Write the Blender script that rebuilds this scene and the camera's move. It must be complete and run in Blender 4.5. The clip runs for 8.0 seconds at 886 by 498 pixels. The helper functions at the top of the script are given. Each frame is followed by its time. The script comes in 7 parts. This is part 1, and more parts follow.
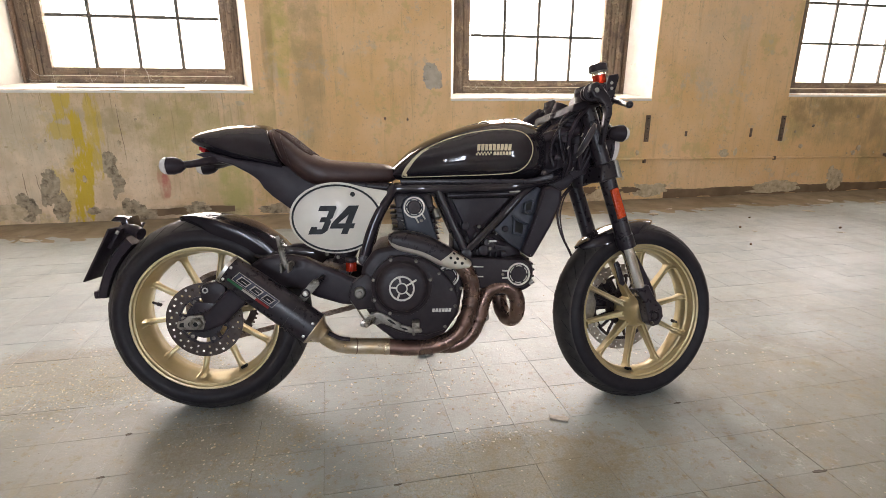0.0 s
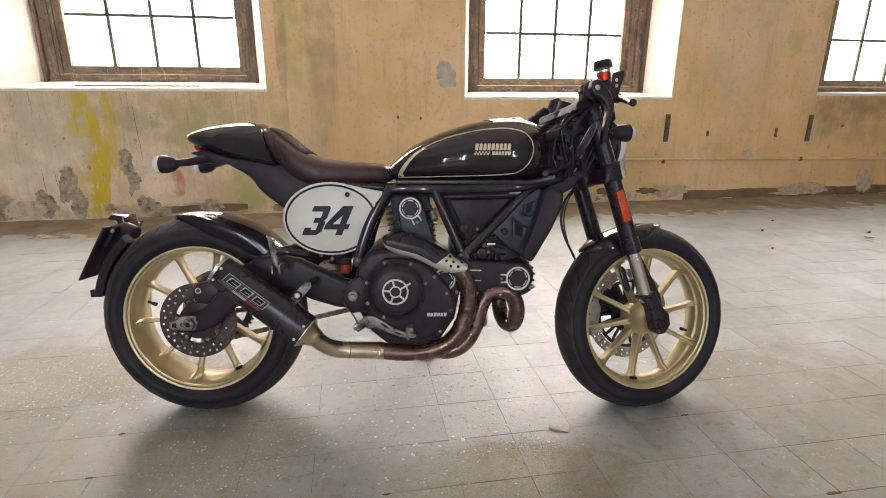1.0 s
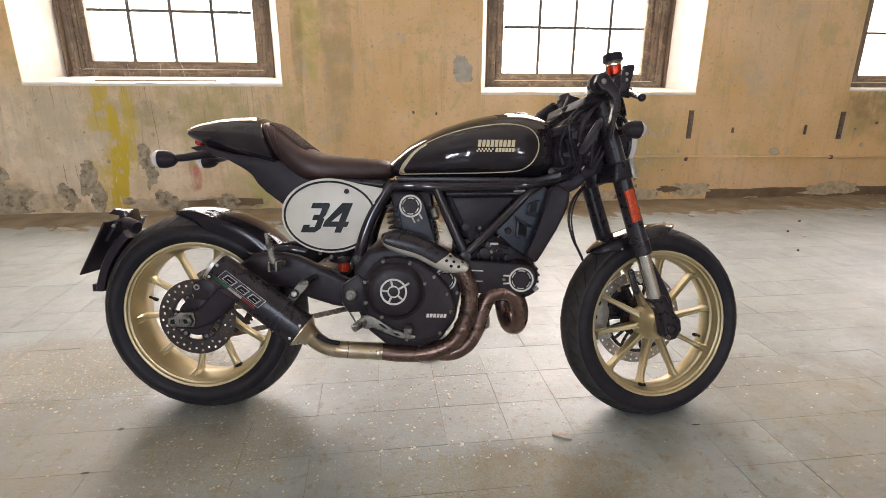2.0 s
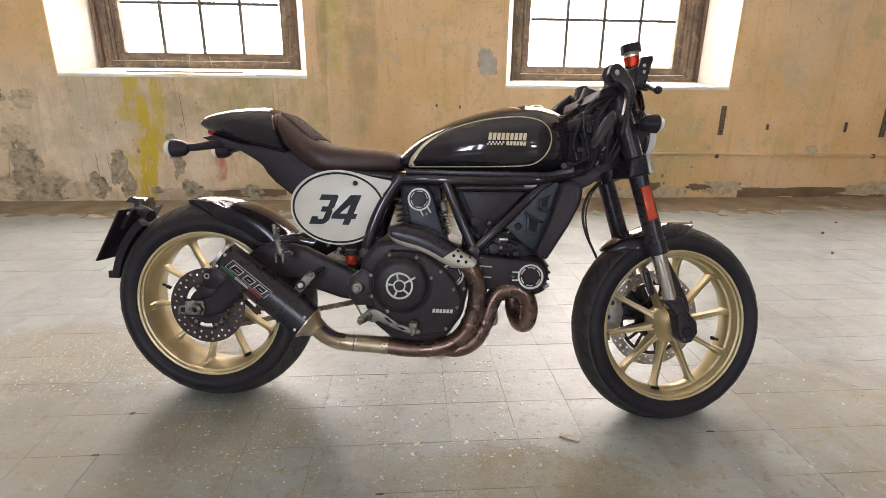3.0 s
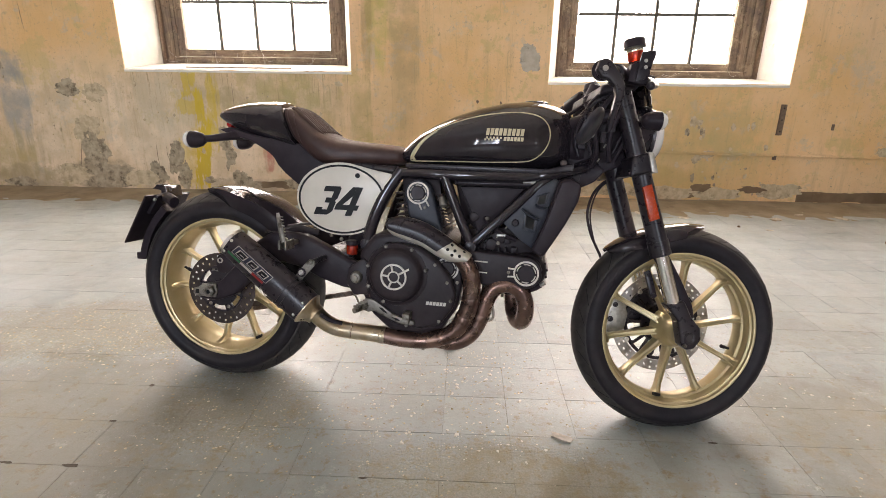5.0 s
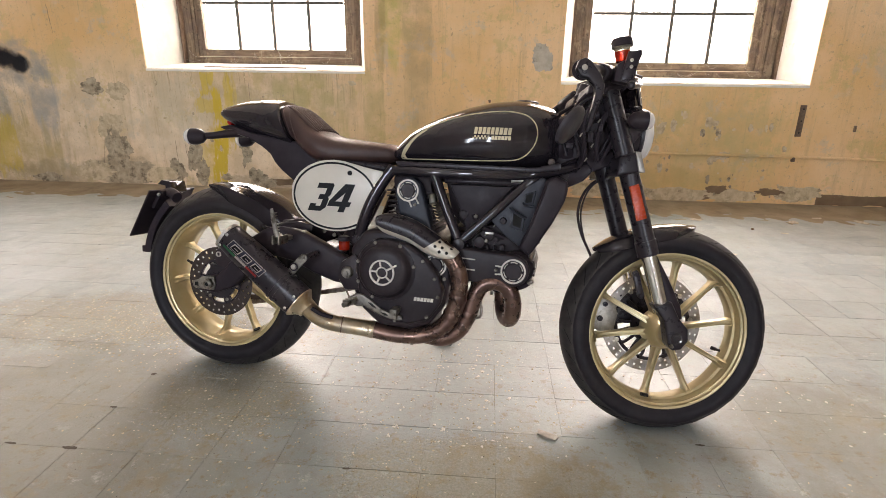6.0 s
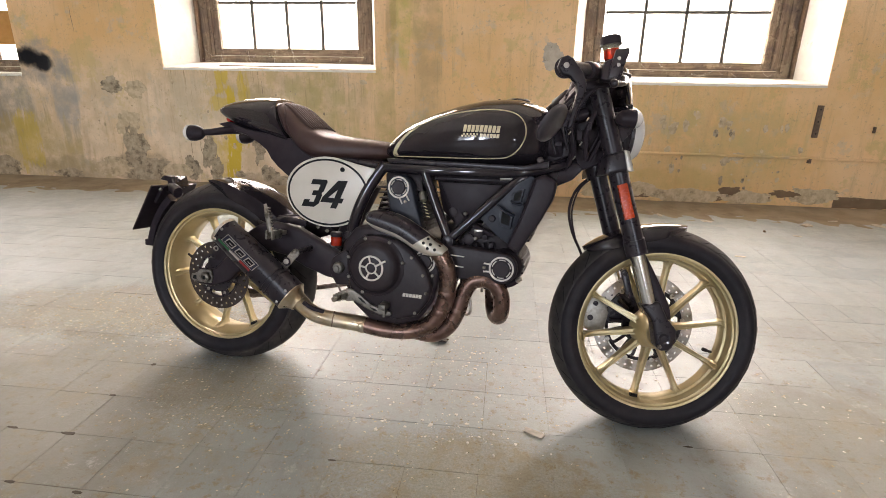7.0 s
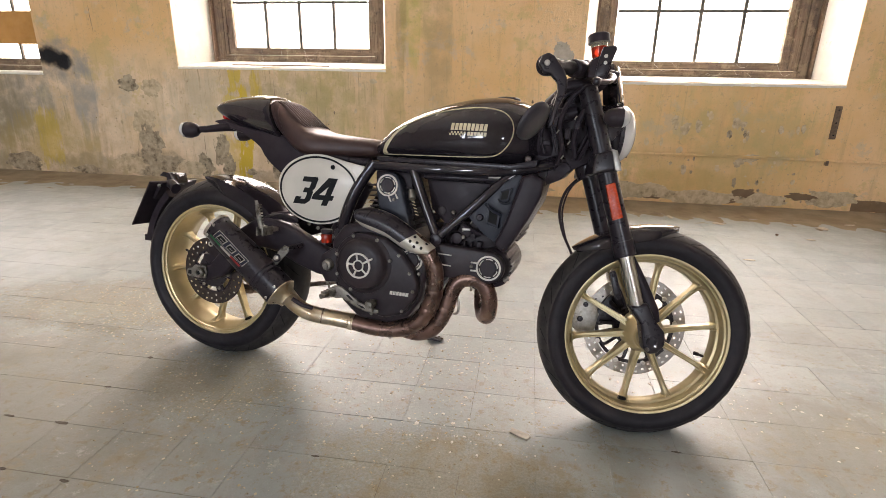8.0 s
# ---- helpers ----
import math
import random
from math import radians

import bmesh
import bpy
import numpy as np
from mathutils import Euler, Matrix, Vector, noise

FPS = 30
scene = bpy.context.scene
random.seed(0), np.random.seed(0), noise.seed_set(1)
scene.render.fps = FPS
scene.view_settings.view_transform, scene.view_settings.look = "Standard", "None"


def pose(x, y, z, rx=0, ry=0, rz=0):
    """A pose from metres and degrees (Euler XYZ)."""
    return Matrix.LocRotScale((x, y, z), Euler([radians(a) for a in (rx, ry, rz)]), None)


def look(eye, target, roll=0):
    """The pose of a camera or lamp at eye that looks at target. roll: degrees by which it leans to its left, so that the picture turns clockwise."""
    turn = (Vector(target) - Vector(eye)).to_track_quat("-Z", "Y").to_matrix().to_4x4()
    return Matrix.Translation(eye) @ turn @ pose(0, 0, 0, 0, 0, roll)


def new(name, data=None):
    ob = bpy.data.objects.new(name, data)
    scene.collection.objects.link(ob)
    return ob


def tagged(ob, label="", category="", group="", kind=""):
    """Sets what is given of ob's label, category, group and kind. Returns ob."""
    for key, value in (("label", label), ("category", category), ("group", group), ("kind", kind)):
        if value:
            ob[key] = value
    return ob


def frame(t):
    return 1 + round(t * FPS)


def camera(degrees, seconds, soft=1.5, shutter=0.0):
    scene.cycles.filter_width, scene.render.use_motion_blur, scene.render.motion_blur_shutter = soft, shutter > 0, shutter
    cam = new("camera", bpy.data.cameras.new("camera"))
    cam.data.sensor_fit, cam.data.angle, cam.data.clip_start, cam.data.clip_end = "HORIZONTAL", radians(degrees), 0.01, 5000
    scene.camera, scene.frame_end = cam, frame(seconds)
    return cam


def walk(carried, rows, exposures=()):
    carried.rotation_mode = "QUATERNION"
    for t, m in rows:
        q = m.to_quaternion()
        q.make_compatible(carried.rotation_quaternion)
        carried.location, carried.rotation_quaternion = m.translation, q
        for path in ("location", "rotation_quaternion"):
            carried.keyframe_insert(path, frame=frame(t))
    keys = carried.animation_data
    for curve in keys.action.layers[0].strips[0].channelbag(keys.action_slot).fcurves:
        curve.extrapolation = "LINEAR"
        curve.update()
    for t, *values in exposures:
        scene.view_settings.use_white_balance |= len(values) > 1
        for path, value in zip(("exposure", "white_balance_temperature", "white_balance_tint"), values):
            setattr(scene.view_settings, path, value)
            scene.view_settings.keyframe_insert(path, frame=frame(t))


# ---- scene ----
cam = camera(80.0, 8.0, soft=0.3)
PATH = [
    (0, (0.471, -0.106, 1.014), (0.871, 1.769, 0.443), 0.2),
    (0.5, (0.51, -0.089, 1.013), (0.874, 1.792, 0.439), 0.2),
    (1, (0.552, -0.071, 1.011), (0.875, 1.817, 0.436), 0.2),
    (2.5, (0.645, -0.022, 1.005), (0.841, 1.875, 0.404), 0.4),
    (3, (0.674, -0.017, 1.001), (0.815, 1.882, 0.39), 0.6),
    (3.5, (0.711, -0.021, 0.998), (0.796, 1.88, 0.38), 0.6),
    (4, (0.759, -0.026, 0.998), (0.781, 1.875, 0.376), 0.6),
    (4.5, (0.8, -0.031, 1.0), (0.773, 1.869, 0.376), 0.7),
    (6, (0.943, -0.054, 1.0), (0.788, 1.839, 0.373), 0.8),
    (6.5, (0.986, -0.059, 1.0), (0.798, 1.831, 0.372), 0.9),
    (7, (1.029, -0.059, 0.997), (0.805, 1.826, 0.368), 0.9),
    (7.5, (1.068, -0.054, 0.996), (0.813, 1.827, 0.367), 0.9),
    (8, (1.117, -0.044, 0.993), (0.825, 1.831, 0.363), 1.0),
]
walk(cam, [(t, look(eye, target, roll)) for t, eye, target, roll in PATH],
     exposures=[(0.0, 0.10, 6760, 14.4), (2.5, 0.16, 6740, 14.4), (4.5, 0.23, 6850, 15.0), (8.0, 0.20, 6960, 15.4)])

# ---- world, sun, daylight in the windows ----
world = bpy.data.worlds.new("overcast_sky")
scene.world = world
world.use_nodes = True
wt = world.node_tree
sky = wt.nodes.new("ShaderNodeTexSky")
sky.sky_type, sky.sun_disc = "NISHITA", False
sky.sun_elevation, sky.sun_rotation = radians(58), radians(20)
wt.links.new(sky.outputs[0], wt.nodes["Background"].inputs[0])
wt.nodes["Background"].inputs[1].default_value = 0.12
sun = new("sun", bpy.data.lights.new("sun", "SUN"))
sun.data.energy, sun.data.angle, sun.data.color = 1.0, radians(12), (1.0, 0.95, 0.87)
sun.matrix_world = look((2.5, 9, 12), (1.0, 2.0, 0.0))

WALL_Y, WALL_T = 4.44, 0.52
# x of the two outer edges, of the two inner edges, of the panes; outer sill height, inner sill height
WINDOWS = [
    (-5.20, -3.345, -5.05, -3.55, -4.95, -3.63, 0.945, 0.957),
    (-1.970, -0.088, -1.79, -0.24, -1.640, -0.348, 1.020, 1.082),
    (1.503, 3.400, 1.650, 3.275, 1.770, 3.085, 0.962, 1.010),
    (4.885, 7.050, 5.20, 6.92, 5.335, 6.780, 1.000, 1.013),
]
HEAD = 3.45
SOUTH = (-2.6, -1.4, 3.2)


def daylight(name, x, y, z, sx, sz, power, turn, tint=(1.0, 0.915, 0.865), down=0):
    """An area lamp outside a window, for the light of the white sky."""
    lamp = new(name, bpy.data.lights.new(name, "AREA"))
    lamp.data.shape, lamp.data.size, lamp.data.size_y = "RECTANGLE", sx, sz
    lamp.data.energy, lamp.data.color = power, tint
    lamp.matrix_world = pose(x, y, z, 90 - down, 0, turn)
    return lamp


for (x0, x1, *_), power in zip(WINDOWS, (205, 350, 350, 215)):
    daylight("window_daylight", (x0 + x1) / 2, WALL_Y + WALL_T + 0.45, 2.3, 3.3, 3.3, power * 1.28, 180, down=14)
for xw in SOUTH:
    daylight("window_daylight", xw, -6.2, 1.9, 0.55, 1.9, 128, 0, (0.72, 0.84, 1.0))

# ---- materials ----


class Nodes:
    """Small wrapper that builds a procedural material."""

    def __init__(self, name):
        self.m = bpy.data.materials.new(name)
        self.m.use_nodes = True
        self.t = self.m.node_tree
        self.bsdf = self.t.nodes["Principled BSDF"]
        self.co = self.t.nodes.new("ShaderNodeTexCoord").outputs["Object"]

    def link(self, a, b):
        if hasattr(a, "is_output"):
            self.t.links.new(a, b)
        else:
            b.default_value = a

    def math(self, op, a, b=0.0, c=None, clamp=False):
        n = self.t.nodes.new("ShaderNodeMath")
        n.operation, n.use_clamp = op, clamp
        self.link(a, n.inputs[0])
        self.link(b, n.inputs[1])
        if c is not None:
            self.link(c, n.inputs[2])
        return n.outputs[0]

    def noise(self, scale, detail=4, rough=0.55, stretch=None, offset=(0, 0, 0)):
        mp = self.t.nodes.new("ShaderNodeMapping")
        mp.inputs["Scale"].default_value = stretch or (1, 1, 1)
        mp.inputs["Location"].default_value = offset
        self.t.links.new(self.co, mp.inputs[0])
        n = self.t.nodes.new("ShaderNodeTexNoise")
        n.inputs["Scale"].default_value, n.inputs["Detail"].default_value, n.inputs["Roughness"].default_value = scale, detail, rough
        self.t.links.new(mp.outputs[0], n.inputs["Vector"])
        return n.outputs[0]

    def step(self, v, a, b, lo=0.0, hi=1.0):
        n = self.t.nodes.new("ShaderNodeMapRange")
        n.interpolation_type = "SMOOTHSTEP"
        self.link(v, n.inputs["Value"])
        for k, q in (("From Min", a), ("From Max", b), ("To Min", lo), ("To Max", hi)):
            n.inputs[k].default_value = q
        return n.outputs[0]

    def mix(self, f, a, b):
        n = self.t.nodes.new("ShaderNodeMix")
        n.data_type = "RGBA"
        for v, k in ((f, 0), (a, 6), (b, 7)):
            if not hasattr(v, "is_output") and k > 0 and len(v) == 3:
                v = (*v, 1)
            self.link(v, n.inputs[k])
        return n.outputs[2]

    def xyz(self):
        n = self.t.nodes.new("ShaderNodeSeparateXYZ")
        self.t.links.new(self.co, n.inputs[0])
        return n.outputs

    def bump(self, h, strength, dist):
        n = self.t.nodes.new("ShaderNodeBump")
        n.inputs["Strength"].default_value, n.inputs["Distance"].default_value = strength, dist
        self.link(h, n.inputs["Height"])
        self.t.links.new(n.outputs[0], self.bsdf.inputs["Normal"])

    def put(self, **values):
        names = dict(color="Base Color", rough="Roughness", metal="Metallic", coat="Coat Weight", coat_rough="Coat Roughness",
                     spec="Specular IOR Level", glass="Transmission Weight", ior="IOR", glow="Emission Strength", glow_color="Emission Color", sheen="Sheen Weight")
        for k, v in values.items():
            if isinstance(v, tuple) and len(v) == 3:
                v = (*v, 1)
            self.link(v, self.bsdf.inputs[names[k]])
        return self.m


def surface(name, a, b, scale=30, rough=(0.3, 0.5), metal=0.0, coat=0.0, bump=0.0, fine=300, spec=0.5, dirt=None, dirt_at=(0.55, 0.75)):
    """A plain material: two tones in blotches, uneven gloss, fine relief, a little dirt."""
    n = Nodes(name)
    big, small = n.noise(scale, 5), n.noise(fine, 3)
    col = n.mix(n.step(big, 0.3, 0.7), a, b)
    if dirt:
        col = n.mix(n.step(n.noise(scale * 0.6, 6, 0.7, offset=(3, 1, 7)), *dirt_at), col, dirt)
    r = n.step(n.noise(scale * 2.3, 4, offset=(5, 5, 5)), 0.25, 0.75, *rough)
    if bump:
        n.bump(n.math("ADD", small, n.math("MULTIPLY", big, 0.6)), bump, 0.002)
    return n.put(color=col, rough=r, metal=metal, coat=coat, coat_rough=0.04, spec=spec)


black_paint = surface("black_gloss_paint", (0.0195, 0.0155, 0.0200), (0.0250, 0.0200, 0.0250), 12, (0.05, 0.10), coat=0.45, spec=0.36, dirt=(0.016, 0.014, 0.012), dirt_at=(0.66, 0.98))
black_satin = surface("black_satin_paint", (0.0225, 0.0180, 0.0228), (0.0280, 0.0226, 0.0278), 25, (0.26, 0.32), bump=0.0, spec=0.35, dirt=(0.02, 0.018, 0.018), dirt_at=(0.68, 1.0))
hugger_black = surface("black_hugger_lacquer", (0.0180, 0.0145, 0.0185), (0.0230, 0.0185, 0.0230), 12, (0.12, 0.18), coat=0.10, spec=0.22)
black_plastic = surface("black_plastic", (0.0265, 0.0203, 0.0250), (0.0340, 0.0262, 0.0318), 30, (0.3, 0.45), bump=0.06, fine=600, spec=0.16, dirt=(0.022, 0.02, 0.018), dirt_at=(0.62, 0.9))
# dark plastic with the blue of the reflected sky put into its colour
sky_tinted_plastic = surface("sky_tinted_black_plastic", (0.0180, 0.0215, 0.0330), (0.0240, 0.0290, 0.0430), 30, (0.35, 0.5), bump=0.1, spec=0.4)
engine_black = surface("black_cast_metal", (0.0255, 0.0192, 0.0225), (0.0330, 0.0250, 0.0288), 40, (0.3, 0.44), bump=0.12, fine=500, spec=0.22, dirt=(0.026, 0.023, 0.019), dirt_at=(0.58, 0.85))
rubber = surface("tyre_rubber", (0.0165, 0.0140, 0.0172), (0.0215, 0.0184, 0.0222), 25, (0.45, 0.6), bump=0.12, spec=0.25, dirt=(0.035, 0.032, 0.028), dirt_at=(0.6, 0.85))
tread_rubber = surface("dusty_tread_rubber", (0.027, 0.0240, 0.025), (0.042, 0.038, 0.037), 30, (0.55, 0.72), bump=0.1, spec=0.3)
gold = surface("champagne_gold_wheel_paint", (0.470, 0.388, 0.215), (0.530, 0.444, 0.262), 18, (0.28, 0.40), metal=0.55, coat=0.08, bump=0.0)
steel = surface("bare_steel", (0.46, 0.44, 0.41), (0.58, 0.56, 0.52), 40, (0.25, 0.42), metal=1.0, bump=0.05, dirt=(0.2, 0.16, 0.12), dirt_at=(0.6, 0.85))
grey_satin = surface("dark_grey_satin_shell", (0.040, 0.037, 0.045), (0.052, 0.048, 0.057), 20, (0.28, 0.40), spec=0.4)
chrome = surface("polished_fork_steel", (0.62, 0.60, 0.57), (0.68, 0.66, 0.63), 20, (0.1, 0.2), metal=1.0)
aluminium = surface("dull_aluminium", (0.32, 0.31, 0.28), (0.44, 0.42, 0.38), 60, (0.35, 0.55), metal=0.9, bump=0.1, dirt=(0.12, 0.1, 0.08), dirt_at=(0.55, 0.8))
cream_metal = surface("cream_silver_shield_paint", (0.52, 0.49, 0.41), (0.60, 0.57, 0.49), 25, (0.3, 0.42), metal=0.25, bump=0.04, dirt=(0.3, 0.27, 0.2), dirt_at=(0.66, 0.9))
cream_paint = surface("cream_plate_paint", (0.60, 0.57, 0.50), (0.65, 0.62, 0.55), 14, (0.30, 0.42), coat=0.12, dirt=(0.55, 0.5, 0.42), dirt_at=(0.68, 0.95))
cream_line = surface("cream_pinstripe", (0.58, 0.50, 0.33), (0.64, 0.56, 0.38), 60, (0.3, 0.4))
white_mark = surface("white_marking", (0.62, 0.59, 0.54), (0.70, 0.67, 0.62), 60, (0.35, 0.5))
black_mark = surface("black_numeral_vinyl", (0.008, 0.008, 0.009), (0.013, 0.013, 0.014), 30, (0.3, 0.45), spec=0.15)
badge_blue = surface("dark_blue_badge", (0.012, 0.014, 0.035), (0.018, 0.020, 0.050), 60, (0.3, 0.45))
green_mark = surface("green_stripe", (0.02, 0.16, 0.06), (0.03, 0.2, 0.08), 60, (0.4, 0.5))
red_mark = surface("red_stripe", (0.42, 0.03, 0.03), (0.5, 0.05, 0.05), 60, (0.4, 0.5))
orange = surface("orange_reflector", (0.46, 0.05, 0.014), (0.56, 0.07, 0.018), 90, (0.2, 0.3), bump=0.15, fine=900)
red_lens = surface("red_lens", (0.5, 0.02, 0.02), (0.6, 0.03, 0.03), 40, (0.1, 0.2), coat=0.6)
exhaust_brown = surface("heat_browned_steel", (0.135, 0.080, 0.066), (0.240, 0.150, 0.118), 13, (0.20, 0.40), metal=0.8, bump=0.08, dirt=(0.30, 0.235, 0.185), dirt_at=(0.52, 0.74))
exhaust_steel = surface("straw_tinted_steel", (0.50, 0.39, 0.24), (0.60, 0.53, 0.42), 20, (0.26, 0.40), metal=0.9, dirt=(0.36, 0.20, 0.09), dirt_at=(0.50, 0.76))
disc_steel = surface("brake_disc_steel", (0.050, 0.038, 0.034), (0.074, 0.058, 0.051), 60, (0.35, 0.5), metal=0.7, dirt=(0.04, 0.035, 0.03))
chain_steel = surface("oily_chain_steel", (0.13, 0.095, 0.075), (0.24, 0.185, 0.15), 80, (0.35, 0.55), metal=0.6, dirt=(0.05, 0.04, 0.032))
disc_light = surface("bright_disc_steel", (0.30, 0.280, 0.255), (0.40, 0.375, 0.345), 60, (0.3, 0.45), metal=0.85, dirt=(0.24, 0.2, 0.16))
dark_alloy = surface("dull_dark_alloy", (0.20, 0.185, 0.16), (0.30, 0.28, 0.245), 50, (0.42, 0.62), metal=0.75, bump=0.2, dirt=(0.06, 0.05, 0.035), dirt_at=(0.45, 0.70))
# near-black colour stands in for the shade inside holes, slots and grooves
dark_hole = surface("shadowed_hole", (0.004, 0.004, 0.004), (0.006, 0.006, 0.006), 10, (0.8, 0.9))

leather_n = Nodes("brown_seat_leather")
leather_v = leather_n.t.nodes.new("ShaderNodeTexVoronoi")
leather_v.inputs["Scale"].default_value = 420
leather_n.t.links.new(leather_n.co, leather_v.inputs["Vector"])
leather_n.bump(leather_v.outputs["Distance"], 0.18, 0.001)
leather = leather_n.put(color=leather_n.mix(leather_n.step(leather_n.noise(14, 6), 0.3, 0.7), (0.040, 0.0205, 0.0190), (0.062, 0.0330, 0.0280)),
                        rough=leather_n.step(leather_n.noise(40), 0.3, 0.7, 0.36, 0.52), spec=0.4)

lens_n = Nodes("clear_lens_plastic")
clear_lens = lens_n.put(color=(0.90, 0.89, 0.87), rough=lens_n.step(lens_n.noise(60), 0.3, 0.7, 0.05, 0.18), glass=0.28, ior=1.45)
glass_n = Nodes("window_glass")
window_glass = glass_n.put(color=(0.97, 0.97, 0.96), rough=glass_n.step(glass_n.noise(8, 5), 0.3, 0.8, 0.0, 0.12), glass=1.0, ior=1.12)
mirror_n = Nodes("mirror_glass")
mirror_glass = mirror_n.put(color=(0.75, 0.76, 0.78), rough=0.02, metal=1.0)
orange_n = Nodes("orange_fluid_cup")
orange_cup = orange_n.put(color=orange_n.mix(orange_n.step(orange_n.noise(60), 0.3, 0.7), (0.34, 0.018, 0.008), (0.46, 0.035, 0.012)), rough=0.15, glass=0.4, ior=1.4)
smoke_n = Nodes("fluid_cup_clear")
smoke_cup = smoke_n.put(color=(0.75, 0.66, 0.5), rough=0.15, glass=0.7, ior=1.4)

# ---- mesh helpers ----


def part(name, bm, material, parent=None, label="", smooth=35):
    """Links a bmesh as one mesh object, under a thing or a part where one is given."""
    me = bpy.data.meshes.new(name)
    bmesh.ops.recalc_face_normals(bm, faces=bm.faces)
    bm.to_mesh(me)
    bm.free()
    me.materials.append(material)
    if smooth:
        me.shade_smooth()
        me.set_sharp_from_angle(angle=radians(smooth))
    ob = new(name, me)
    ob.parent = parent
    if label:
        tagged(ob, label)
    return ob


def box(x0, x1, y0, y1, z0, z1, bevel=0.0, bm=None, seg=2):
    bm2 = bmesh.new()
    bmesh.ops.create_cube(bm2, size=1)
    for v in bm2.verts:
        v.co = Vector(((x0 + x1) / 2 + v.co.x * (x1 - x0), (y0 + y1) / 2 + v.co.y * (y1 - y0), (z0 + z1) / 2 + v.co.z * (z1 - z0)))
    if bevel:
        bmesh.ops.bevel(bm2, geom=bm2.edges[:], offset=bevel, segments=seg, affect="EDGES", profile=0.6)
    return join(bm, bm2)


def join(bm, other):
    if bm is None:
        return other
    me = bpy.data.meshes.new("tmp")
    other.to_mesh(me)
    other.free()
    bm.from_mesh(me)
    bpy.data.meshes.remove(me)
    return bm


def prism(poly, y0, y1, bevel=0.0, bm=None, seg=2):
    """A polygon in x and z, given thickness from y0 to y1."""
    bm2 = bmesh.new()
    a = [bm2.verts.new((x, y0, z)) for x, z in poly]
    b = [bm2.verts.new((x, y1, z)) for x, z in poly]
    bm2.faces.new(a)
    bm2.faces.new(b[::-1])
    for i in range(len(poly)):
        j = (i + 1) % len(poly)
        bm2.faces.new((a[j], a[i], b[i], b[j]))
    bmesh.ops.recalc_face_normals(bm2, faces=bm2.faces)
    if bevel:
        bmesh.ops.bevel(bm2, geom=bm2.edges[:], offset=bevel, segments=seg, affect="EDGES", profile=0.6)
    bmesh.ops.triangulate(bm2, faces=[f for f in bm2.faces if len(f.verts) > 4])
    return join(bm, bm2)


def loft(loops, bm=None, caps=True, closed=False):
    """Skins closed loops of equal count."""
    bm2 = bmesh.new()
    rows = [[bm2.verts.new(p) for p in loop] for loop in loops]
    n = len(rows[0])
    m = len(rows)
    for i in range(m if closed else m - 1):
        r, s = rows[i], rows[(i + 1) % m]
        for j in range(n):
            k = (j + 1) % n
            bm2.faces.new((r[j], r[k], s[k], s[j]))
    if caps and not closed:
        bm2.faces.new(rows[0][::-1])
        bm2.faces.new(rows[-1])
    return join(bm, bm2)


def smooth_path(points, steps=6):
    """Catmull-Rom through points."""
    pts = [Vector(p) for p in points]
    ext = [pts[0] * 2 - pts[1]] + pts + [pts[-1] * 2 - pts[-2]]
    out = []
    for i in range(1, len(ext) - 2):
        p0, p1, p2, p3 = ext[i - 1:i + 3]
        for s in range(steps):
            t = s / steps
            out.append(0.5 * ((2 * p1) + (p2 - p0) * t + (2 * p0 - 5 * p1 + 4 * p2 - p3) * t * t + (3 * p1 - p0 - 3 * p2 + p3) * t ** 3))
    out.append(pts[-1])
    return out


def tube(points, radius, seg=12, steps=6, bm=None, flat=1.0, up=(0, 1, 0), caps=True):
    """A round or flattened tube along a smooth path; radius may be a list along the points."""
    path = smooth_path(points, steps) if steps > 1 else [Vector(p) for p in points]
    n = len(path)
    if hasattr(radius, "__len__"):
        rad = np.interp(np.linspace(0, len(radius) - 1, n), range(len(radius)), radius)
    else:
        rad = [radius] * n
    side = Vector(up)
    loops = []
    for i, p in enumerate(path):
        d = (path[min(i + 1, n - 1)] - path[max(i - 1, 0)]).normalized()
        side = (side - d * side.dot(d)).normalized()
        other = d.cross(side)
        loops.append([p + side * (rad[i] * flat * math.cos(a)) + other * (rad[i] * math.sin(a)) for a in np.linspace(0, 2 * math.pi, seg, endpoint=False)])
    return loft(loops, bm, caps)


def lathe(profile, centre, seg=48, axis="y", bm=None, closed=True):
    """Turns a profile of (radius, height along the axis) round an axis through centre."""
    bm2 = bmesh.new()
    c = Vector(centre)
    rows = []
    for a in np.linspace(0, 2 * math.pi, seg, endpoint=False):
        ca, sa = math.cos(a), math.sin(a)
        row = []
        for r, h in profile:
            v = {"y": (r * ca, h, r * sa), "x": (h, r * ca, r * sa), "z": (r * ca, r * sa, h)}[axis]
            row.append(bm2.verts.new(c + Vector(v)))
        rows.append(row)
    m = len(profile)
    for i in range(seg):
        r, s = rows[i], rows[(i + 1) % seg]
        for j in range(m if closed else m - 1):
            k = (j + 1) % m
            bm2.faces.new((r[j], r[k], s[k], s[j]))
    bmesh.ops.remove_doubles(bm2, verts=bm2.verts[:], dist=1e-6)
    return join(bm, bm2)


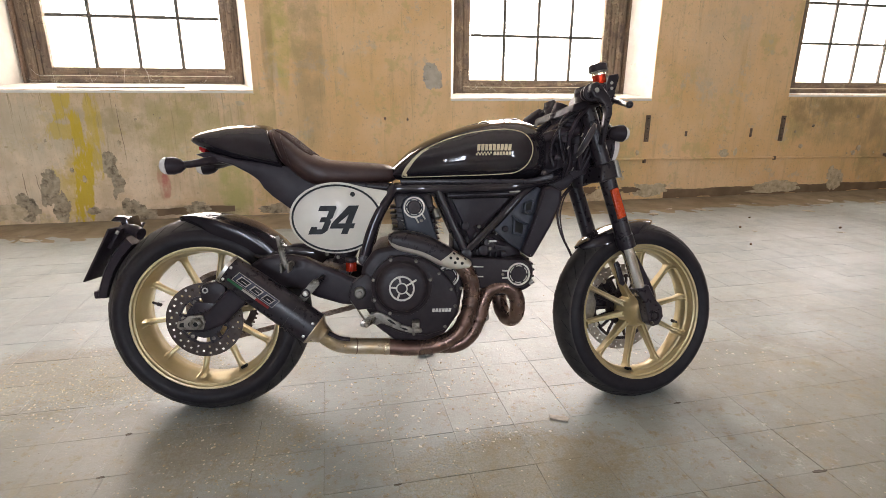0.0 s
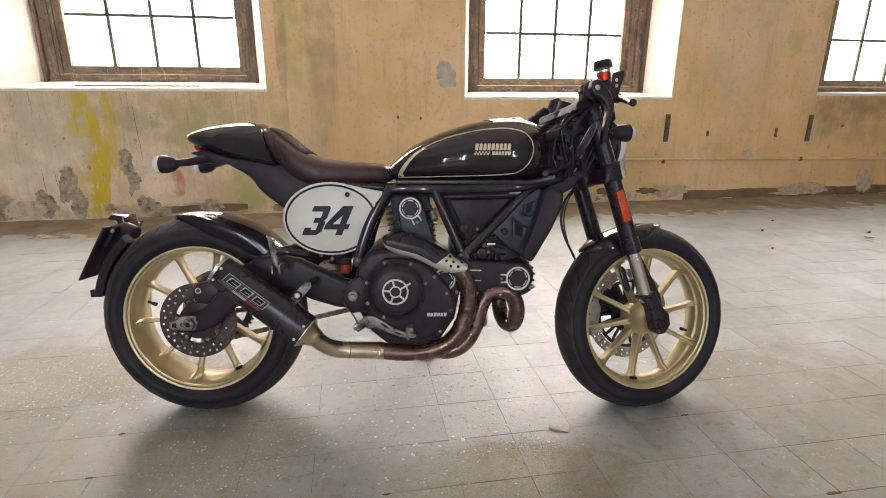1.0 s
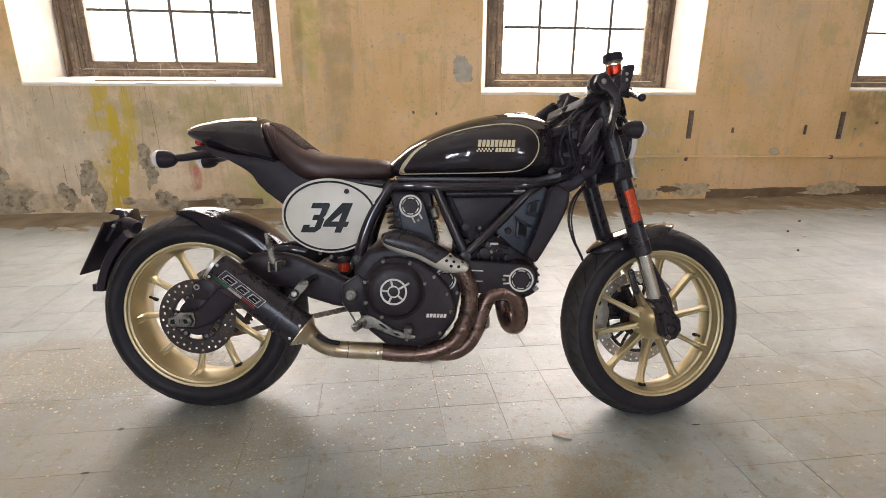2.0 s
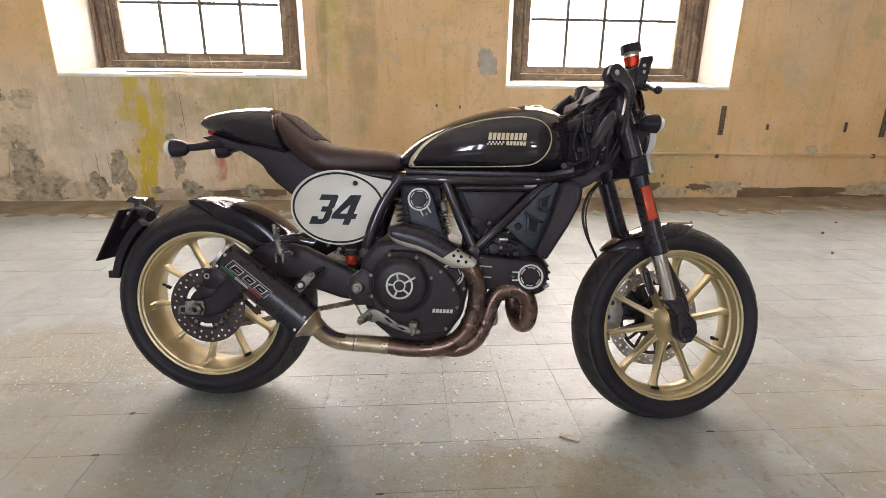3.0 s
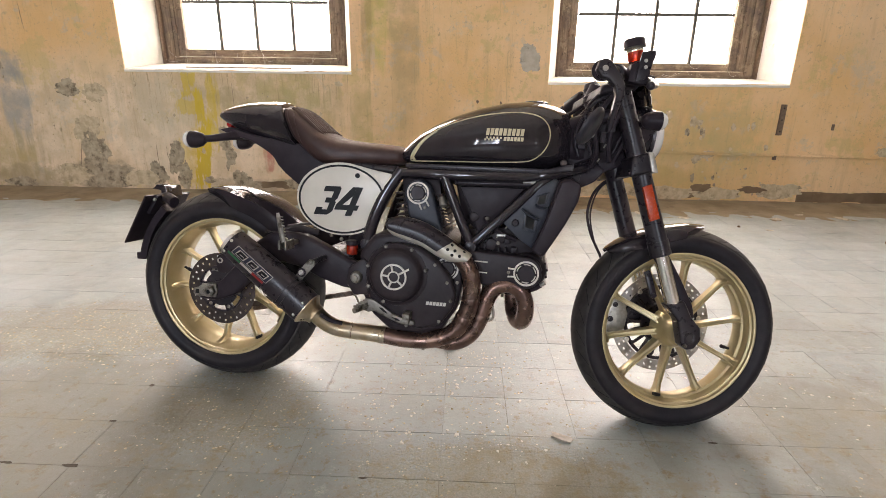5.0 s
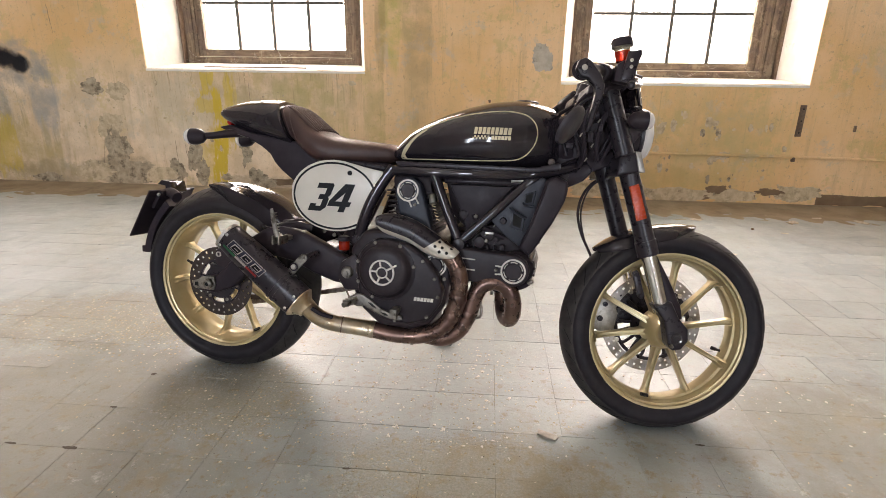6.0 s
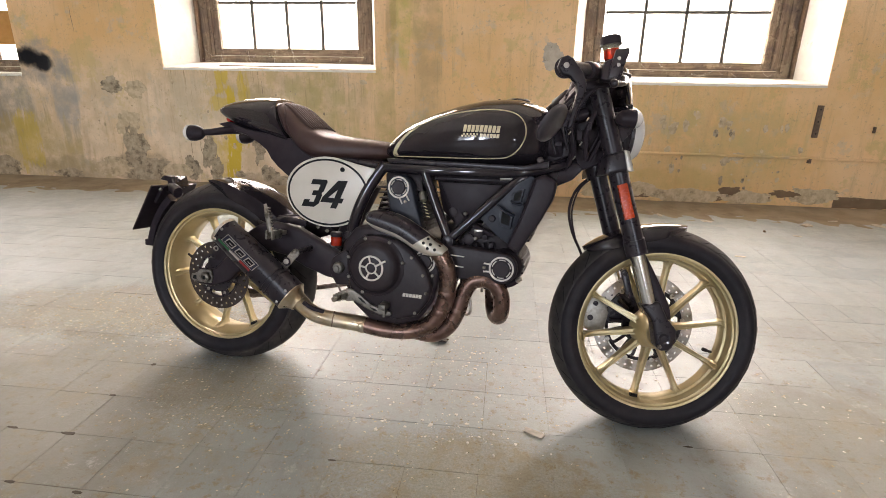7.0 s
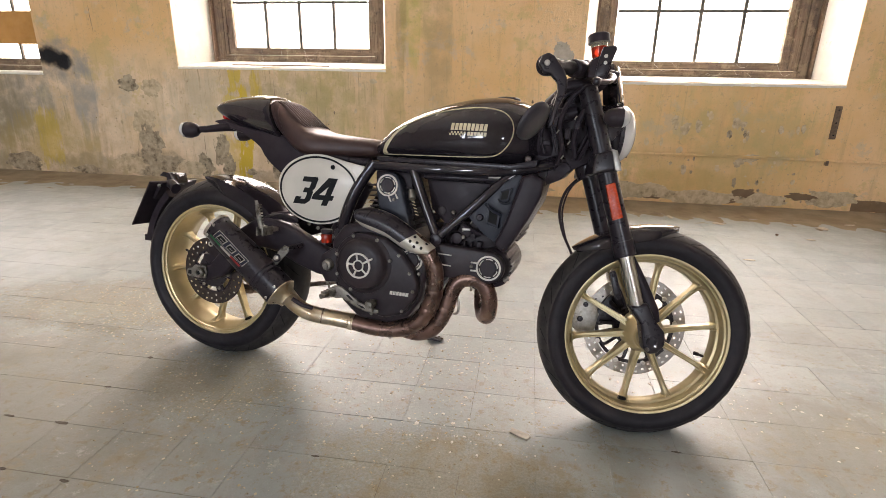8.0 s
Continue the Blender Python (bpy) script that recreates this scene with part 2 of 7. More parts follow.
def rod(p, q, radius, seg=16, bm=None, bevel=0.15, r2=None):
    """A cylinder from p to q with softened ends."""
    p, q = Vector(p), Vector(q)
    r2 = r2 or radius
    b = min(radius, r2) * bevel
    d = (q - p).normalized()
    return tube([p, p + d * b * 0.3, p + d * b, q - d * b, q - d * b * 0.3, q], [radius - b, radius - 0.3 * b, radius, r2, r2 - 0.3 * b, r2 - b], seg, 1, bm,
                up=(0, 1, 0) if abs(d.y) < 0.9 else (1, 0, 0))


def blob(x, z, rx, rz, seed, n=120, rough=0.34, lift=0.0):
    """An uneven, angular outline in the x-z plane, like flaked plaster."""
    rnd = random.Random(seed)
    ph = [rnd.uniform(0, 6.28) for _ in range(24)]
    kinks = sorted(rnd.uniform(0, 2 * math.pi) for _ in range(26))
    out = []
    for i in range(n):
        a = 2 * math.pi * i / n
        near = min(kinks, key=lambda q: abs(q - a))
        b = a + 0.75 * (near - a)
        r = 1 + rough * sum(math.sin((k + 1) * b + ph[k]) / (k + 1.4) ** 0.85 for k in range(24)) * 0.62 + rnd.uniform(-0.05, 0.05)
        r = min(max(r, 0.28), 1.75)
        out.append((x + rx * r * math.cos(a), max(0.004 + lift, z + rz * r * math.sin(a))))
    return out


# ---- room materials ----

wall_n = Nodes("stained_ochre_wall_paint")
wx, _, wz = wall_n.xyz()
n_big, n_mid, n_fine = wall_n.noise(0.9, 5, 0.6), wall_n.noise(4.5, 6, 0.62, offset=(4, 0, 2)), wall_n.noise(38, 5, 0.65)
n_run = wall_n.noise(3.2, 6, 0.7, stretch=(3.2, 1, 0.35), offset=(1, 0, 3))
tone = wall_n.mix(wall_n.step(n_big, 0.36, 0.64), (0.735, 0.472, 0.214), (0.815, 0.568, 0.324))
greyer = wall_n.mix(wall_n.step(n_mid, 0.35, 0.65), (0.620, 0.482, 0.315), (0.800, 0.648, 0.475))
west = wall_n.math("MULTIPLY", wall_n.step(wall_n.math("ADD", wx, wall_n.math("MULTIPLY", n_big, 2.4)), 1.9, 0.0), wall_n.step(wall_n.math("ADD", wz, wall_n.math("MULTIPLY", n_mid, 0.5)), 1.55, 1.1))
wcol = wall_n.mix(west, tone, greyer)
wcol = wall_n.mix(wall_n.math("MULTIPLY", wall_n.step(n_run, 0.52, 0.72), 0.34), wcol, (0.36, 0.26, 0.14))
wcol = wall_n.mix(wall_n.math("MULTIPLY", wall_n.step(wall_n.noise(7, 7, 0.72, offset=(9, 2, 2)), 0.56, 0.70), 0.4), wcol, (0.66, 0.58, 0.42))
wcol = wall_n.mix(wall_n.math("MULTIPLY", wall_n.step(n_fine, 0.57, 0.70), 0.5), wcol, (0.36, 0.28, 0.18))
n_pit = wall_n.noise(120, 3, 0.6, offset=(7, 7, 1))
n_drip = wall_n.noise(6.0, 5, 0.75, stretch=(6.0, 1, 0.25), offset=(2, 0, 9))
wcol = wall_n.mix(wall_n.math("MULTIPLY", wall_n.math("MULTIPLY", wall_n.step(n_pit, 0.63, 0.71), wall_n.step(n_mid, 0.46, 0.60)), 0.55), wcol, (0.20, 0.145, 0.09))
n_chip = wall_n.noise(23, 3, 0.5, stretch=(1.0, 1, 0.55), offset=(5, 2, 8))
wcol = wall_n.mix(wall_n.math("MULTIPLY", wall_n.step(n_chip, 0.72, 0.75), 0.55), wcol, (0.24, 0.17, 0.11))
wcol = wall_n.mix(wall_n.math("MULTIPLY", wall_n.step(wall_n.noise(1.5, 7, 0.7, offset=(6, 3, 7)), 0.50, 0.60), 0.30), wcol, (0.64, 0.455, 0.235))
wcol = wall_n.mix(wall_n.math("MULTIPLY", wall_n.step(n_drip, 0.58, 0.70), 0.38), wcol, (0.40, 0.33, 0.17))
wcol = wall_n.mix(wall_n.math("MULTIPLY", wall_n.step(wall_n.noise(2.6, 8, 0.72, offset=(3, 1, 6)), 0.54, 0.60), 0.5), wcol, (0.56, 0.44, 0.19))
wcol = wall_n.mix(wall_n.math("MULTIPLY", wall_n.step(wall_n.noise(3.4, 8, 0.74, offset=(8, 4, 1)), 0.57, 0.63), 0.40), wcol, (0.50, 0.46, 0.37))
n_break = wall_n.math("MULTIPLY", wall_n.step(wall_n.noise(6, 5, 0.62, offset=(1, 3, 3)), 0.22, 0.66), wall_n.step(wall_n.noise(45, 4, 0.7, offset=(6, 1, 2)), 0.20, 0.46, 0.75, 1.0))
# stains and darker areas: x, z, half width, half height, colour, strength
WALL_MARKS = [
    (-1.08, 0.80, 0.22, 0.10, (0.30, 0.25, 0.12), 0.5),
    (0.13, 1.42, 0.09, 0.42, (0.47, 0.43, 0.11), 0.7),
    (0.34, 1.35, 0.13, 1.0, (0.36, 0.27, 0.14), 0.55),
    (-0.02, 0.60, 0.10, 0.45, (0.38, 0.31, 0.12), 0.5),
    (-0.84, 0.30, 0.035, 0.13, (0.50, 0.17, 0.12), 0.6),
    (-0.42, 0.22, 0.22, 0.24, (0.42, 0.40, 0.20), 0.5),
    (-3.12, 1.00, 0.26, 0.20, (0.36, 0.33, 0.29), 0.6),
    (-3.15, 1.06, 0.28, 0.17, (0.30, 0.28, 0.26), 0.7),
    (-3.250, 1.085, 0.128, 0.095, (0.012, 0.012, 0.014), 1.0),
    (-3.120, 1.045, 0.108, 0.080, (0.012, 0.012, 0.014), 1.0),
    (-1.05, 0.78, 1.00, 0.34, (0.38, 0.300, 0.165), 0.45),
    (-1.75, 0.55, 0.30, 0.45, (0.60, 0.53, 0.40), 0.45),
    (-0.62, 0.70, 0.32, 0.34, (0.38, 0.34, 0.13), 0.50),
    (-0.30, 0.25, 0.13, 0.30, (0.44, 0.42, 0.14), 0.65),
    (-0.815, 0.285, 0.030, 0.10, (0.52, 0.14, 0.12), 0.85),
    (-1.45, 0.42, 0.10, 0.14, (0.52, 0.34, 0.04), 0.7),
    (0.05, 1.35, 0.06, 0.36, (0.34, 0.22, 0.10), 0.55),
    (-2.30, 0.62, 0.22, 0.16, (0.64, 0.52, 0.34), 0.4),
    (2.45, 0.20, 0.55, 0.12, (0.50, 0.34, 0.12), 0.55),
    (2.75, 0.55, 0.50, 0.28, (0.46, 0.36, 0.17), 0.45),
    (5.35, 0.86, 0.55, 0.16, (0.30, 0.21, 0.08), 0.65),
    (6.10, 0.45, 0.25, 0.45, (0.30, 0.22, 0.10), 0.5),
    (-2.98, 0.72, 0.15, 0.36, (0.30, 0.30, 0.29), 0.75),
    # the next two darken the far left end of the wall
    (-3.75, 0.66, 0.50, 0.34, (0.27, 0.25, 0.21), 0.8),
    (-4.2, 0.5, 0.6, 0.6, (0.28, 0.23, 0.14), 0.7),
    (-3.40, 0.30, 0.55, 0.30, (0.42, 0.32, 0.13), 0.7),
    (-2.9, 0.10, 0.7, 0.12, (0.30, 0.24, 0.15), 0.6),
    (-2.34, 0.12, 0.30, 0.14, (0.10, 0.09, 0.07), 0.7),
    (5.6, 0.75, 0.8, 0.25, (0.32, 0.24, 0.12), 0.5),
    (2.6, 0.45, 0.8, 0.5, (0.48, 0.42, 0.20), 0.35),
    (4.1, 1.55, 0.35, 0.8, (0.62, 0.50, 0.36), 0.35),
    (-0.95, 0.06, 0.8, 0.07, (0.16, 0.13, 0.09), 0.5),
]
for sx, sz, hw, hh, sc, k in WALL_MARKS:
    ex = wall_n.math("POWER", wall_n.math("ABSOLUTE", wall_n.math("DIVIDE", wall_n.math("SUBTRACT", wx, sx), hw)), 2.0)
    ez = wall_n.math("POWER", wall_n.math("ABSOLUTE", wall_n.math("DIVIDE", wall_n.math("SUBTRACT", wz, sz), hh)), 2.0)
    e = wall_n.math("ADD", wall_n.math("ADD", ex, ez), wall_n.math("MULTIPLY", wall_n.math("SUBTRACT", n_run if hh > 0.2 else n_mid, 0.5), 4.0 if sum(sc) > 0.1 else 2.0))
    wcol = wall_n.mix(wall_n.math("MULTIPLY", wall_n.step(e, 1.3, 0.4), wall_n.math("MULTIPLY", n_break, k) if sum(sc) > 0.1 else k), wcol, sc)
# mustard runs below the sill: x at the top, lean, top, foot, half width, strength
RUNS = [(-1.455, 0.0, 0.99, 0.80, 0.055, 0.75), (-1.45, 0.0, 0.78, 0.66, 0.11, 0.6), (-1.38, 0.0, 0.86, 0.55, 0.035, 0.85), (-1.355, 0.14, 0.62, 0.02, 0.068, 0.95),
        (-1.262, 0.05, 1.00, 0.36, 0.045, 0.6), (-1.50, 0.1, 0.42, 0.06, 0.09, 0.4), (-1.235, 0.0, 0.97, 0.62, 0.03, 0.4), (-3.42, 0.0, 0.6, 0.1, 0.12, 0.5)]
n_edge = wall_n.noise(9, 6, 0.7, stretch=(2.2, 1, 0.5), offset=(4, 4, 4))
n_coat = wall_n.step(wall_n.noise(16, 5, 0.65, stretch=(1.6, 1, 0.6), offset=(2, 7, 1)), 0.30, 0.46)
for sx, lean, zt_, zf, hw, k in RUNS:
    axis = wall_n.math("SUBTRACT", wall_n.math("SUBTRACT", wx, sx), wall_n.math("MULTIPLY", wall_n.math("SUBTRACT", wz, zt_), lean))
    across = wall_n.math("DIVIDE", wall_n.math("ABSOLUTE", axis), hw)
    along = wall_n.math("DIVIDE", wall_n.math("ABSOLUTE", wall_n.math("SUBTRACT", wz, (zt_ + zf) / 2)), (zt_ - zf) / 2)
    e = wall_n.math("ADD", wall_n.math("MAXIMUM", across, along), wall_n.math("MULTIPLY", wall_n.math("SUBTRACT", n_edge, 0.5), 2.2))
    wcol = wall_n.mix(wall_n.math("MULTIPLY", wall_n.step(e, 1.08, 0.82), wall_n.math("MULTIPLY", n_coat, k)), wcol, wall_n.mix(n_edge, (0.66, 0.485, 0.040), (0.50, 0.345, 0.025)))
n_thin = wall_n.noise(9, 5, 0.72, stretch=(5.0, 1, 0.16), offset=(6, 1, 4))
below = wall_n.step(wall_n.math("ADD", wz, wall_n.math("MULTIPLY", n_run, 0.5)), 1.34, 0.62, 1.0, 0.15)
under = wall_n.math("MAXIMUM", wall_n.math("MULTIPLY", wall_n.step(wx, -2.1, -1.9), wall_n.step(wx, 0.05, -0.15)), wall_n.step(wx, 4.6, 4.9))
drip = wall_n.math("MULTIPLY", wall_n.math("MULTIPLY", wall_n.step(n_thin, 0.56, 0.64), below), wall_n.math("MULTIPLY", under, 0.6))
wcol = wall_n.mix(wall_n.math("MULTIPLY", drip, wall_n.step(wz, 1.02, 0.98)), wcol, (0.26, 0.19, 0.09))
wall_n.bump(wall_n.math("ADD", n_fine, wall_n.math("ADD", wall_n.math("MULTIPLY", n_mid, 2.0), wall_n.math("MULTIPLY", n_pit, 0.5))), 0.55, 0.006)
wall_paint = wall_n.put(color=wcol, rough=wall_n.step(n_mid, 0.3, 0.7, 0.62, 0.85), spec=0.3)

plaster = surface("bare_grey_plaster", (0.33, 0.265, 0.180), (0.48, 0.400, 0.285), 26, (0.8, 0.95), bump=0.6, fine=90, spec=0.2, dirt=(0.135, 0.105, 0.070), dirt_at=(0.46, 0.70))
plaster_tan = surface("bare_tan_plaster", (0.47, 0.375, 0.24), (0.62, 0.51, 0.35), 26, (0.8, 0.95), bump=0.6, fine=90, spec=0.2, dirt=(0.24, 0.185, 0.12), dirt_at=(0.50, 0.74))
plaster_pale = surface("pale_grey_filler", (0.44, 0.385, 0.31), (0.54, 0.48, 0.40), 20, (0.8, 0.95), bump=0.5, fine=90, spec=0.2, dirt=(0.22, 0.19, 0.16), dirt_at=(0.56, 0.70))
pale_paint = surface("pale_underpaint", (0.58, 0.45, 0.27), (0.66, 0.54, 0.36), 30, (0.7, 0.9), bump=0.3, fine=120, spec=0.2)
brown_band = surface("worn_brown_skirting_paint", (0.16, 0.105, 0.06), (0.23, 0.155, 0.09), 7, (0.6, 0.8), bump=0.4, fine=80, spec=0.3, dirt=(0.42, 0.36, 0.26), dirt_at=(0.60, 0.70))
whitewash = surface("dirty_whitewash", (0.70, 0.67, 0.60), (0.80, 0.77, 0.70), 9, (0.75, 0.9), bump=0.4, fine=70, spec=0.2, dirt=(0.42, 0.36, 0.28), dirt_at=(0.60, 0.76))


def window_wood(name, grain):
    """Greyed, flaking brown paint on old wood, with the grain stretched one way."""
    n = Nodes(name)
    g, p = n.noise(14, 6, 0.7, stretch=grain), n.noise(9, 7, 0.74, stretch=(1.2, 1.2, 1.0), offset=(3, 2, 5))
    c = n.mix(n.step(g, 0.36, 0.64), (0.150, 0.105, 0.070), (0.265, 0.200, 0.140))
    c = n.mix(n.math("MULTIPLY", n.step(p, 0.52, 0.60), 0.65), c, (0.36, 0.285, 0.195))
    c = n.mix(n.math("MULTIPLY", n.step(n.noise(5, 6, 0.7, offset=(7, 4, 1)), 0.50, 0.62), 0.55), c, (0.11, 0.085, 0.075))
    c = n.mix(n.math("MULTIPLY", n.step(n.noise(30, 5, 0.7, offset=(1, 9, 2)), 0.58, 0.66), 0.7), c, (0.06, 0.045, 0.035))
    n.bump(n.math("ADD", g, n.math("MULTIPLY", n.step(p, 0.52, 0.58), 0.5)), 0.6, 0.004)
    return n.put(color=c, rough=n.step(g, 0.3, 0.7, 0.65, 0.9), spec=0.25)


old_wood = window_wood("weathered_window_wood", (5, 5, 0.35))
rail_wood = window_wood("weathered_rail_wood", (0.35, 5, 5))
old_iron = surface("dark_glazing_bar_iron", (0.10, 0.085, 0.07), (0.17, 0.15, 0.125), 40, (0.6, 0.8), metal=0.2, bump=0.3)
rusty_iron = surface("brown_rusted_iron", (0.13, 0.085, 0.055), (0.20, 0.135, 0.09), 60, (0.7, 0.9), bump=0.5, fine=200)
board_orange = surface("orange_brown_board", (0.40, 0.20, 0.05), (0.48, 0.26, 0.08), 8, (0.6, 0.8))
limewash = surface("old_wall_limewash", (0.40, 0.375, 0.34), (0.48, 0.45, 0.41), 2, (0.8, 0.95), bump=0.3, fine=60, dirt=(0.2, 0.18, 0.15))
ceiling_paint = surface("old_ceiling_limewash", (0.80, 0.77, 0.72), (0.86, 0.83, 0.78), 2, (0.8, 0.95), bump=0.3, fine=60, dirt=(0.6, 0.54, 0.46))
chip_mat = surface("grey_tile_chip", (0.25, 0.23, 0.19), (0.36, 0.33, 0.28), 60, (0.6, 0.8), bump=0.4, fine=200)
joint_dark = surface("dark_joint_dirt", (0.045, 0.036, 0.026), (0.08, 0.066, 0.048), 9, (0.7, 0.9), bump=0.5, fine=150)
mortar = surface("dirty_floor_mortar", (0.085, 0.070, 0.050), (0.19, 0.165, 0.125), 9, (0.7, 0.9), bump=0.5, fine=150)
grit_n = Nodes("tan_and_pale_grit")
grit_i = grit_n.t.nodes.new("ShaderNodeNewGeometry").outputs["Random Per Island"]
grit_mat = grit_n.put(color=grit_n.mix(grit_n.step(grit_i, 0.45, 0.95), grit_n.mix(grit_n.step(grit_i, 0.1, 0.45), (0.27, 0.215, 0.130), (0.42, 0.345, 0.225)), (0.58, 0.52, 0.41)), rough=grit_n.step(grit_n.noise(200), 0.3, 0.7, 0.45, 0.85))
chip_white = surface("chalky_plaster_chip", (0.52, 0.49, 0.43), (0.64, 0.61, 0.55), 120, (0.35, 0.6))
flake_mat = surface("pale_plaster_flake", (0.36, 0.31, 0.24), (0.60, 0.55, 0.45), 90, (0.7, 0.9), bump=0.4, fine=200)
sand_mat = surface("tan_floor_dust", (0.235, 0.185, 0.118), (0.33, 0.270, 0.185), 5, (0.85, 0.95), bump=0.6, fine=140, dirt=(0.16, 0.125, 0.08), dirt_at=(0.5, 0.75))

tile_n = Nodes("worn_grey_cement_tile")
tile_n.co = tile_n.t.nodes.new("ShaderNodeNewGeometry").outputs["Position"]
t_big, t_mid, t_fine = tile_n.noise(0.8, 6, 0.65), tile_n.noise(6, 6, 0.65), tile_n.noise(55, 5, 0.7)
rnd_node = tile_n.t.nodes.new("ShaderNodeObjectInfo").outputs["Random"]
isl_node = tile_n.t.nodes.new("ShaderNodeNewGeometry").outputs["Random Per Island"]
t_rand = tile_n.math("FRACT", tile_n.math("ADD", rnd_node, isl_node))
tcol = tile_n.mix(t_rand, (0.246, 0.284, 0.290), (0.308, 0.346, 0.350))
tcol = tile_n.mix(tile_n.math("MULTIPLY", tile_n.step(t_big, 0.46, 0.66), 0.34), tcol, (0.195, 0.192, 0.145))
tcol = tile_n.mix(tile_n.math("MULTIPLY", tile_n.step(t_mid, 0.5, 0.7), 0.5), tcol, (0.36, 0.365, 0.36))
tcol = tile_n.mix(tile_n.math("MULTIPLY", tile_n.step(tile_n.noise(9, 7, 0.75, offset=(2, 8, 1)), 0.48, 0.78), 0.34), tcol, (0.175, 0.162, 0.120))
tcol = tile_n.mix(tile_n.math("MULTIPLY", tile_n.step(t_fine, 0.60, 0.72), 0.5), tcol, (0.17, 0.15, 0.12))
tpos = tile_n.xyz()
# browner and more mottled towards the near side of the floor
near_mask = tile_n.math("ADD", tpos[1], tile_n.math("MULTIPLY", tile_n.math("SUBTRACT", tile_n.noise(1.7, 7, 0.7, offset=(1, 1, 4)), 0.5), 3.2))
tcol = tile_n.mix(tile_n.math("MULTIPLY", tile_n.step(near_mask, 1.95, 0.75), 0.16), tcol, (0.165, 0.140, 0.080))
tcol = tile_n.mix(tile_n.math("MULTIPLY", tile_n.step(tile_n.noise(26, 6, 0.75, offset=(4, 2, 2)), 0.54, 0.64), tile_n.step(near_mask, 2.4, 1.0, 0.12, 0.7)), tcol, (0.20, 0.145, 0.06))
# trodden tan dust: x, y, half width, half depth
t_dust = 0.0
for sx, sy, hw, hd in ((-0.62, 1.86, 0.75, 0.30), (0.16, 1.36, 0.28, 0.26), (0.95, 1.05, 0.45, 0.22)):
    ex = tile_n.math("POWER", tile_n.math("DIVIDE", tile_n.math("SUBTRACT", tpos[0], sx), hw), 2.0)
    ey = tile_n.math("POWER", tile_n.math("DIVIDE", tile_n.math("SUBTRACT", tpos[1], sy), hd), 2.0)
    t_dust = tile_n.math("MAXIMUM", t_dust, tile_n.step(tile_n.math("ADD", ex, ey), 1.4, 0.0))
t_crumb = tile_n.math("ADD", tile_n.noise(95, 5, 0.7, offset=(3, 6, 2)), tile_n.math("MULTIPLY", tile_n.noise(5, 5, 0.7, offset=(8, 6, 2)), 0.9))
t_dust = tile_n.math("MULTIPLY", tile_n.step(tile_n.math("ADD", t_crumb, tile_n.math("MULTIPLY", t_dust, 0.34)), 0.98, 1.28), tile_n.step(t_dust, 0.0, 0.7, 0.1, 1.0))
tcol = tile_n.mix(tile_n.math("MULTIPLY", t_dust, 0.45), tcol, tile_n.mix(tile_n.step(tile_n.noise(150, 4, 0.7), 0.4, 0.6), (0.22, 0.175, 0.095), (0.34, 0.295, 0.205)))
# painted light falloff on the near floor: x, y, half width, half depth
t_falloff = 0.0
for sx, sy, hw, hd in ((-0.50, 0.95, 0.70, 0.42), (1.95, 0.95, 0.35, 0.25), (-1.05, 1.10, 0.6, 0.5), (2.35, 1.05, 0.6, 0.42), (-0.45, 1.32, 0.55, 0.35), (2.15, 1.35, 0.55, 0.32), (1.75, 0.70, 0.45, 0.25)):
    ex = tile_n.math("POWER", tile_n.math("DIVIDE", tile_n.math("SUBTRACT", tpos[0], sx), hw), 2.0)
    ey = tile_n.math("POWER", tile_n.math("DIVIDE", tile_n.math("SUBTRACT", tpos[1], sy), hd), 2.0)
    t_falloff = tile_n.math("MAXIMUM", t_falloff, tile_n.step(tile_n.math("ADD", tile_n.math("ADD", ex, ey), tile_n.math("MULTIPLY", tile_n.math("SUBTRACT", tile_n.noise(4.2, 7, 0.7, offset=(5, 5, 2)), 0.5), 3.0)), 1.5, 0.2))
# brown tone dims these spots in place of weaker window light
tcol = tile_n.mix(tile_n.math("MULTIPLY", t_falloff, 0.56), tcol, (0.142, 0.126, 0.086))
# pale scuffs, dark pits and fine speckle
t_white = tile_n.math("MULTIPLY", tile_n.step(tile_n.noise(21, 7, 0.78, offset=(7, 1, 5)), 0.56, 0.66), tile_n.step(tile_n.noise(2.2, 4, 0.6, offset=(2, 2, 9)), 0.46, 0.60))
tcol = tile_n.mix(tile_n.math("MULTIPLY", t_white, 0.4), tcol, (0.52, 0.51, 0.48))
t_spec = tile_n.noise(170, 4, 0.75, offset=(9, 4, 4))
tcol = tile_n.mix(tile_n.math("MULTIPLY", tile_n.step(t_spec, 0.56, 0.74), 0.30), tcol, (0.14, 0.115, 0.075))
tcol = tile_n.mix(tile_n.math("MULTIPLY", tile_n.step(t_spec, 0.42, 0.28), 0.20), tcol, (0.48, 0.47, 0.44))
tcol = tile_n.mix(tile_n.math("MULTIPLY", tile_n.step(tile_n.noise(8.5, 8, 0.74, offset=(6, 3, 1)), 0.50, 0.60), tile_n.step(near_mask, 1.9, 0.7, 0.05, 0.42)), tcol, (0.23, 0.175, 0.085))
t_scuff = tile_n.step(tile_n.noise(3.1, 8, 0.74, offset=(5, 9, 3)), 0.44, 0.60)
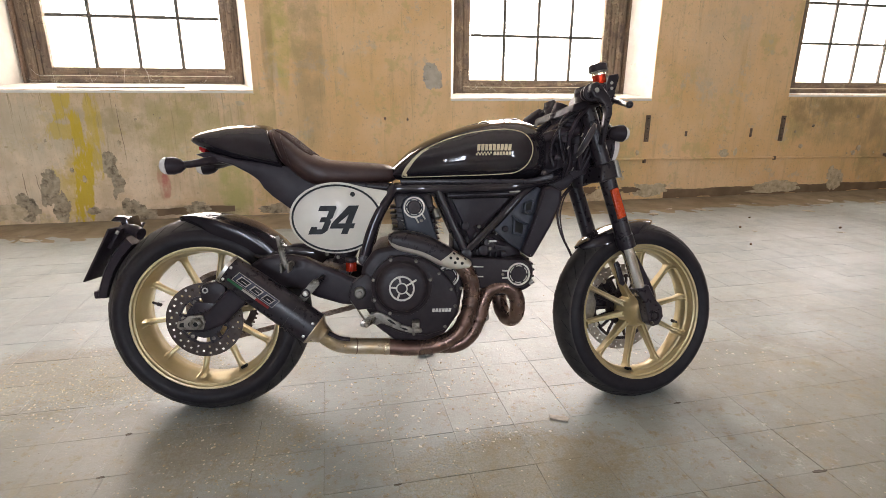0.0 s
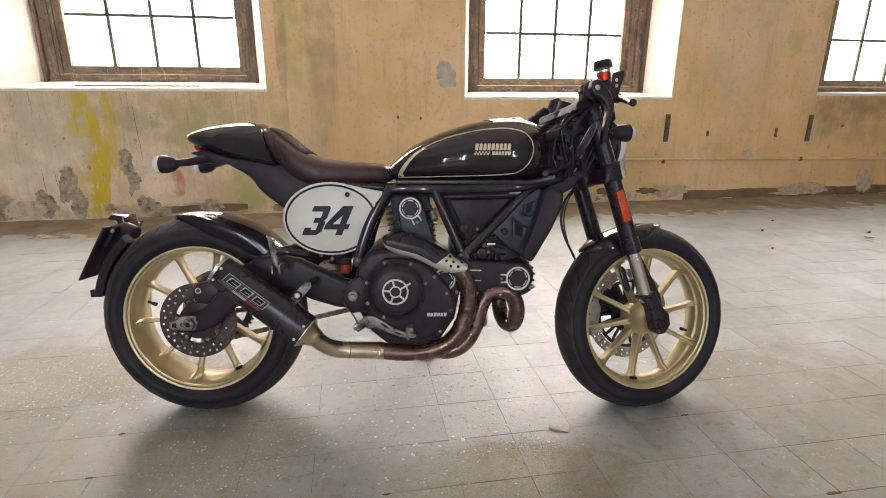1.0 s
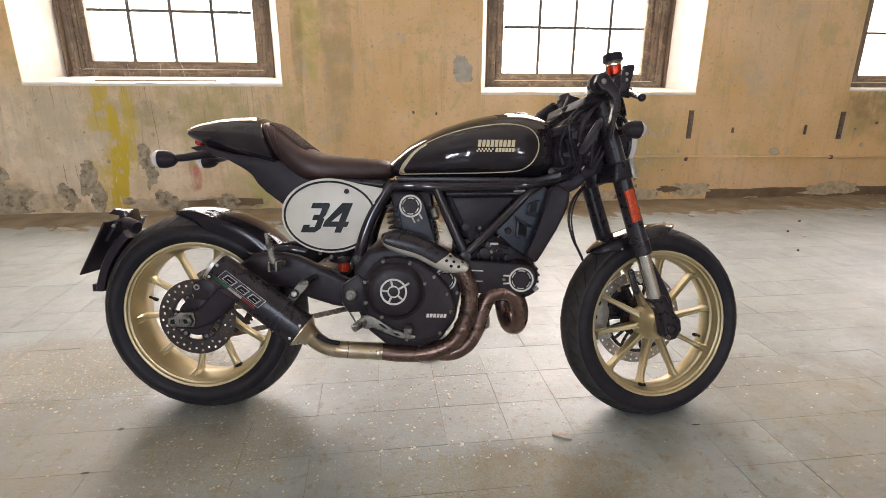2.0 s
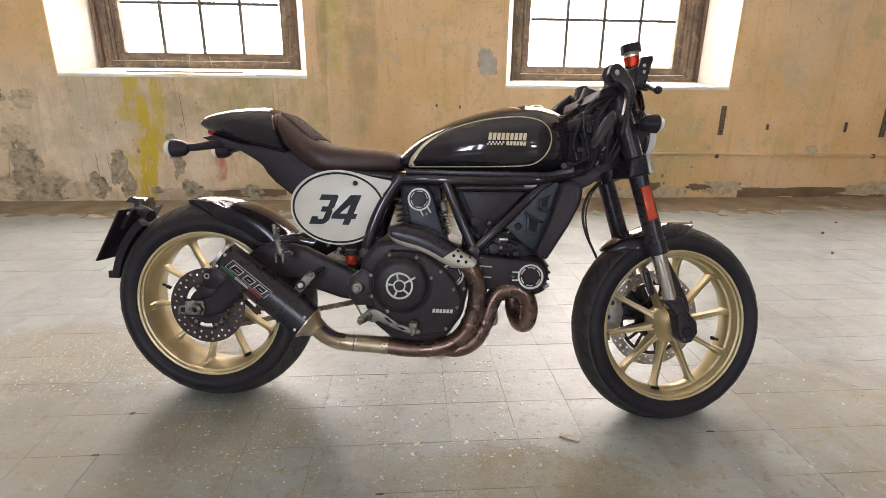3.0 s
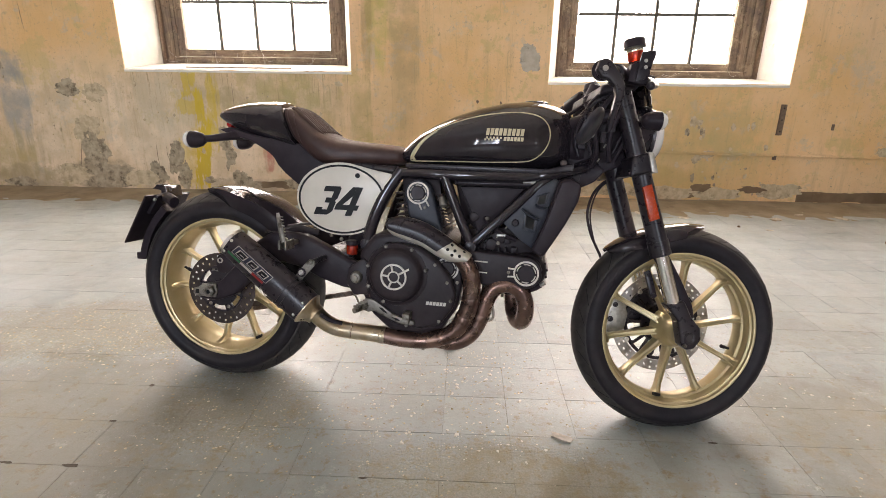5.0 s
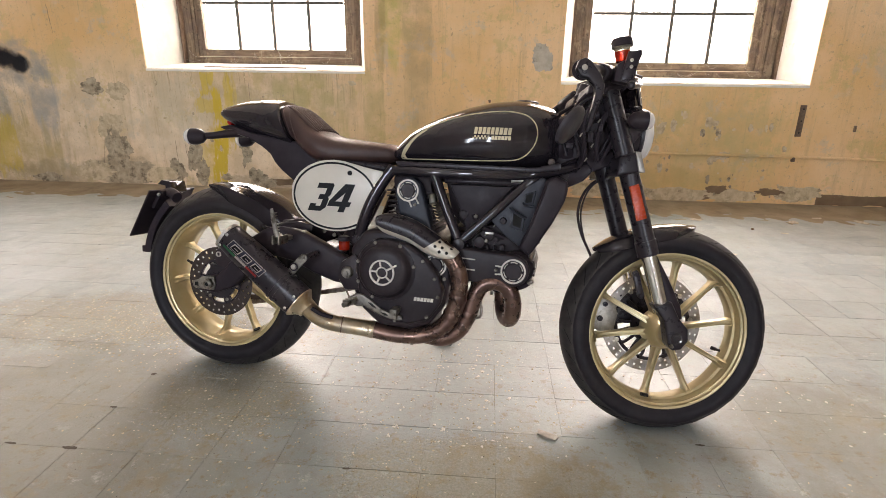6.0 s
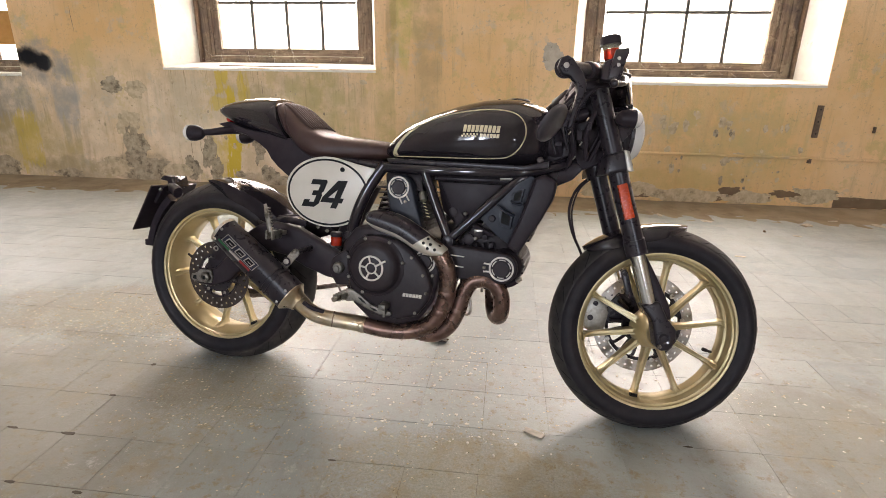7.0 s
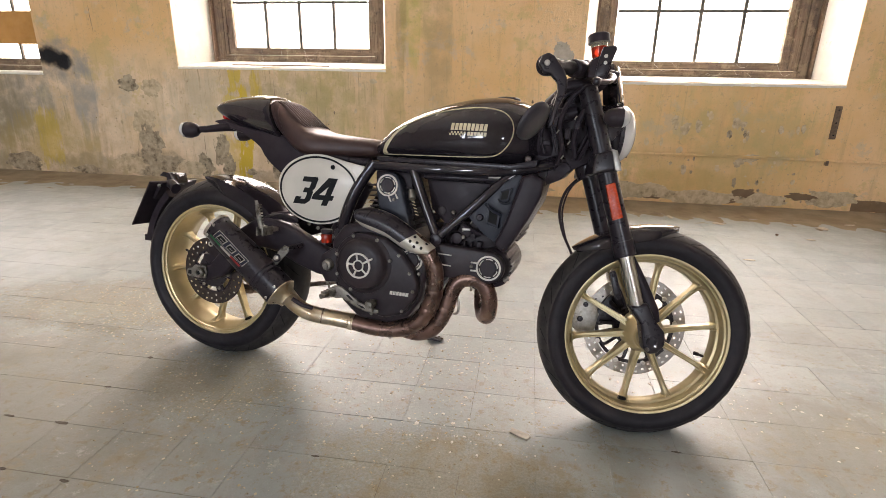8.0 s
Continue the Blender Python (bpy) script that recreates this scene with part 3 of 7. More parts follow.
tile_n.bump(tile_n.math("ADD", tile_n.math("MULTIPLY", t_mid, 1.2), tile_n.math("ADD", tile_n.math("MULTIPLY", t_fine, 0.5), tile_n.math("ADD", tile_n.math("MULTIPLY", t_dust, 0.5), tile_n.math("ADD", tile_n.math("MULTIPLY", t_white, 0.35), tile_n.math("MULTIPLY", t_spec, 0.35))))), 0.55, 0.004)
tile_mat = tile_n.put(color=tcol, rough=tile_n.math("ADD", tile_n.math("ADD", tile_n.step(t_mid, 0.3, 0.7, 0.28, 0.40), tile_n.math("MULTIPLY", t_dust, 0.35)), tile_n.math("ADD", tile_n.math("ADD", tile_n.math("MULTIPLY", t_scuff, 0.16), tile_n.step(t_spec, 0.3, 0.7, -0.05, 0.08)), tile_n.math("MULTIPLY", t_rand, 0.06))), spec=0.62)

# ---- the room ----
X0, X1, Y0, TOP = -6.4, 8.6, -5.6, 4.3


def setting(ob, label, category):
    return tagged(ob, label, category, kind="structure")


wall_bm = box(X0, WINDOWS[0][0], WALL_Y, WALL_Y + WALL_T, 0, TOP)
for i, w in enumerate(WINDOWS):
    right = WINDOWS[i + 1][0] if i < 3 else X1
    box(w[1], right, WALL_Y, WALL_Y + WALL_T, 0, TOP, 0, wall_bm)
    box(w[0], w[1], WALL_Y, WALL_Y + WALL_T, 0, w[6], 0, wall_bm)
    box(w[0], w[1], WALL_Y, WALL_Y + WALL_T, HEAD, TOP, 0, wall_bm)
wall_north = setting(part("wall_north", wall_bm, wall_paint), "stained peeling ochre painted plaster wall with deep windows", "wall")

setting(part("wall_west", box(X0 - 0.4, X0, Y0, WALL_Y + WALL_T, 0, TOP), limewash), "dull grey side wall of the old hall", "wall")
setting(part("wall_east", box(X1, X1 + 0.4, Y0, WALL_Y + WALL_T, 0, TOP), limewash), "dull grey side wall of the old hall", "wall")
south = None
edges = [X0] + [q for c in SOUTH for q in (c - 0.3, c + 0.3)] + [X1]
for i in range(0, 7, 2):
    south = box(edges[i], edges[i + 1], Y0 - 0.4, Y0, 0, TOP, 0, south)
for i in range(1, 6, 2):
    box(edges[i], edges[i + 1], Y0 - 0.4, Y0, 0, 1.0, 0, south)
    box(edges[i], edges[i + 1], Y0 - 0.4, Y0, 2.75, TOP, 0, south)
setting(part("wall_south", south, limewash), "plain dull grey wall with three window openings", "wall")
setting(part("ceiling", box(X0, X1, Y0, WALL_Y + WALL_T, TOP + 0.003, TOP + 0.2), ceiling_paint), "plain limewashed ceiling of the old hall", "ceiling")
floor = setting(part("floor", box(X0, X1, Y0, WALL_Y, -0.2, -0.0016), mortar), "worn grey cement tile floor, dusty and littered with grit", "floor")
ground = setting(part("ground", box(-400, 400, -400, 400, -0.5, -0.205), sand_mat), "plain pale ground outside the hall", "ground")

# windows: splayed white reveals, sloping sill, wooden frame, iron glazing bars, panes
for i, (a0, a1, b0, b1, g0, g1, za, zb) in enumerate(WINDOWS):
    ya, yb = WALL_Y + 0.004, WALL_Y + 0.40
    win = setting(new("window_%d" % (i + 1)), "tall wooden window with small panes in a whitewashed reveal", "window")
    zt = HEAD - 0.02

    def solid(corners, name, mat, lab=""):
        bm = bmesh.new()
        vs = [bm.verts.new(c) for c in corners]
        for f in ((0, 1, 2, 3), (7, 6, 5, 4), (0, 4, 5, 1), (1, 5, 6, 2), (2, 6, 7, 3), (3, 7, 4, 0)):
            bm.faces.new([vs[k] for k in f])
        bmesh.ops.subdivide_edges(bm, edges=bm.edges[:], cuts=7, use_grid_fill=True)
        for v in bm.verts:
            q = noise.noise(v.co * 7) * 0.006 + noise.noise(v.co * 23) * 0.002
            v.co.x += q
            if name == "sill":
                v.co.z += q * 0.8
                if v.co.y < WALL_Y + 0.02:
                    v.co.y += noise.noise(v.co * 17) * 0.008
        return part(name, bm, mat, win, lab)
    e = 0.03
    solid([(a0 - e, ya, za - 0.004), (a0, ya, za - 0.004), (b0, yb + 0.1, za - 0.004), (b0 - 0.2, yb + 0.1, za - 0.004),
           (a0 - e, ya, HEAD - 0.002), (a0, ya, HEAD - 0.002), (b0, yb + 0.1, HEAD - 0.002), (b0 - 0.2, yb + 0.1, HEAD - 0.002)], "reveal", whitewash)
    solid([(a1, ya, za - 0.004), (a1 + e, ya, za - 0.004), (b1 + 0.2, yb + 0.1, za - 0.004), (b1, yb + 0.1, za - 0.004),
           (a1, ya, HEAD - 0.002), (a1 + e, ya, HEAD - 0.002), (b1 + 0.2, yb + 0.1, HEAD - 0.002), (b1, yb + 0.1, HEAD - 0.002)], "reveal", whitewash)
    sill = []
    for q in np.linspace(0, 1, 90):
        x = a0 + (a1 - a0) * q
        ra_ = noise.noise((x * 19, i, 0)) * 0.006 + noise.noise((x * 47, i, 3)) * 0.004
        rb_ = max(0.0, noise.noise((x * 4, i, 7))) * 0.030 * max(0.0, noise.noise((x * 23, 2, i)) + 0.4)
        prof = [(WALL_Y + 0.05, za - 0.02), (WALL_Y - 0.003, za - 0.022 - abs(ra_)), (WALL_Y - 0.007 + ra_ * 0.3 + rb_, za - 0.008 + ra_ * 0.5), (WALL_Y + 0.004 + rb_, za + 0.003 + ra_ * 0.3 - rb_ * 0.2),
                (WALL_Y + 0.06, za + 0.008 + ra_ * 0.3), (WALL_Y + 0.2, (za + zb) / 2 + ra_ * 0.3), (yb + 0.1, zb), (yb + 0.1, za - 0.02)]
        sill.append([Vector((x, y, z)) for y, z in prof])
    part("sill", loft(sill), whitewash, win, "chipped whitewashed sloping sill")
    fr = 0.055
    part("shutter_edge", box(b1 + 0.021, b1 + 0.040, yb - 0.050, yb + 0.02, zb - 0.02, zt, 0.003), rusty_iron, win, "dark edge of a folded shutter")
    part("shutter_edge", box(b0 - 0.040, b0 - 0.021, yb - 0.050, yb + 0.02, zb - 0.02, zt, 0.003), rusty_iron, win)
    y0, y1 = yb, yb + 0.075
    frame_bm = box(b0 - 0.02, b0 + fr, y0, y1, zb - 0.01, zt, 0.006)
    box(b1 - fr, b1 + 0.02, y0, y1, zb - 0.01, zt, 0.006, frame_bm)
    part("window_frame", frame_bm, old_wood, win)
    part("bottom_rail", box(b0 + fr + 0.001, b1 - fr - 0.001, y0, y1, zb - 0.01, zb + 0.045, 0.006), rail_wood, win)
    s0, s1, sb = b0 + fr + 0.004, b1 - fr - 0.004, zb + 0.050
    for q0, q1, qd in ((s0, g0 - 0.062, 0.004), (g0 - 0.060, g0, 0.012), (g1, g1 + 0.060, 0.012), (g1 + 0.062, s1, 0.004)):
        if q1 - q0 > 0.012:
            part("sash_stile", box(q0, q1, y0 + qd, y1 - 0.012, sb, zt, 0.004), old_wood, win)
    part("sash_rail", box(g0 + 0.001, g1 - 0.001, y0 + 0.012, y1 - 0.012, sb, sb + 0.058, 0.005), rail_wood, win)
    gb = sb + 0.058
    for zh in (1.32, 1.9):
        part("hinge", rod((g0 - 0.061, y0 + 0.006, zh), (g0 - 0.061, y0 + 0.006, zh + 0.07), 0.010, 10), rusty_iron, win)
        part("hinge", rod((g1 + 0.061, y0 + 0.006, zh), (g1 + 0.061, y0 + 0.006, zh + 0.07), 0.010, 10), rusty_iron, win)
    pw, ph = (g1 - g0) / 4, 0.388
    ym = y0 + 0.030
    for c in (1, 2, 3):
        part("glazing_bar", box(g0 + pw * c - 0.0125, g0 + pw * c + 0.0125, ym - 0.012, ym + 0.012, gb, zt, 0.003), old_iron, win)
    rows_n = int((zt - gb) / ph) + 1
    for r in range(1, rows_n):
        for c in range(4):
            part("glazing_bar", box(g0 + pw * c + 0.0128, g0 + pw * (c + 1) - 0.0128, ym - 0.010, ym + 0.010, gb + ph * r - 0.0115, gb + ph * r + 0.0115, 0.003), old_iron, win)
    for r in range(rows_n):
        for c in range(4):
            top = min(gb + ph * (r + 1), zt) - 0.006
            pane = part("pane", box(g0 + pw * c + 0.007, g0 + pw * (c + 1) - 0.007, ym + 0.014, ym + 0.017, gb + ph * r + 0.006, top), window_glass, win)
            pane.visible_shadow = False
    if i == 0:
        part("board", box(g1 - 2 * pw, g1 - 0.01, ym - 0.03, ym - 0.016, gb + 0.14, gb + 0.44, 0.002), board_orange, win, "orange-brown board behind the bars")

# cobweb threads and dust along the lower rails
cw = random.Random(9)
for x0, x1, zc, yc in ((-1.72, -0.40, 1.12, 4.825), (1.70, 3.05, 1.05, 4.825)):
    web_bm = bmesh.new()
    for _ in range(13):
        xa = cw.uniform(x0, x1)
        xb = xa + cw.gauss(0, 0.10)
        za_, zb_ = zc + cw.uniform(-0.04, 0.07), zc + cw.uniform(-0.05, 0.10)
        tube([(xa, yc, za_), ((xa + xb) / 2, yc - 0.012, min(za_, zb_) - cw.uniform(0, 0.02)), (xb, yc - 0.006, zb_)], 0.0006, 4, 4, web_bm)
    tagged(part("cobweb", web_bm, whitewash), "pale dusty cobweb threads on the window frame", "cobweb", kind="stuff")

# thin batten lying on one sill, splinters on the next
tagged(part("wooden_batten", box(-1.49, -0.60, 4.505, 4.52, 1.033, 1.043, 0.002), rail_wood), "thin weathered wooden batten lying on the window sill", "batten")

# ---- the motorcycle: own axes x ahead from the rear axle, y to its left, z up from the ground ----
bike = tagged(new("motorcycle"), "black cafe racer motorcycle with gold wheels leaning on its side stand", "motorcycle")
bike.matrix_world = pose(0.0568, 1.5804, 0.0, 0, 0, -7.9) @ pose(0, 0, 0, -8.5, 0, 0)
RAKE = radians(20.5)
STEER_AXIS, STEER_AT = Vector((-math.sin(RAKE), 0, math.cos(RAKE))), Vector((1.408, 0, 0.2895))
STEER = Matrix.Translation(STEER_AT) @ Matrix.Rotation(radians(14.0), 4, STEER_AXIS) @ Matrix.Translation(-STEER_AT)


def bp(name, bm, material, parent=None, label="", smooth=35, steered=False):
    """A part of the motorcycle; steered parts turn with the fork."""
    if steered and parent is None:
        bmesh.ops.transform(bm, matrix=STEER, verts=bm.verts)
        steered = False
    elif steered:
        bmesh.ops.transform(bm, matrix=STEER, verts=bm.verts)
    return part(name, bm, material, parent or bike, label, smooth)


def bolt(x, y, z, r=0.006, parent=None, mat=None, name="bolt", depth=0.006, steered=False):
    bm = lathe([(0.0, -depth), (r * 0.62, -depth), (r * 0.66, -depth * 0.75), (r * 0.95, -depth * 0.6), (r, 0.0), (0.0, 0.0)], (x, y, z), 12)
    return bp(name, bm, mat or dark_alloy, parent, steered=steered)


# -- wheels --


def tyre_profile(r_out, half, r_in, crown):
    pts = []
    for a in np.linspace(-1, 1, 21):
        pts.append((r_out - crown * (abs(a) ** 2.3), half * a))
    side = [(r_out - crown - 0.010, half * 1.008), (r_out - crown - 0.020, half * 1.004), (r_in + 0.016, half * 0.965), (r_in + 0.008, half * 0.93), (r_in + 0.003, half * 0.88), (r_in, half * 0.80)]
    return [(r, -h) for r, h in reversed(side)] + pts + side


def wheel(kind, cx, cz, r_tyre, half, crown, rim_half, spoke_from, steered, valve_at, y_hub, y_mid):
    c = (cx, 0, cz)
    rim = lathe([(0.2315, -rim_half), (0.2335, -rim_half + 0.004), (0.2305, -rim_half + 0.009), (0.221, -rim_half + 0.014), (0.2165, -rim_half + 0.03), (0.2105, -0.022),
                 (0.2100, 0.0), (0.2105, 0.022), (0.2165, rim_half - 0.03), (0.221, rim_half - 0.014), (0.2305, rim_half - 0.009), (0.2335, rim_half - 0.004), (0.2315, rim_half),
                 (0.226, rim_half - 0.001), (0.2175, rim_half - 0.014), (0.2125, rim_half - 0.032), (0.206, 0.020), (0.203, 0.012), (0.203, -0.012), (0.206, -0.020),
                 (0.2125, -rim_half + 0.032), (0.2160, -rim_half + 0.018), (0.2172, -rim_half + 0.0165), (0.2172, -rim_half + 0.010), (0.2205, -rim_half + 0.009), (0.2225, -rim_half + 0.0075), (0.2235, -rim_half + 0.001), (0.2262, -rim_half - 0.0005)], c, 96)
    w = bp(kind, rim, gold, None, "champagne gold cast alloy wheel with ten spokes", 40, steered)
    ty = lathe(tyre_profile(r_tyre, half, 0.2285, crown), c, 160)
    tyre = bp("tyre", ty, rubber, w, "dusty black road tyre", 70, steered)
    band = [(r_tyre + 0.0008 - crown * abs(a) ** 2.3, half * a) for a in np.linspace(-0.86, 0.86, 19)]
    band += [(r - 0.004, h * 0.995) for r, h in reversed(band)]
    bp("tread", lathe(band, c, 160), tread_rubber, tyre, "dusty grey-black tread", 60, steered)
    hub = lathe([(0.018, -0.074), (0.037, -0.074), (0.040, -0.071), (0.042, -0.066), (0.042, -0.046), (0.049, -0.036), (0.060, -0.014), (0.060, 0.014), (0.047, 0.03), (0.040, 0.05), (0.036, 0.062), (0.018, 0.062)], c, 40)
    bp("hub", hub, gold, w, "", 35, steered)
    # one spoke: a tapered bar with raised flanks and a groove between them
    for k in range(10):
        a = radians(spoke_from + 36 * k)
        u = Vector((math.cos(a), 0, math.sin(a)))
        s = Vector((-math.sin(a), 0, math.cos(a)))
        bm = bmesh.new()
        loops = []
        # every second foot reaches out over the barrel towards the edge
        toe = rim_half * (0.46 if k % 2 else 0.12)
        for r, wd, dp, yc, near in ((0.044, 0.0125, 0.021, y_hub, 0), (0.064, 0.0098, 0.0175, y_hub, 0), (0.12, 0.0082, 0.0135, y_mid, 0), (0.172, 0.0074, 0.0120, 0.0, 0), (0.190, 0.0082, 0.0128, 0.0, 0.10), (0.199, 0.0098, 0.0145, 0.0, 0.32), (0.2045, 0.0135, 0.0165, 0.0, 0.68), (0.2075, 0.0190, 0.0190, 0.0, 1.0)):
            nr = dp + toe * near
            q = [(-wd, -dp * 0.55), (-wd * 0.85, -dp), (-wd * 0.45, -nr), (-wd * 0.30, -nr + 0.0048), (wd * 0.30, -nr + 0.0048), (wd * 0.45, -nr), (wd * 0.85, -dp), (wd, -dp * 0.55),
                 (wd, dp * 0.55), (wd * 0.8, dp), (-wd * 0.8, dp), (-wd, dp * 0.55)]
            loops.append([Vector(c) + u * r + s * p + Vector((0, yc + h, 0)) for p, h in q])
        bp("spoke", loft(loops, bm), gold, w, "", 40, steered)
    va = radians(valve_at)
    vp = Vector(c) + Vector((math.cos(va), 0, math.sin(va))) * 0.195
    vq = Vector(c) + Vector((math.cos(va), 0, math.sin(va))) * 0.163 + Vector((0, -0.012, 0))
    valve = rod(vp, vq, 0.0042, 10)
    rod(vp.lerp(vq, 0.55), vq, 0.0058, 10, valve)
    bp("valve", valve, rubber, w, "black valve cap", 35, steered)
    # tread grooves: slanting near-black tubes stand in for the shade in the cuts
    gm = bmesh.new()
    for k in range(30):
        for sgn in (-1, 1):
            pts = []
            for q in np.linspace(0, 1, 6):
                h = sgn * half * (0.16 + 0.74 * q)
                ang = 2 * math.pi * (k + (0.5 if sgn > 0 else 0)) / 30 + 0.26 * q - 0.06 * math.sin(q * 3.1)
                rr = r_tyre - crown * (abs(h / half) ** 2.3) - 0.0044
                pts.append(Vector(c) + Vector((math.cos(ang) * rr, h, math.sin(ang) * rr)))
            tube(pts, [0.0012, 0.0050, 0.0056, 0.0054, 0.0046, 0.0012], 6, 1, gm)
    bp("groove_shade", gm, dark_hole, w, "near-black slanting strips for the shade in tread grooves", 35, steered)["kind"] = "stuff"
    return w


FZ = 0.290
rear = wheel("rear_wheel", 0.004, 0.315, 0.3185, 0.090, 0.050, 0.078, 6.5, False, 168, 0.010, 0.006)
front = wheel("front_wheel", 1.431, FZ, 0.3025, 0.0640, 0.034, 0.055, 9.0, True, -18, -0.004, -0.002)

for wob, cx, cz, ang, st, yy in ((rear, 0.004, 0.315, -62, False, -0.02), (front, 1.430, FZ, -102, True, -0.030)):
    a = radians(ang)
    pts = [(cx + 0.2025 * math.cos(a + q), yy, cz + 0.2025 * math.sin(a + q)) for q in np.linspace(-0.05, 0.05, 5)]
    bp("balance_weight", tube(pts, 0.0055, 6, 1, flat=1.4), black_mark, wob, "dark stick-on balance weight", 35, st)


def brake_disc(cx, cz, y, r0, r1, holes, parent, mat, steered, name="brake_disc", thick=0.0013):
    """A thin drilled ring; small cells are left out of its grid."""
    bm = bmesh.new()
    na, rr = holes * 3, np.linspace(r0, r1, 7)
    top, bot = [], []
    for i in range(na):
        a = 2 * math.pi * i / na
        top.append([bm.verts.new((cx + r * math.cos(a), y - thick, cz + r * math.sin(a))) for r in rr])
        bot.append([bm.verts.new((cx + r * math.cos(a), y + thick, cz + r * math.sin(a))) for r in rr])
    hole = lambda i, j: (i % 3 == 1 and j in ((1, 4), (3,))[(i // 3) % 2]) if 0 <= j < 6 else True
    for i in range(na):
        k = (i + 1) % na
        for j in range(6):
            if hole(i, j):
                continue
            bm.faces.new((top[i][j], top[i][j + 1], top[k][j + 1], top[k][j]))
            bm.faces.new((bot[i][j], bot[k][j], bot[k][j + 1], bot[i][j + 1]))
            for (p, q, ii, jj) in (((i, j), (k, j), i, j - 1), ((k, j + 1), (i, j + 1), i, j + 1), ((i, j + 1), (i, j), (i - 1) % na, j), ((k, j), (k, j + 1), k, j)):
                if hole(ii, jj):
                    bm.faces.new((top[p[0]][p[1]], top[q[0]][q[1]], bot[q[0]][q[1]], bot[p[0]][p[1]]))
    return bp(name, bm, mat, parent, "drilled steel brake disc", 30, steered)


def slotted_carrier(cx, cz, y0, y1, radii, first, count):
    """A turned plate whose middle ring is opened by long slots."""
    bm = bmesh.new()
    na = count * 8
    ang = [radians(first) + 2 * math.pi * (i - 2.5) / na for i in range(na)]
    rings = [[[bm.verts.new((cx + r * math.cos(a), y, cz + r * math.sin(a))) for r in radii] for a in ang] for y in (y0, y1)]
    gone = lambda i, j: not 0 <= j < len(radii) - 1 or (i % 8 in (0, 1, 2, 3, 4) and j == 1)
    f, b = rings
    for i in range(na):
        k = (i + 1) % na
        for j in range(len(radii) - 1):
            if gone(i, j):
                continue
            bm.faces.new((f[i][j], f[i][j + 1], f[k][j + 1], f[k][j]))
            bm.faces.new((b[i][j], b[k][j], b[k][j + 1], b[i][j + 1]))
            for (p, q, ii, jj) in (((i, j), (k, j), i, j - 1), ((k, j + 1), (i, j + 1), i, j + 1), ((i, j + 1), (i, j), (i - 1) % na, j), ((k, j), (k, j + 1), k, j)):
                if gone(ii, jj):
                    bm.faces.new((f[p[0]][p[1]], f[q[0]][q[1]], b[q[0]][q[1]], b[p[0]][p[1]]))
    return bm


brake_disc(0.008, 0.316, -0.088, 0.077, 0.118, 32, rear, disc_steel, False)
bp("disc_carrier", slotted_carrier(0.008, 0.316, -0.092, -0.084, (0.020, 0.057, 0.072, 0.0775), -97, 6), black_satin, rear, "black disc carrier with six long openings")
for k in range(6):
    a = radians(-67 + 60 * k)
    bolt(0.008 + 0.064 * math.cos(a), -0.092, 0.316 + 0.064 * math.sin(a), 0.006, rear, dark_alloy, "bolt", 0.004)
brake_disc(1.430, FZ, 0.068, 0.121, 0.1545, 42, front, disc_light, True)
bp("disc_carrier", lathe([(0.108, 0.060), (0.1185, 0.060), (0.1185, 0.066), (0.108, 0.066)], (1.430, 0, FZ), 60), black_satin, front, "", 35, True)
bp("disc_carrier", lathe([(0.03, 0.058), (0.062, 0.058), (0.066, 0.066), (0.03, 0.072)], (1.430, 0, FZ), 32), black_satin, front, "black hub of the front brake disc", 35, True)
for k in range(9):
    a = radians(8 + 40 * k)
    loop = [(1.430 + r * math.cos(a + d), 0.066, FZ + r * math.sin(a + d)) for r, d in ((0.058, -0.20), (0.085, -0.20), (0.106, -0.17), (0.118, 0.0), (0.106, 0.17), (0.085, 0.20), (0.058, 0.20))]
    bp("carrier_loop", tube(loop, 0.0052, 8, 4), black_satin, front, "", 35, True)
for k in range(9):
    a = radians(8 + 40 * k)
    bolt(1.430 + 0.120 * math.cos(a), 0.062, FZ + 0.120 * math.sin(a), 0.008, front, steel, "disc_button", 0.004, True)

# -- tank --
TX = [0.590, 0.605, 0.63, 0.66, 0.70, 0.76, 0.83, 0.90, 0.96, 1.00, 1.04, 1.07, 1.092]
TT = [0.772, 0.792, 0.816, 0.842, 0.865, 0.892, 0.915, 0.931, 0.936, 0.935, 0.925, 0.914, 0.897]
TB = [0.752, 0.748, 0.745, 0.743, 0.740, 0.738, 0.737, 0.737, 0.738, 0.740, 0.744, 0.750, 0.765]
TW = [0.055, 0.074, 0.094, 0.110, 0.126, 0.143, 0.153, 0.157, 0.156, 0.150, 0.134, 0.110, 0.070]
TN = 2.5


def shell_loop(x, zt, zb, hw, n, seg=44, low=0.42):
    """A rounded section: widest at the height share low."""
    zc = zb + (zt - zb) * low
    out = []
    for a in np.linspace(0, 2 * math.pi, seg, endpoint=False):
        ca, sa = math.cos(a), math.sin(a)
        y = hw * math.copysign(abs(ca) ** (2 / n), ca)
        z = zc + (zt - zc if sa > 0 else zc - zb) * math.copysign(abs(sa) ** (2 / n), sa)
        out.append(Vector((x, y, z)))
    return out


def tank_y(x, z, off=0.0):
    zt, zb, hw = np.interp(x, TX, TT), np.interp(x, TX, TB), np.interp(x, TX, TW)
    zc = zb + (zt - zb) * 0.42
    q = abs(z - zc) / (zt - zc if z > zc else zc - zb)
    return -hw * max(0.0, 1 - min(q, 1) ** TN) ** (1 / TN) - off


tx = np.linspace(TX[0], TX[-1], 40)
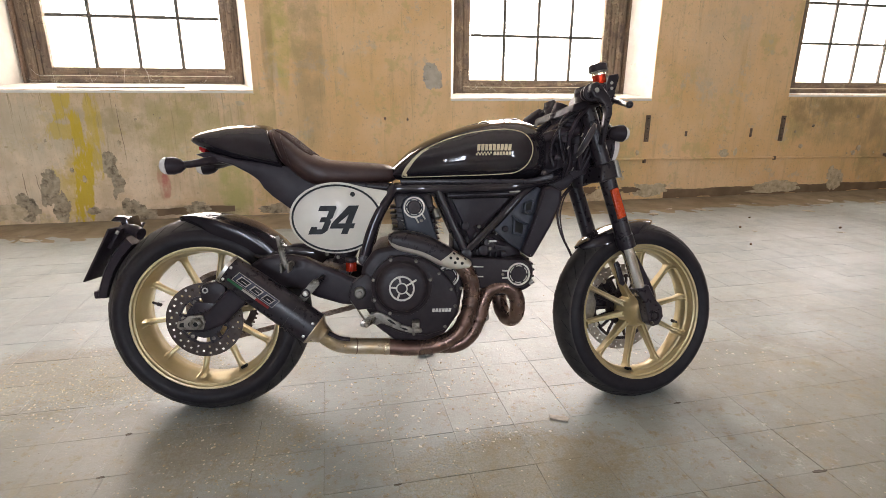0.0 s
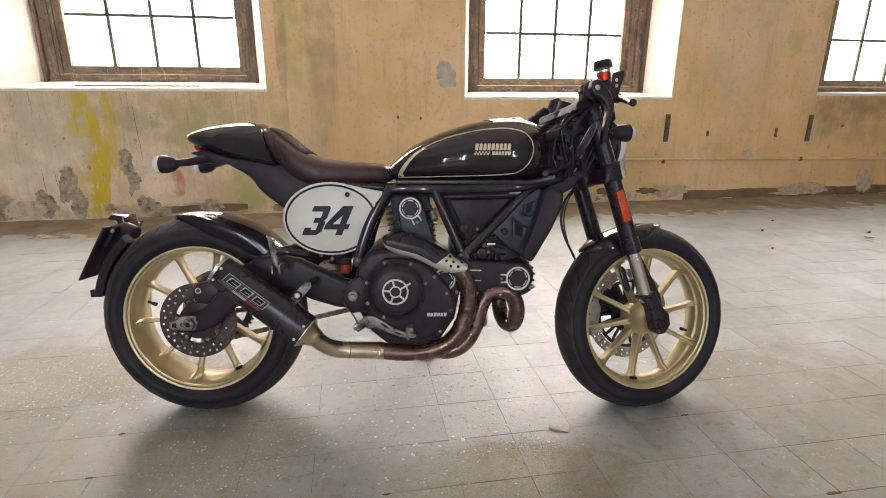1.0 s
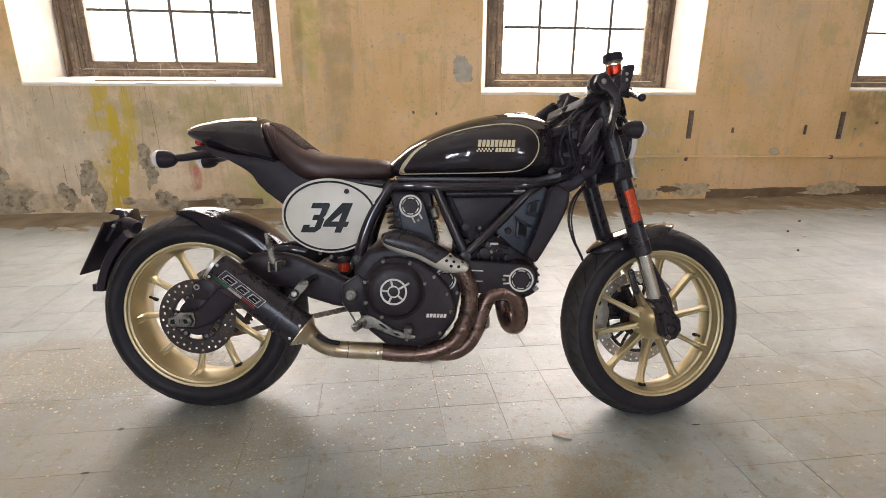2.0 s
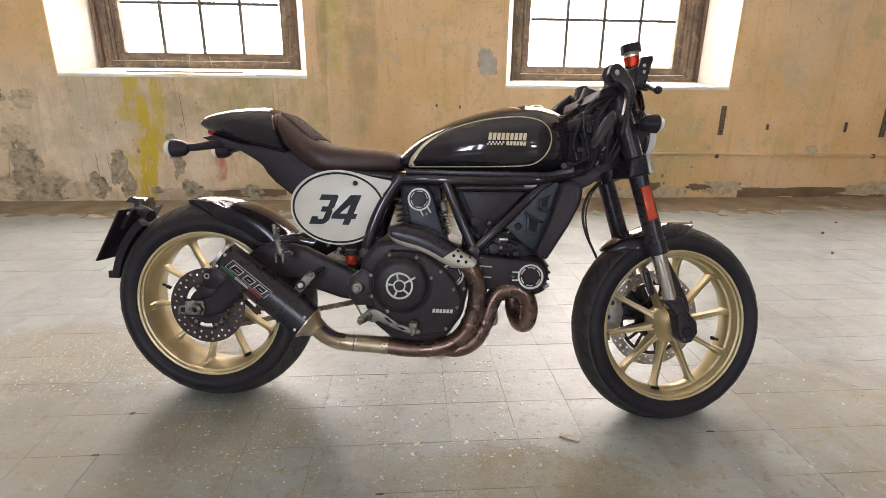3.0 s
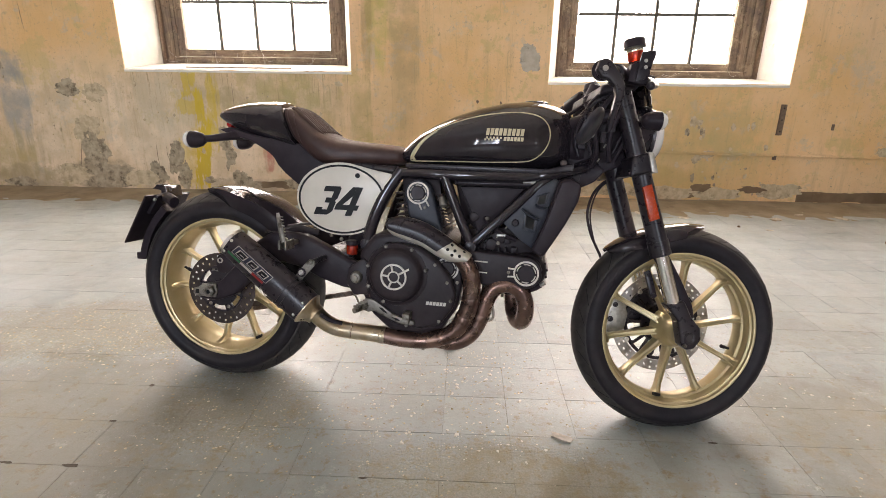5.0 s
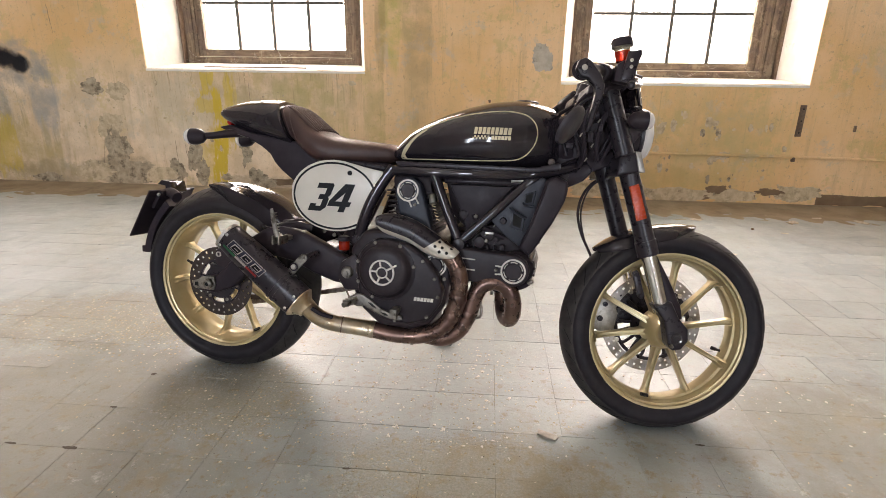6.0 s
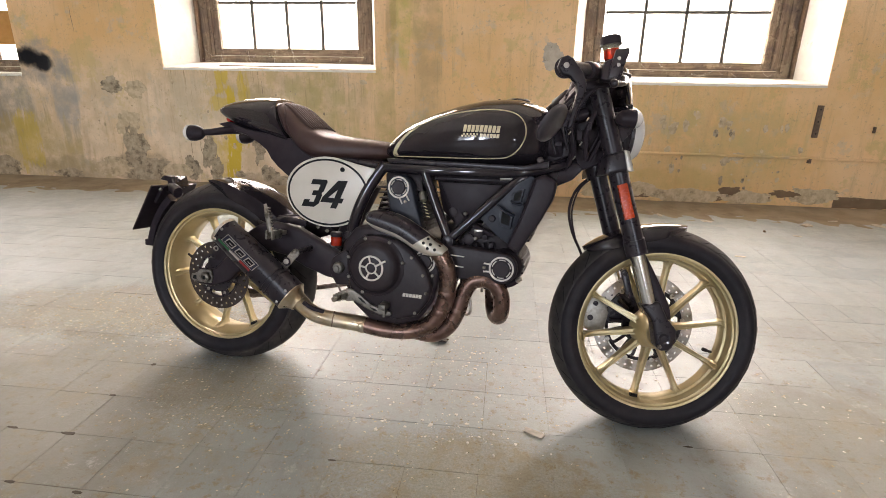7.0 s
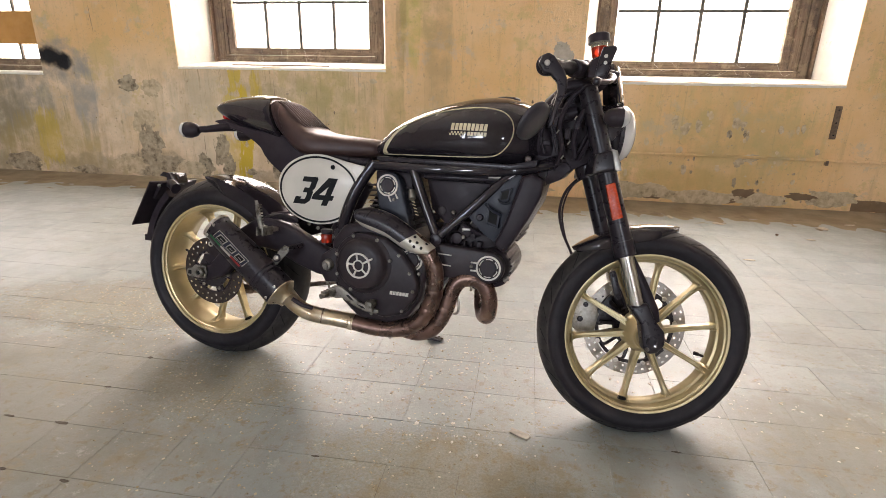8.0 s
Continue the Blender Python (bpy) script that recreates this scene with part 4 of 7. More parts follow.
tank = bp("tank", loft([shell_loop(x, np.interp(x, TX, TT), np.interp(x, TX, TB), np.interp(x, TX, TW), TN) for x in tx]), black_paint, None, "glossy black fuel tank with cream pinstripe", 60)
PIN = [(0.647, 0.755), (0.633, 0.757), (0.640, 0.775), (0.652, 0.793), (0.680, 0.822), (0.718, 0.846), (0.775, 0.869), (0.840, 0.886), (0.906, 0.895), (0.955, 0.896), (0.996, 0.888), (1.020, 0.870),
       (1.030, 0.846), (1.028, 0.819), (1.014, 0.792), (0.990, 0.772), (0.957, 0.764), (0.874, 0.760), (0.792, 0.758), (0.70, 0.756)]
for sgn, w in ((1, 0.0018), (-1, 0.0018)):
    path = smooth_path([(x, 0, z) for x, z in PIN] + [(PIN[0][0], 0, PIN[0][1])], 5)
    bp("pinstripe", tube([(p.x, sgn * tank_y(p.x, p.z, 0.0005), p.z) for p in path], w, 6, 1), cream_line, tank, "cream pinstripe round the side panel")
thick = tube([(x, tank_y(x, z, 0.0002), z) for x, z in ((0.640, 0.760), (0.648, 0.778), (0.662, 0.797), (0.685, 0.820), (0.715, 0.840))], [0.009, 0.0075, 0.006, 0.004, 0.002], 8, 3, flat=0.25)
bp("pinstripe", thick, cream_line, tank)


def on_tank(quad, off=0.0012):
    """A thin raised quad on the tank's right side."""
    bm = bmesh.new()
    a = [bm.verts.new((x, tank_y(x, z, off), z)) for x, z in quad]
    b = [bm.verts.new((x, tank_y(x, z, -0.001), z)) for x, z in quad]
    bm.faces.new(a), bm.faces.new(b[::-1])
    for i in range(4):
        bm.faces.new((a[i], b[i], b[(i + 1) % 4], a[(i + 1) % 4]))
    return bm


# badge: nine slanted blocks over a chequered strip and six smaller blocks
for k in range(9):
    x0 = 0.8575 + 0.0117 * k
    bp("badge_block", on_tank([(x0, 0.8325), (x0 + 0.0088, 0.8325), (x0 + 0.0112, 0.8515), (x0 + 0.0024, 0.8515)]), cream_line, tank)
for k in range(10):
    for j in range(2):
        if (k + j) % 2 == 0:
            x0, z0 = 0.8545 + 0.0047 * k, 0.8185 + 0.0052 * j
            bp("badge_check", on_tank([(x0, z0), (x0 + 0.0047, z0), (x0 + 0.0047, z0 + 0.0052), (x0, z0 + 0.0052)]), cream_line, tank)
for k in range(6):
    x0 = 0.9065 + 0.0092 * k
    bp("badge_block", on_tank([(x0, 0.8185), (x0 + 0.0072, 0.8185), (x0 + 0.0084, 0.8290), (x0 + 0.0012, 0.8290)]), cream_line, tank)
bp("filler_cap", lathe([(0, 0.012), (0.03, 0.012), (0.036, 0.008), (0.038, 0.0), (0.038, -0.01), (0, -0.01)], (0.985, 0, 0.927), 32, "z"), black_satin, tank)
bp("tank_front_cover", loft([shell_loop(x, a, b, w, 2.6) for x, a, b, w in ((1.085, 0.895, 0.77, 0.075), (1.11, 0.885, 0.765, 0.072), (1.13, 0.86, 0.765, 0.06))]), black_plastic, tank, "black plastic trim in front of the tank", 50)
bp("tank_lower_trim", prism([(0.625, 0.748), (0.63, 0.735), (1.03, 0.733), (1.10, 0.745), (1.10, 0.765), (1.03, 0.748)], -0.128, 0.128, 0.004), black_satin, tank, "satin black trim below the tank")
bolt(1.073, -0.112, 0.765, 0.010, tank, disc_steel, "bolt", 0.006)

# -- seat and tail --
SX = [0.222, 0.240, 0.262, 0.290, 0.322, 0.360, 0.400, 0.460, 0.530, 0.575, 0.600, 0.612]
ST = [0.903, 0.907, 0.895, 0.866, 0.838, 0.821, 0.812, 0.806, 0.801, 0.797, 0.789, 0.770]
SB = [0.800, 0.775, 0.752, 0.738, 0.729, 0.725, 0.724, 0.727, 0.732, 0.736, 0.740, 0.748]
SW = [0.088, 0.099, 0.107, 0.113, 0.117, 0.119, 0.118, 0.112, 0.100, 0.089, 0.078, 0.060]


def raked(p, w=None):
    """Leans the joint of seat and cowl forward towards its foot."""
    if w is None:
        w = min(1.0, max(0.0, (0.42 - p[0]) / 0.18))
    return Vector((p[0] + 0.38 * w * (0.905 - p[2]), p[1], p[2]))


sxs = np.linspace(SX[0], SX[-1], 34)
seat = bp("seat", loft([[raked(p) for p in shell_loop(x, np.interp(x, SX, ST), np.interp(x, SX, SB), np.interp(x, SX, SW), 3.0, 44, 0.5)] for x in sxs]), leather, None, "dark brown leather cafe racer seat with ribbed hump", 60)
for j in range(-5, 6):
    pts = []
    for q in np.linspace(0, 1, 9):
        x = 0.246 + 0.100 * q
        y = j * (0.0125 + 0.003 * q)
        zt, hw, zb = np.interp(x, SX, ST), np.interp(x, SX, SW), np.interp(x, SX, SB)
        zc = (zt + zb) / 2
        pts.append(raked((x, y, zc + (zt - zc) * (1 - (abs(y) / hw) ** 3.0) ** (1 / 3.0) + 0.0016)))
    bp("seat_rib", tube(pts, [0.002, 0.0064, 0.0070, 0.0070, 0.0062, 0.0045, 0.0015], 10, 1), leather, seat)
for off in (0.0, 0.022):
    pts = []
    for a in np.linspace(radians(-20), radians(200), 24):
        x = 0.236 + off
        zt, hw, zb = np.interp(x, SX, ST), np.interp(x, SX, SW), np.interp(x, SX, SB)
        zc = (zt + zb) / 2
        pts.append(raked((x, hw * math.copysign(abs(math.cos(a)) ** (2 / 3.0), math.cos(a)) * 1.004, zc + (zt - zc) * math.copysign(abs(math.sin(a)) ** (2 / 3.0), math.sin(a)) * 1.004)))
    bp("seam", tube(pts, 0.0018, 6, 1), leather, seat)
CX = [-0.020, -0.008, 0.015, 0.045, 0.095, 0.150, 0.190, 0.214, 0.222, 0.226]
CT = [0.878, 0.889, 0.898, 0.906, 0.915, 0.920, 0.921, 0.919, 0.917, 0.908]
CB = [0.868, 0.860, 0.846, 0.832, 0.815, 0.794, 0.780, 0.773, 0.772, 0.776]
CW = [0.026, 0.042, 0.056, 0.068, 0.084, 0.099, 0.107, 0.111, 0.1115, 0.104]
cxs = list(np.linspace(CX[0], 0.214, 26)) + [0.218, 0.222, 0.226]
cowl = bp("tail_cowl", loft([[raked(p, min(1.0, max(0.0, (x - 0.06) / 0.15))) for p in shell_loop(x, np.interp(x, CX, CT), np.interp(x, CX, CB), np.interp(x, CX, CW), 2.5, 44, 0.45)] for x in cxs]), black_paint, None, "glossy black single-seat tail cowl", 60)
bp("tail_light", loft([shell_loop(x, a, b, w, 2.4, 20) for x, a, b, w in ((0.000, 0.855, 0.844, 0.018), (0.004, 0.857, 0.838, 0.026), (0.012, 0.853, 0.834, 0.032), (0.024, 0.845, 0.830, 0.036))]), red_lens, None, "small red tail light lens", 50)
under = prism([(0.010, 0.828), (0.05, 0.836), (0.12, 0.815), (0.30, 0.788), (0.39, 0.745), (0.59, 0.738), (0.59, 0.705), (0.46, 0.68), (0.331, 0.626), (0.287, 0.659), (0.233, 0.700), (0.209, 0.724),
               (0.194, 0.749), (0.169, 0.768), (0.12, 0.795), (0.05, 0.812)], -0.082, 0.082, 0.006)
bp("under_seat_panel", under, black_plastic, None, "matt black plastic panel under the seat")
strip = smooth_path([(0.16, -0.086, 0.772), (0.20, -0.092, 0.735), (0.245, -0.098, 0.698), (0.30, -0.10, 0.656)], 5)

for sgn in (-1, 1):
    stalk = tube([(0.085, sgn * 0.05, 0.812), (0.055, sgn * 0.085, 0.808), (0.018, sgn * 0.118, 0.799), (-0.008, sgn * 0.132, 0.796)], [0.014, 0.013, 0.011, 0.010], 12, 4)
    stalk_ob = bp("rear_indicator", stalk, black_plastic, None, "black rear indicator on a short stalk")
    bp("indicator_body", lathe([(0, 0.036), (0.010, 0.034), (0.020, 0.022), (0.0255, 0.004), (0.0255, -0.012), (0, -0.012)], (-0.033, sgn * 0.136, 0.793), 24, "x"), black_plastic, stalk_ob)
    bp("indicator_lens", lathe([(0, -0.024), (0.010, -0.023), (0.019, -0.018), (0.0245, -0.010), (0.0260, -0.0005), (0, -0.0005)], (-0.0455, sgn * 0.136, 0.793), 24, "x"), clear_lens, stalk_ob, "clear indicator lens")

# race number board
hx, hz, ra, rb = 0.432, 0.6325, 0.141, 0.108


def board(scale, right):
    pts = []
    for a in np.linspace(radians(80), radians(318), 60):
        pts.append((hx + ra * scale * math.cos(a), hz + rb * scale * math.sin(a)))
    return [p for p in pts if p[0] < 0.5155 + (p[1] - 0.545) * 0.43] + right


plate_ob = bp("number_board", prism(board(1.0, [(0.548, 0.622), (0.5855, 0.704), (0.587, 0.714), (0.53, 0.724), (0.49, 0.733)]), -0.124, -0.117, 0.0022), cream_paint, None, "cream oval race number board with black border")
ring = bmesh.new()
pa = [(hx + ra * 0.935 * math.cos(a), hz + rb * 0.925 * math.sin(a)) for a in np.linspace(radians(-8), radians(312), 90)]
pa = [p for p in pa if p[0] < 0.541 + (p[1] - 0.62) * 0.43]
tube([(x, -0.1245, z) for x, z in pa], 0.0034, 6, 1, ring, flat=0.25)
bp("border_line", ring, black_mark, plate_ob, "thin black border line")
rim2 = [(hx + ra * 0.985 * math.cos(a), hz + rb * 0.985 * math.sin(a)) for a in np.linspace(radians(10), radians(170), 50)]
bp("board_edge", tube([(x, -0.1245, z) for x, z in rim2], 0.0035, 6, 1, flat=0.5), cream_paint, plate_ob)
bolt(0.4825, -0.1245, 0.705, 0.0075, plate_ob, black_mark, "board_screw", 0.004)
# race number: slanted block figures with cut corners
DIGITS = [
    (0.345, [[(0, 0), (0.042, 0), (0.054, 0.011), (0.054, 0.038), (0.049, 0.044), (0.054, 0.050), (0.054, 0.080), (0.049, 0.0865), (0.002, 0.0865), (0.002, 0.0705), (0.035, 0.0705), (0.035, 0.052), (0.019, 0.052), (0.019, 0.0365), (0.035, 0.0365),
               (0.035, 0.0155), (0.019, 0.0155), (0.019, 0.0225), (0, 0.0225)]]),
    (0.4025, [[(0.041, 0), (0.061, 0), (0.061, 0.0865), (0.041, 0.0865)], [(0, 0.017), (0.072, 0.017), (0.072, 0.0325), (0, 0.0325)], [(0, 0.0325), (0.020, 0.0325), (0.0415, 0.060), (0.0415, 0.0865), (0.030, 0.0865)]]),
]
num = None
for ox, strokes in DIGITS:
    for k, poly in enumerate(strokes):
        num = prism([(ox + x + 0.43 * z, 0.5845 + z) for x, z in poly], -0.1256 - 0.0002 * k, -0.1238, 0, num)
bp("race_number", num, black_mark, plate_ob, "black italic race number 34", 0)

# -- frame --
for sgn in (-1, 1):
    bp("frame_tube", tube([(0.612, sgn * 0.105, 0.728), (0.585, sgn * 0.108, 0.690), (0.554, sgn * 0.112, 0.635), (0.530, sgn * 0.114, 0.575), (0.511, sgn * 0.115, 0.505)], 0.0185, 16, 4), black_paint)
    bp("frame_tube", tube([(0.595, sgn * 0.104, 0.718), (0.66, sgn * 0.112, 0.722), (0.74, sgn * 0.118, 0.720), (0.88, sgn * 0.118, 0.722), (1.013, sgn * 0.108, 0.728), (1.10, sgn * 0.075, 0.744), (1.165, sgn * 0.04, 0.765)], 0.016, 14, 4), black_paint)
    bp("frame_tube", tube([(0.742, sgn * 0.118, 0.715), (0.785, sgn * 0.120, 0.612), (0.827, sgn * 0.122, 0.521)], 0.0145, 14, 3), black_paint)
    bp("frame_tube", tube([(0.827, sgn * 0.122, 0.521), (0.92, sgn * 0.118, 0.612), (1.013, sgn * 0.105, 0.703), (1.09, sgn * 0.075, 0.742), (1.15, sgn * 0.045, 0.770)], 0.0145, 14, 4), black_paint)
    bp("frame_node", rod((0.827, sgn * 0.100, 0.517), (0.827, sgn * 0.140, 0.517), 0.018, 20), black_satin)
    bp("frame_node", rod((0.511, sgn * 0.095, 0.503), (0.511, sgn * 0.133, 0.503), 0.017, 20), black_satin)
    bp("rear_subframe_tube", tube([(0.60, sgn * 0.092, 0.722), (0.48, sgn * 0.088, 0.735), (0.34, sgn * 0.078, 0.765)], 0.011, 12, 3), black_satin)
bp("steering_head", tube([(1.150, 0, 0.965), (1.24, 0, 0.725)], 0.036, 20, 1), black_satin, None, "satin black steering head")
bp("head_gusset", prism([(1.06, 0.76), (1.085, 0.875), (1.12, 0.915), (1.165, 0.945), (1.205, 0.90), (1.250, 0.77), (1.16, 0.73)], -0.052, 0.045, 0.008), black_plastic)
bp("headstock_block", prism([(1.140, 0.905), (1.195, 0.980), (1.232, 0.985), (1.250, 0.905), (1.238, 0.800), (1.165, 0.800)], -0.060, 0.060, 0.012), black_plastic)
bp("head_cover", prism([(1.06, 0.756), (1.175, 0.764), (1.190, 0.745), (1.165, 0.715), (1.115, 0.690), (1.06, 0.70)], -0.062, 0.100, 0.008), black_plastic, None, "black plastic cover below the steering head")
bp("side_rail", rod((0.772, -0.104, 0.698), (1.000, -0.100, 0.702), 0.0085, 12), black_satin)
bp("rail_clip", rod((0.965, -0.107, 0.7085), (1.000, -0.105, 0.7085), 0.0065, 10), aluminium, None, "bare aluminium clip on the side rail")

# -- airbox, engine --
bp("airbox", prism([(0.60, 0.735), (1.06, 0.738), (1.02, 0.70), (0.90, 0.575), (0.855, 0.54), (0.79, 0.60), (0.77, 0.69), (0.62, 0.70)], -0.075, 0.075, 0.008), black_plastic, None, "matt black plastic airbox")
bp("airbox_panel", prism([(0.785, 0.688), (0.975, 0.690), (0.895, 0.602), (0.845, 0.548), (0.812, 0.63)], -0.096, -0.074, 0.006), black_plastic)
for k, (x, z) in enumerate(((0.83, 0.60), (0.87, 0.565), (0.905, 0.545), (0.80, 0.575), (0.885, 0.525))):
    bp("throttle_part", rod((x, -0.05, z), (x, -0.098 - 0.004 * k, z), 0.014 + 0.003 * (k % 3), 16), engine_black)
for x, z in ((0.958, 0.565), (0.87, 0.60), (0.905, 0.53)):
    bolt(x, -0.112, z, 0.006)
bp("wiring_clip", box(0.90, 0.925, -0.118, -0.108, 0.55, 0.557, 0.002), steel)

crank = prism([(0.505, 0.485), (0.545, 0.540), (0.63, 0.555), (0.71, 0.550), (0.80, 0.505), (0.815, 0.42), (0.80, 0.335), (0.757, 0.272), (0.70, 0.250), (0.60, 0.255), (0.545, 0.300), (0.505, 0.375)], -0.165, 0.165, 0.016, None, 3)
engine = bp("engine", crank, engine_black, None, "black air-cooled twin engine with white ringed covers", 40)
lower = prism([(0.560, 0.318), (0.62, 0.287), (0.70, 0.277), (0.757, 0.294), (0.793, 0.345), (0.800, 0.385), (0.785, 0.432), (0.742, 0.482), (0.69, 0.518), (0.61, 0.524), (0.555, 0.490), (0.538, 0.43), (0.542, 0.37)], -0.198, -0.160, 0.012, None, 3)
bp("side_cover", lower, engine_black, engine, "black cast engine side cover", 40)
bp("clutch_cover", lathe([(0, -0.2275), (0.041, -0.2275), (0.045, -0.2265), (0.052, -0.2262), (0.064, -0.2245), (0.0715, -0.2205), (0.0755, -0.2135), (0.0775, -0.2045), (0.0815, -0.2010), (0.0895, -0.1990), (0.0915, -0.1950), (0.0915, -0.180), (0, -0.180)], (0.627, 0, 0.433), 64), engine_black, engine, "round black clutch cover", 45)
bp("cover_ring", lathe([(0.0325, -0.2315), (0.0375, -0.2315), (0.0375, -0.226), (0.0325, -0.226)], (0.627, 0, 0.433), 48), white_mark, engine, "white ring on the clutch cover")
bp("cover_ring", lathe([(0.0135, -0.2315), (0.0170, -0.2315), (0.0170, -0.226), (0.0135, -0.226)], (0.627, 0, 0.433), 32), white_mark, engine)
for k, a in enumerate((30, 102, 174, 246, 318)):
    u = Vector((math.cos(radians(a)), 0, math.sin(radians(a))))
    ext = 0.050 if k == 0 else 0.034
    bp("ring_spoke", rod(Vector((0.627, -0.2295, 0.433)) + u * 0.016, Vector((0.627, -0.2295, 0.433)) + u * ext, 0.0030, 8), white_mark, engine)
for x, z in ((0.543, 0.454), (0.595, 0.513), (0.670, 0.508), (0.545, 0.394), (0.590, 0.352), (0.712, 0.452)):
    bolt(x, -0.1985, z, 0.0056, engine)
    bp("bolt_boss", lathe([(0, -0.1985), (0.0085, -0.1985), (0.0100, -0.1950), (0.0105, -0.1800), (0, -0.1800)], (x, 0, z), 16), engine_black, engine)
for x, z in ((0.774, 0.421), (0.803, 0.424), (0.786, 0.369), (0.755, 0.306), (0.66, 0.286), (0.738, 0.470)):
    bolt(x, -0.197, z, 0.0052, engine)
for k in range(6):
    x0 = 0.716 + 0.0098 * k
    bp("cover_badge", prism([(x0, 0.353), (x0 + 0.0076, 0.353), (x0 + 0.0092, 0.363), (x0 + 0.0016, 0.363)], -0.2015, -0.197), white_mark, engine, "small pale badge block")


def capsule(p, q, r0, r1, n=14):
    """Outline of a tapered strap round two centres in x and z."""
    (x0, z0), (x1, z1) = p, q
    a = math.atan2(z1 - z0, x1 - x0)
    out = [(x0 + r0 * math.cos(a + t), z0 + r0 * math.sin(a + t)) for t in np.linspace(math.pi / 2, 3 * math.pi / 2, n)]
    return out + [(x1 + r1 * math.cos(a + t), z1 + r1 * math.sin(a + t)) for t in np.linspace(-math.pi / 2, math.pi / 2, n)]


bp("belt_cover", prism(capsule((0.765, 0.462), (0.990, 0.452), 0.050, 0.046), -0.140, -0.09, 0.007, None, 3), engine_black, engine, "black belt cover of the front cylinder", 40)
bp("belt_cover", prism(capsule((0.705, 0.520), (0.668, 0.662), 0.046, 0.040), -0.130, -0.08, 0.007, None, 3), sky_tinted_plastic, engine, "dark belt cover of the upright cylinder, blue sky reflection in its colour", 40)
for cx, cz, cy, r, ta in ((0.991, 0.452, -0.1415, 0.036, 180), (0.668, 0.664, -0.1315, 0.0325, -62), (0.768, 0.455, -0.1675, 0.033, 0)):
    bp("cover_ring", lathe([(r - 0.0048, cy - 0.003), (r, cy - 0.003), (r, cy + 0.002), (r - 0.0048, cy + 0.002)], (cx, 0, cz), 48), white_mark, engine, "white ring on the belt cover")
    for seg0 in range(6):
        pts = [(cx + (r - 0.0095) * math.cos(t), cy - 0.001, cz + (r - 0.0095) * math.sin(t)) for t in np.linspace(radians(60 * seg0 + 6), radians(60 * seg0 + 48), 7)]
        bp("ring_segment", tube(pts, 0.0016, 6, 1), white_mark, engine)
    bp("cover_cap", lathe([(0, cy - 0.004), (r - 0.014, cy - 0.004), (r - 0.012, cy - 0.002), (r - 0.012, cy + 0.002), (0, cy + 0.002)], (cx, 0, cz), 32), engine_black, engine)
    if ta:
        u = Vector((math.cos(radians(ta)), 0, math.sin(radians(ta))))
        s = Vector((-u.z, 0, u.x))
        for sg in (-1, 1):
            b0 = Vector((cx, cy, cz)) + u * (r - 0.004) + s * (sg * 0.011)
            bp("ring_tail", rod(b0, b0 + u * 0.020 + s * (sg * 0.001), 0.0026, 8), white_mark, engine)
        e = Vector((cx, cy, cz)) + u * (r + 0.014)
        bolt(e.x, cy, e.z, 0.005, engine)
for z in (0.479, 0.448):
    bp("cover_line", rod((0.835, -0.1415, z), (0.880, -0.1412, z - 0.002), 0.0020, 8), white_mark, engine, "white line on the belt cover")
# cylinders with cooling fins
bp("cylinder", prism([(0.78, 0.50), (1.00, 0.495), (1.01, 0.405), (0.79, 0.40)], -0.095, 0.095, 0.012), engine_black, engine, "front cylinder block")
bp("cylinder", prism([(0.62, 0.54), (0.745, 0.52), (0.725, 0.705), (0.605, 0.705)], -0.085, 0.085, 0.012), engine_black, engine, "upright cylinder block")
for k in range(8):
    z = 0.545 + 0.016 * k
    x = 0.69 - 0.12 * (z - 0.5)
    bp("cooling_fin", box(x - 0.080, x + 0.064, -0.100, 0.100, z, z + 0.004, 0.0015), engine_black, engine)
for k in range(7):
    x = 0.825 + 0.020 * k
    bp("cooling_fin", box(x, x + 0.004, -0.105, 0.105, 0.385, 0.515, 0.0015), engine_black, engine)
for k in range(8):
    z = 0.650 - 0.0096 * k
    bp("fin_edge", rod((0.727 + 0.0034 * k, -0.108, z), (0.737 + 0.0034 * k, -0.108, z - 0.0025), 0.0016, 6), cream_line, engine)
for k in range(4):
    bp("fin_edge", rod((0.628 + 0.005 * k, -0.106, 0.622 - 0.011 * k), (0.646 + 0.005 * k, -0.106, 0.619 - 0.011 * k), 0.0017, 6), aluminium, engine)
bp("coil_plug", rod((0.733, -0.10, 0.652), (0.741, -0.115, 0.628), 0.011, 12), aluminium, engine)
bp("oil_fitting", rod((1.030, -0.105, 0.412), (1.047, -0.110, 0.424), 0.007, 10), steel, engine)
bp("oil_hose", tube([(1.034, -0.105, 0.414), (1.018, -0.100, 0.402), (1.000, -0.090, 0.394), (0.985, -0.07, 0.392)], 0.0085, 12, 4), black_plastic, engine)
bp("sump", box(0.60, 0.74, -0.10, 0.10, 0.215, 0.26, 0.012), engine_black, engine)

bp("intake_block", prism([(0.79, 0.56), (0.93, 0.575), (0.985, 0.545), (1.010, 0.512), (1.015, 0.485), (0.79, 0.485)], -0.080, 0.080, 0.008), engine_black, engine)
bp("cylinder_head", lathe([(0, -0.118), (0.036, -0.118), (0.044, -0.114), (0.050, -0.104), (0.053, -0.088), (0.054, 0.095), (0.048, 0.102), (0, 0.102)], (0.996, 0, 0.452), 40), engine_black, engine, "rounded front cylinder head", 40)
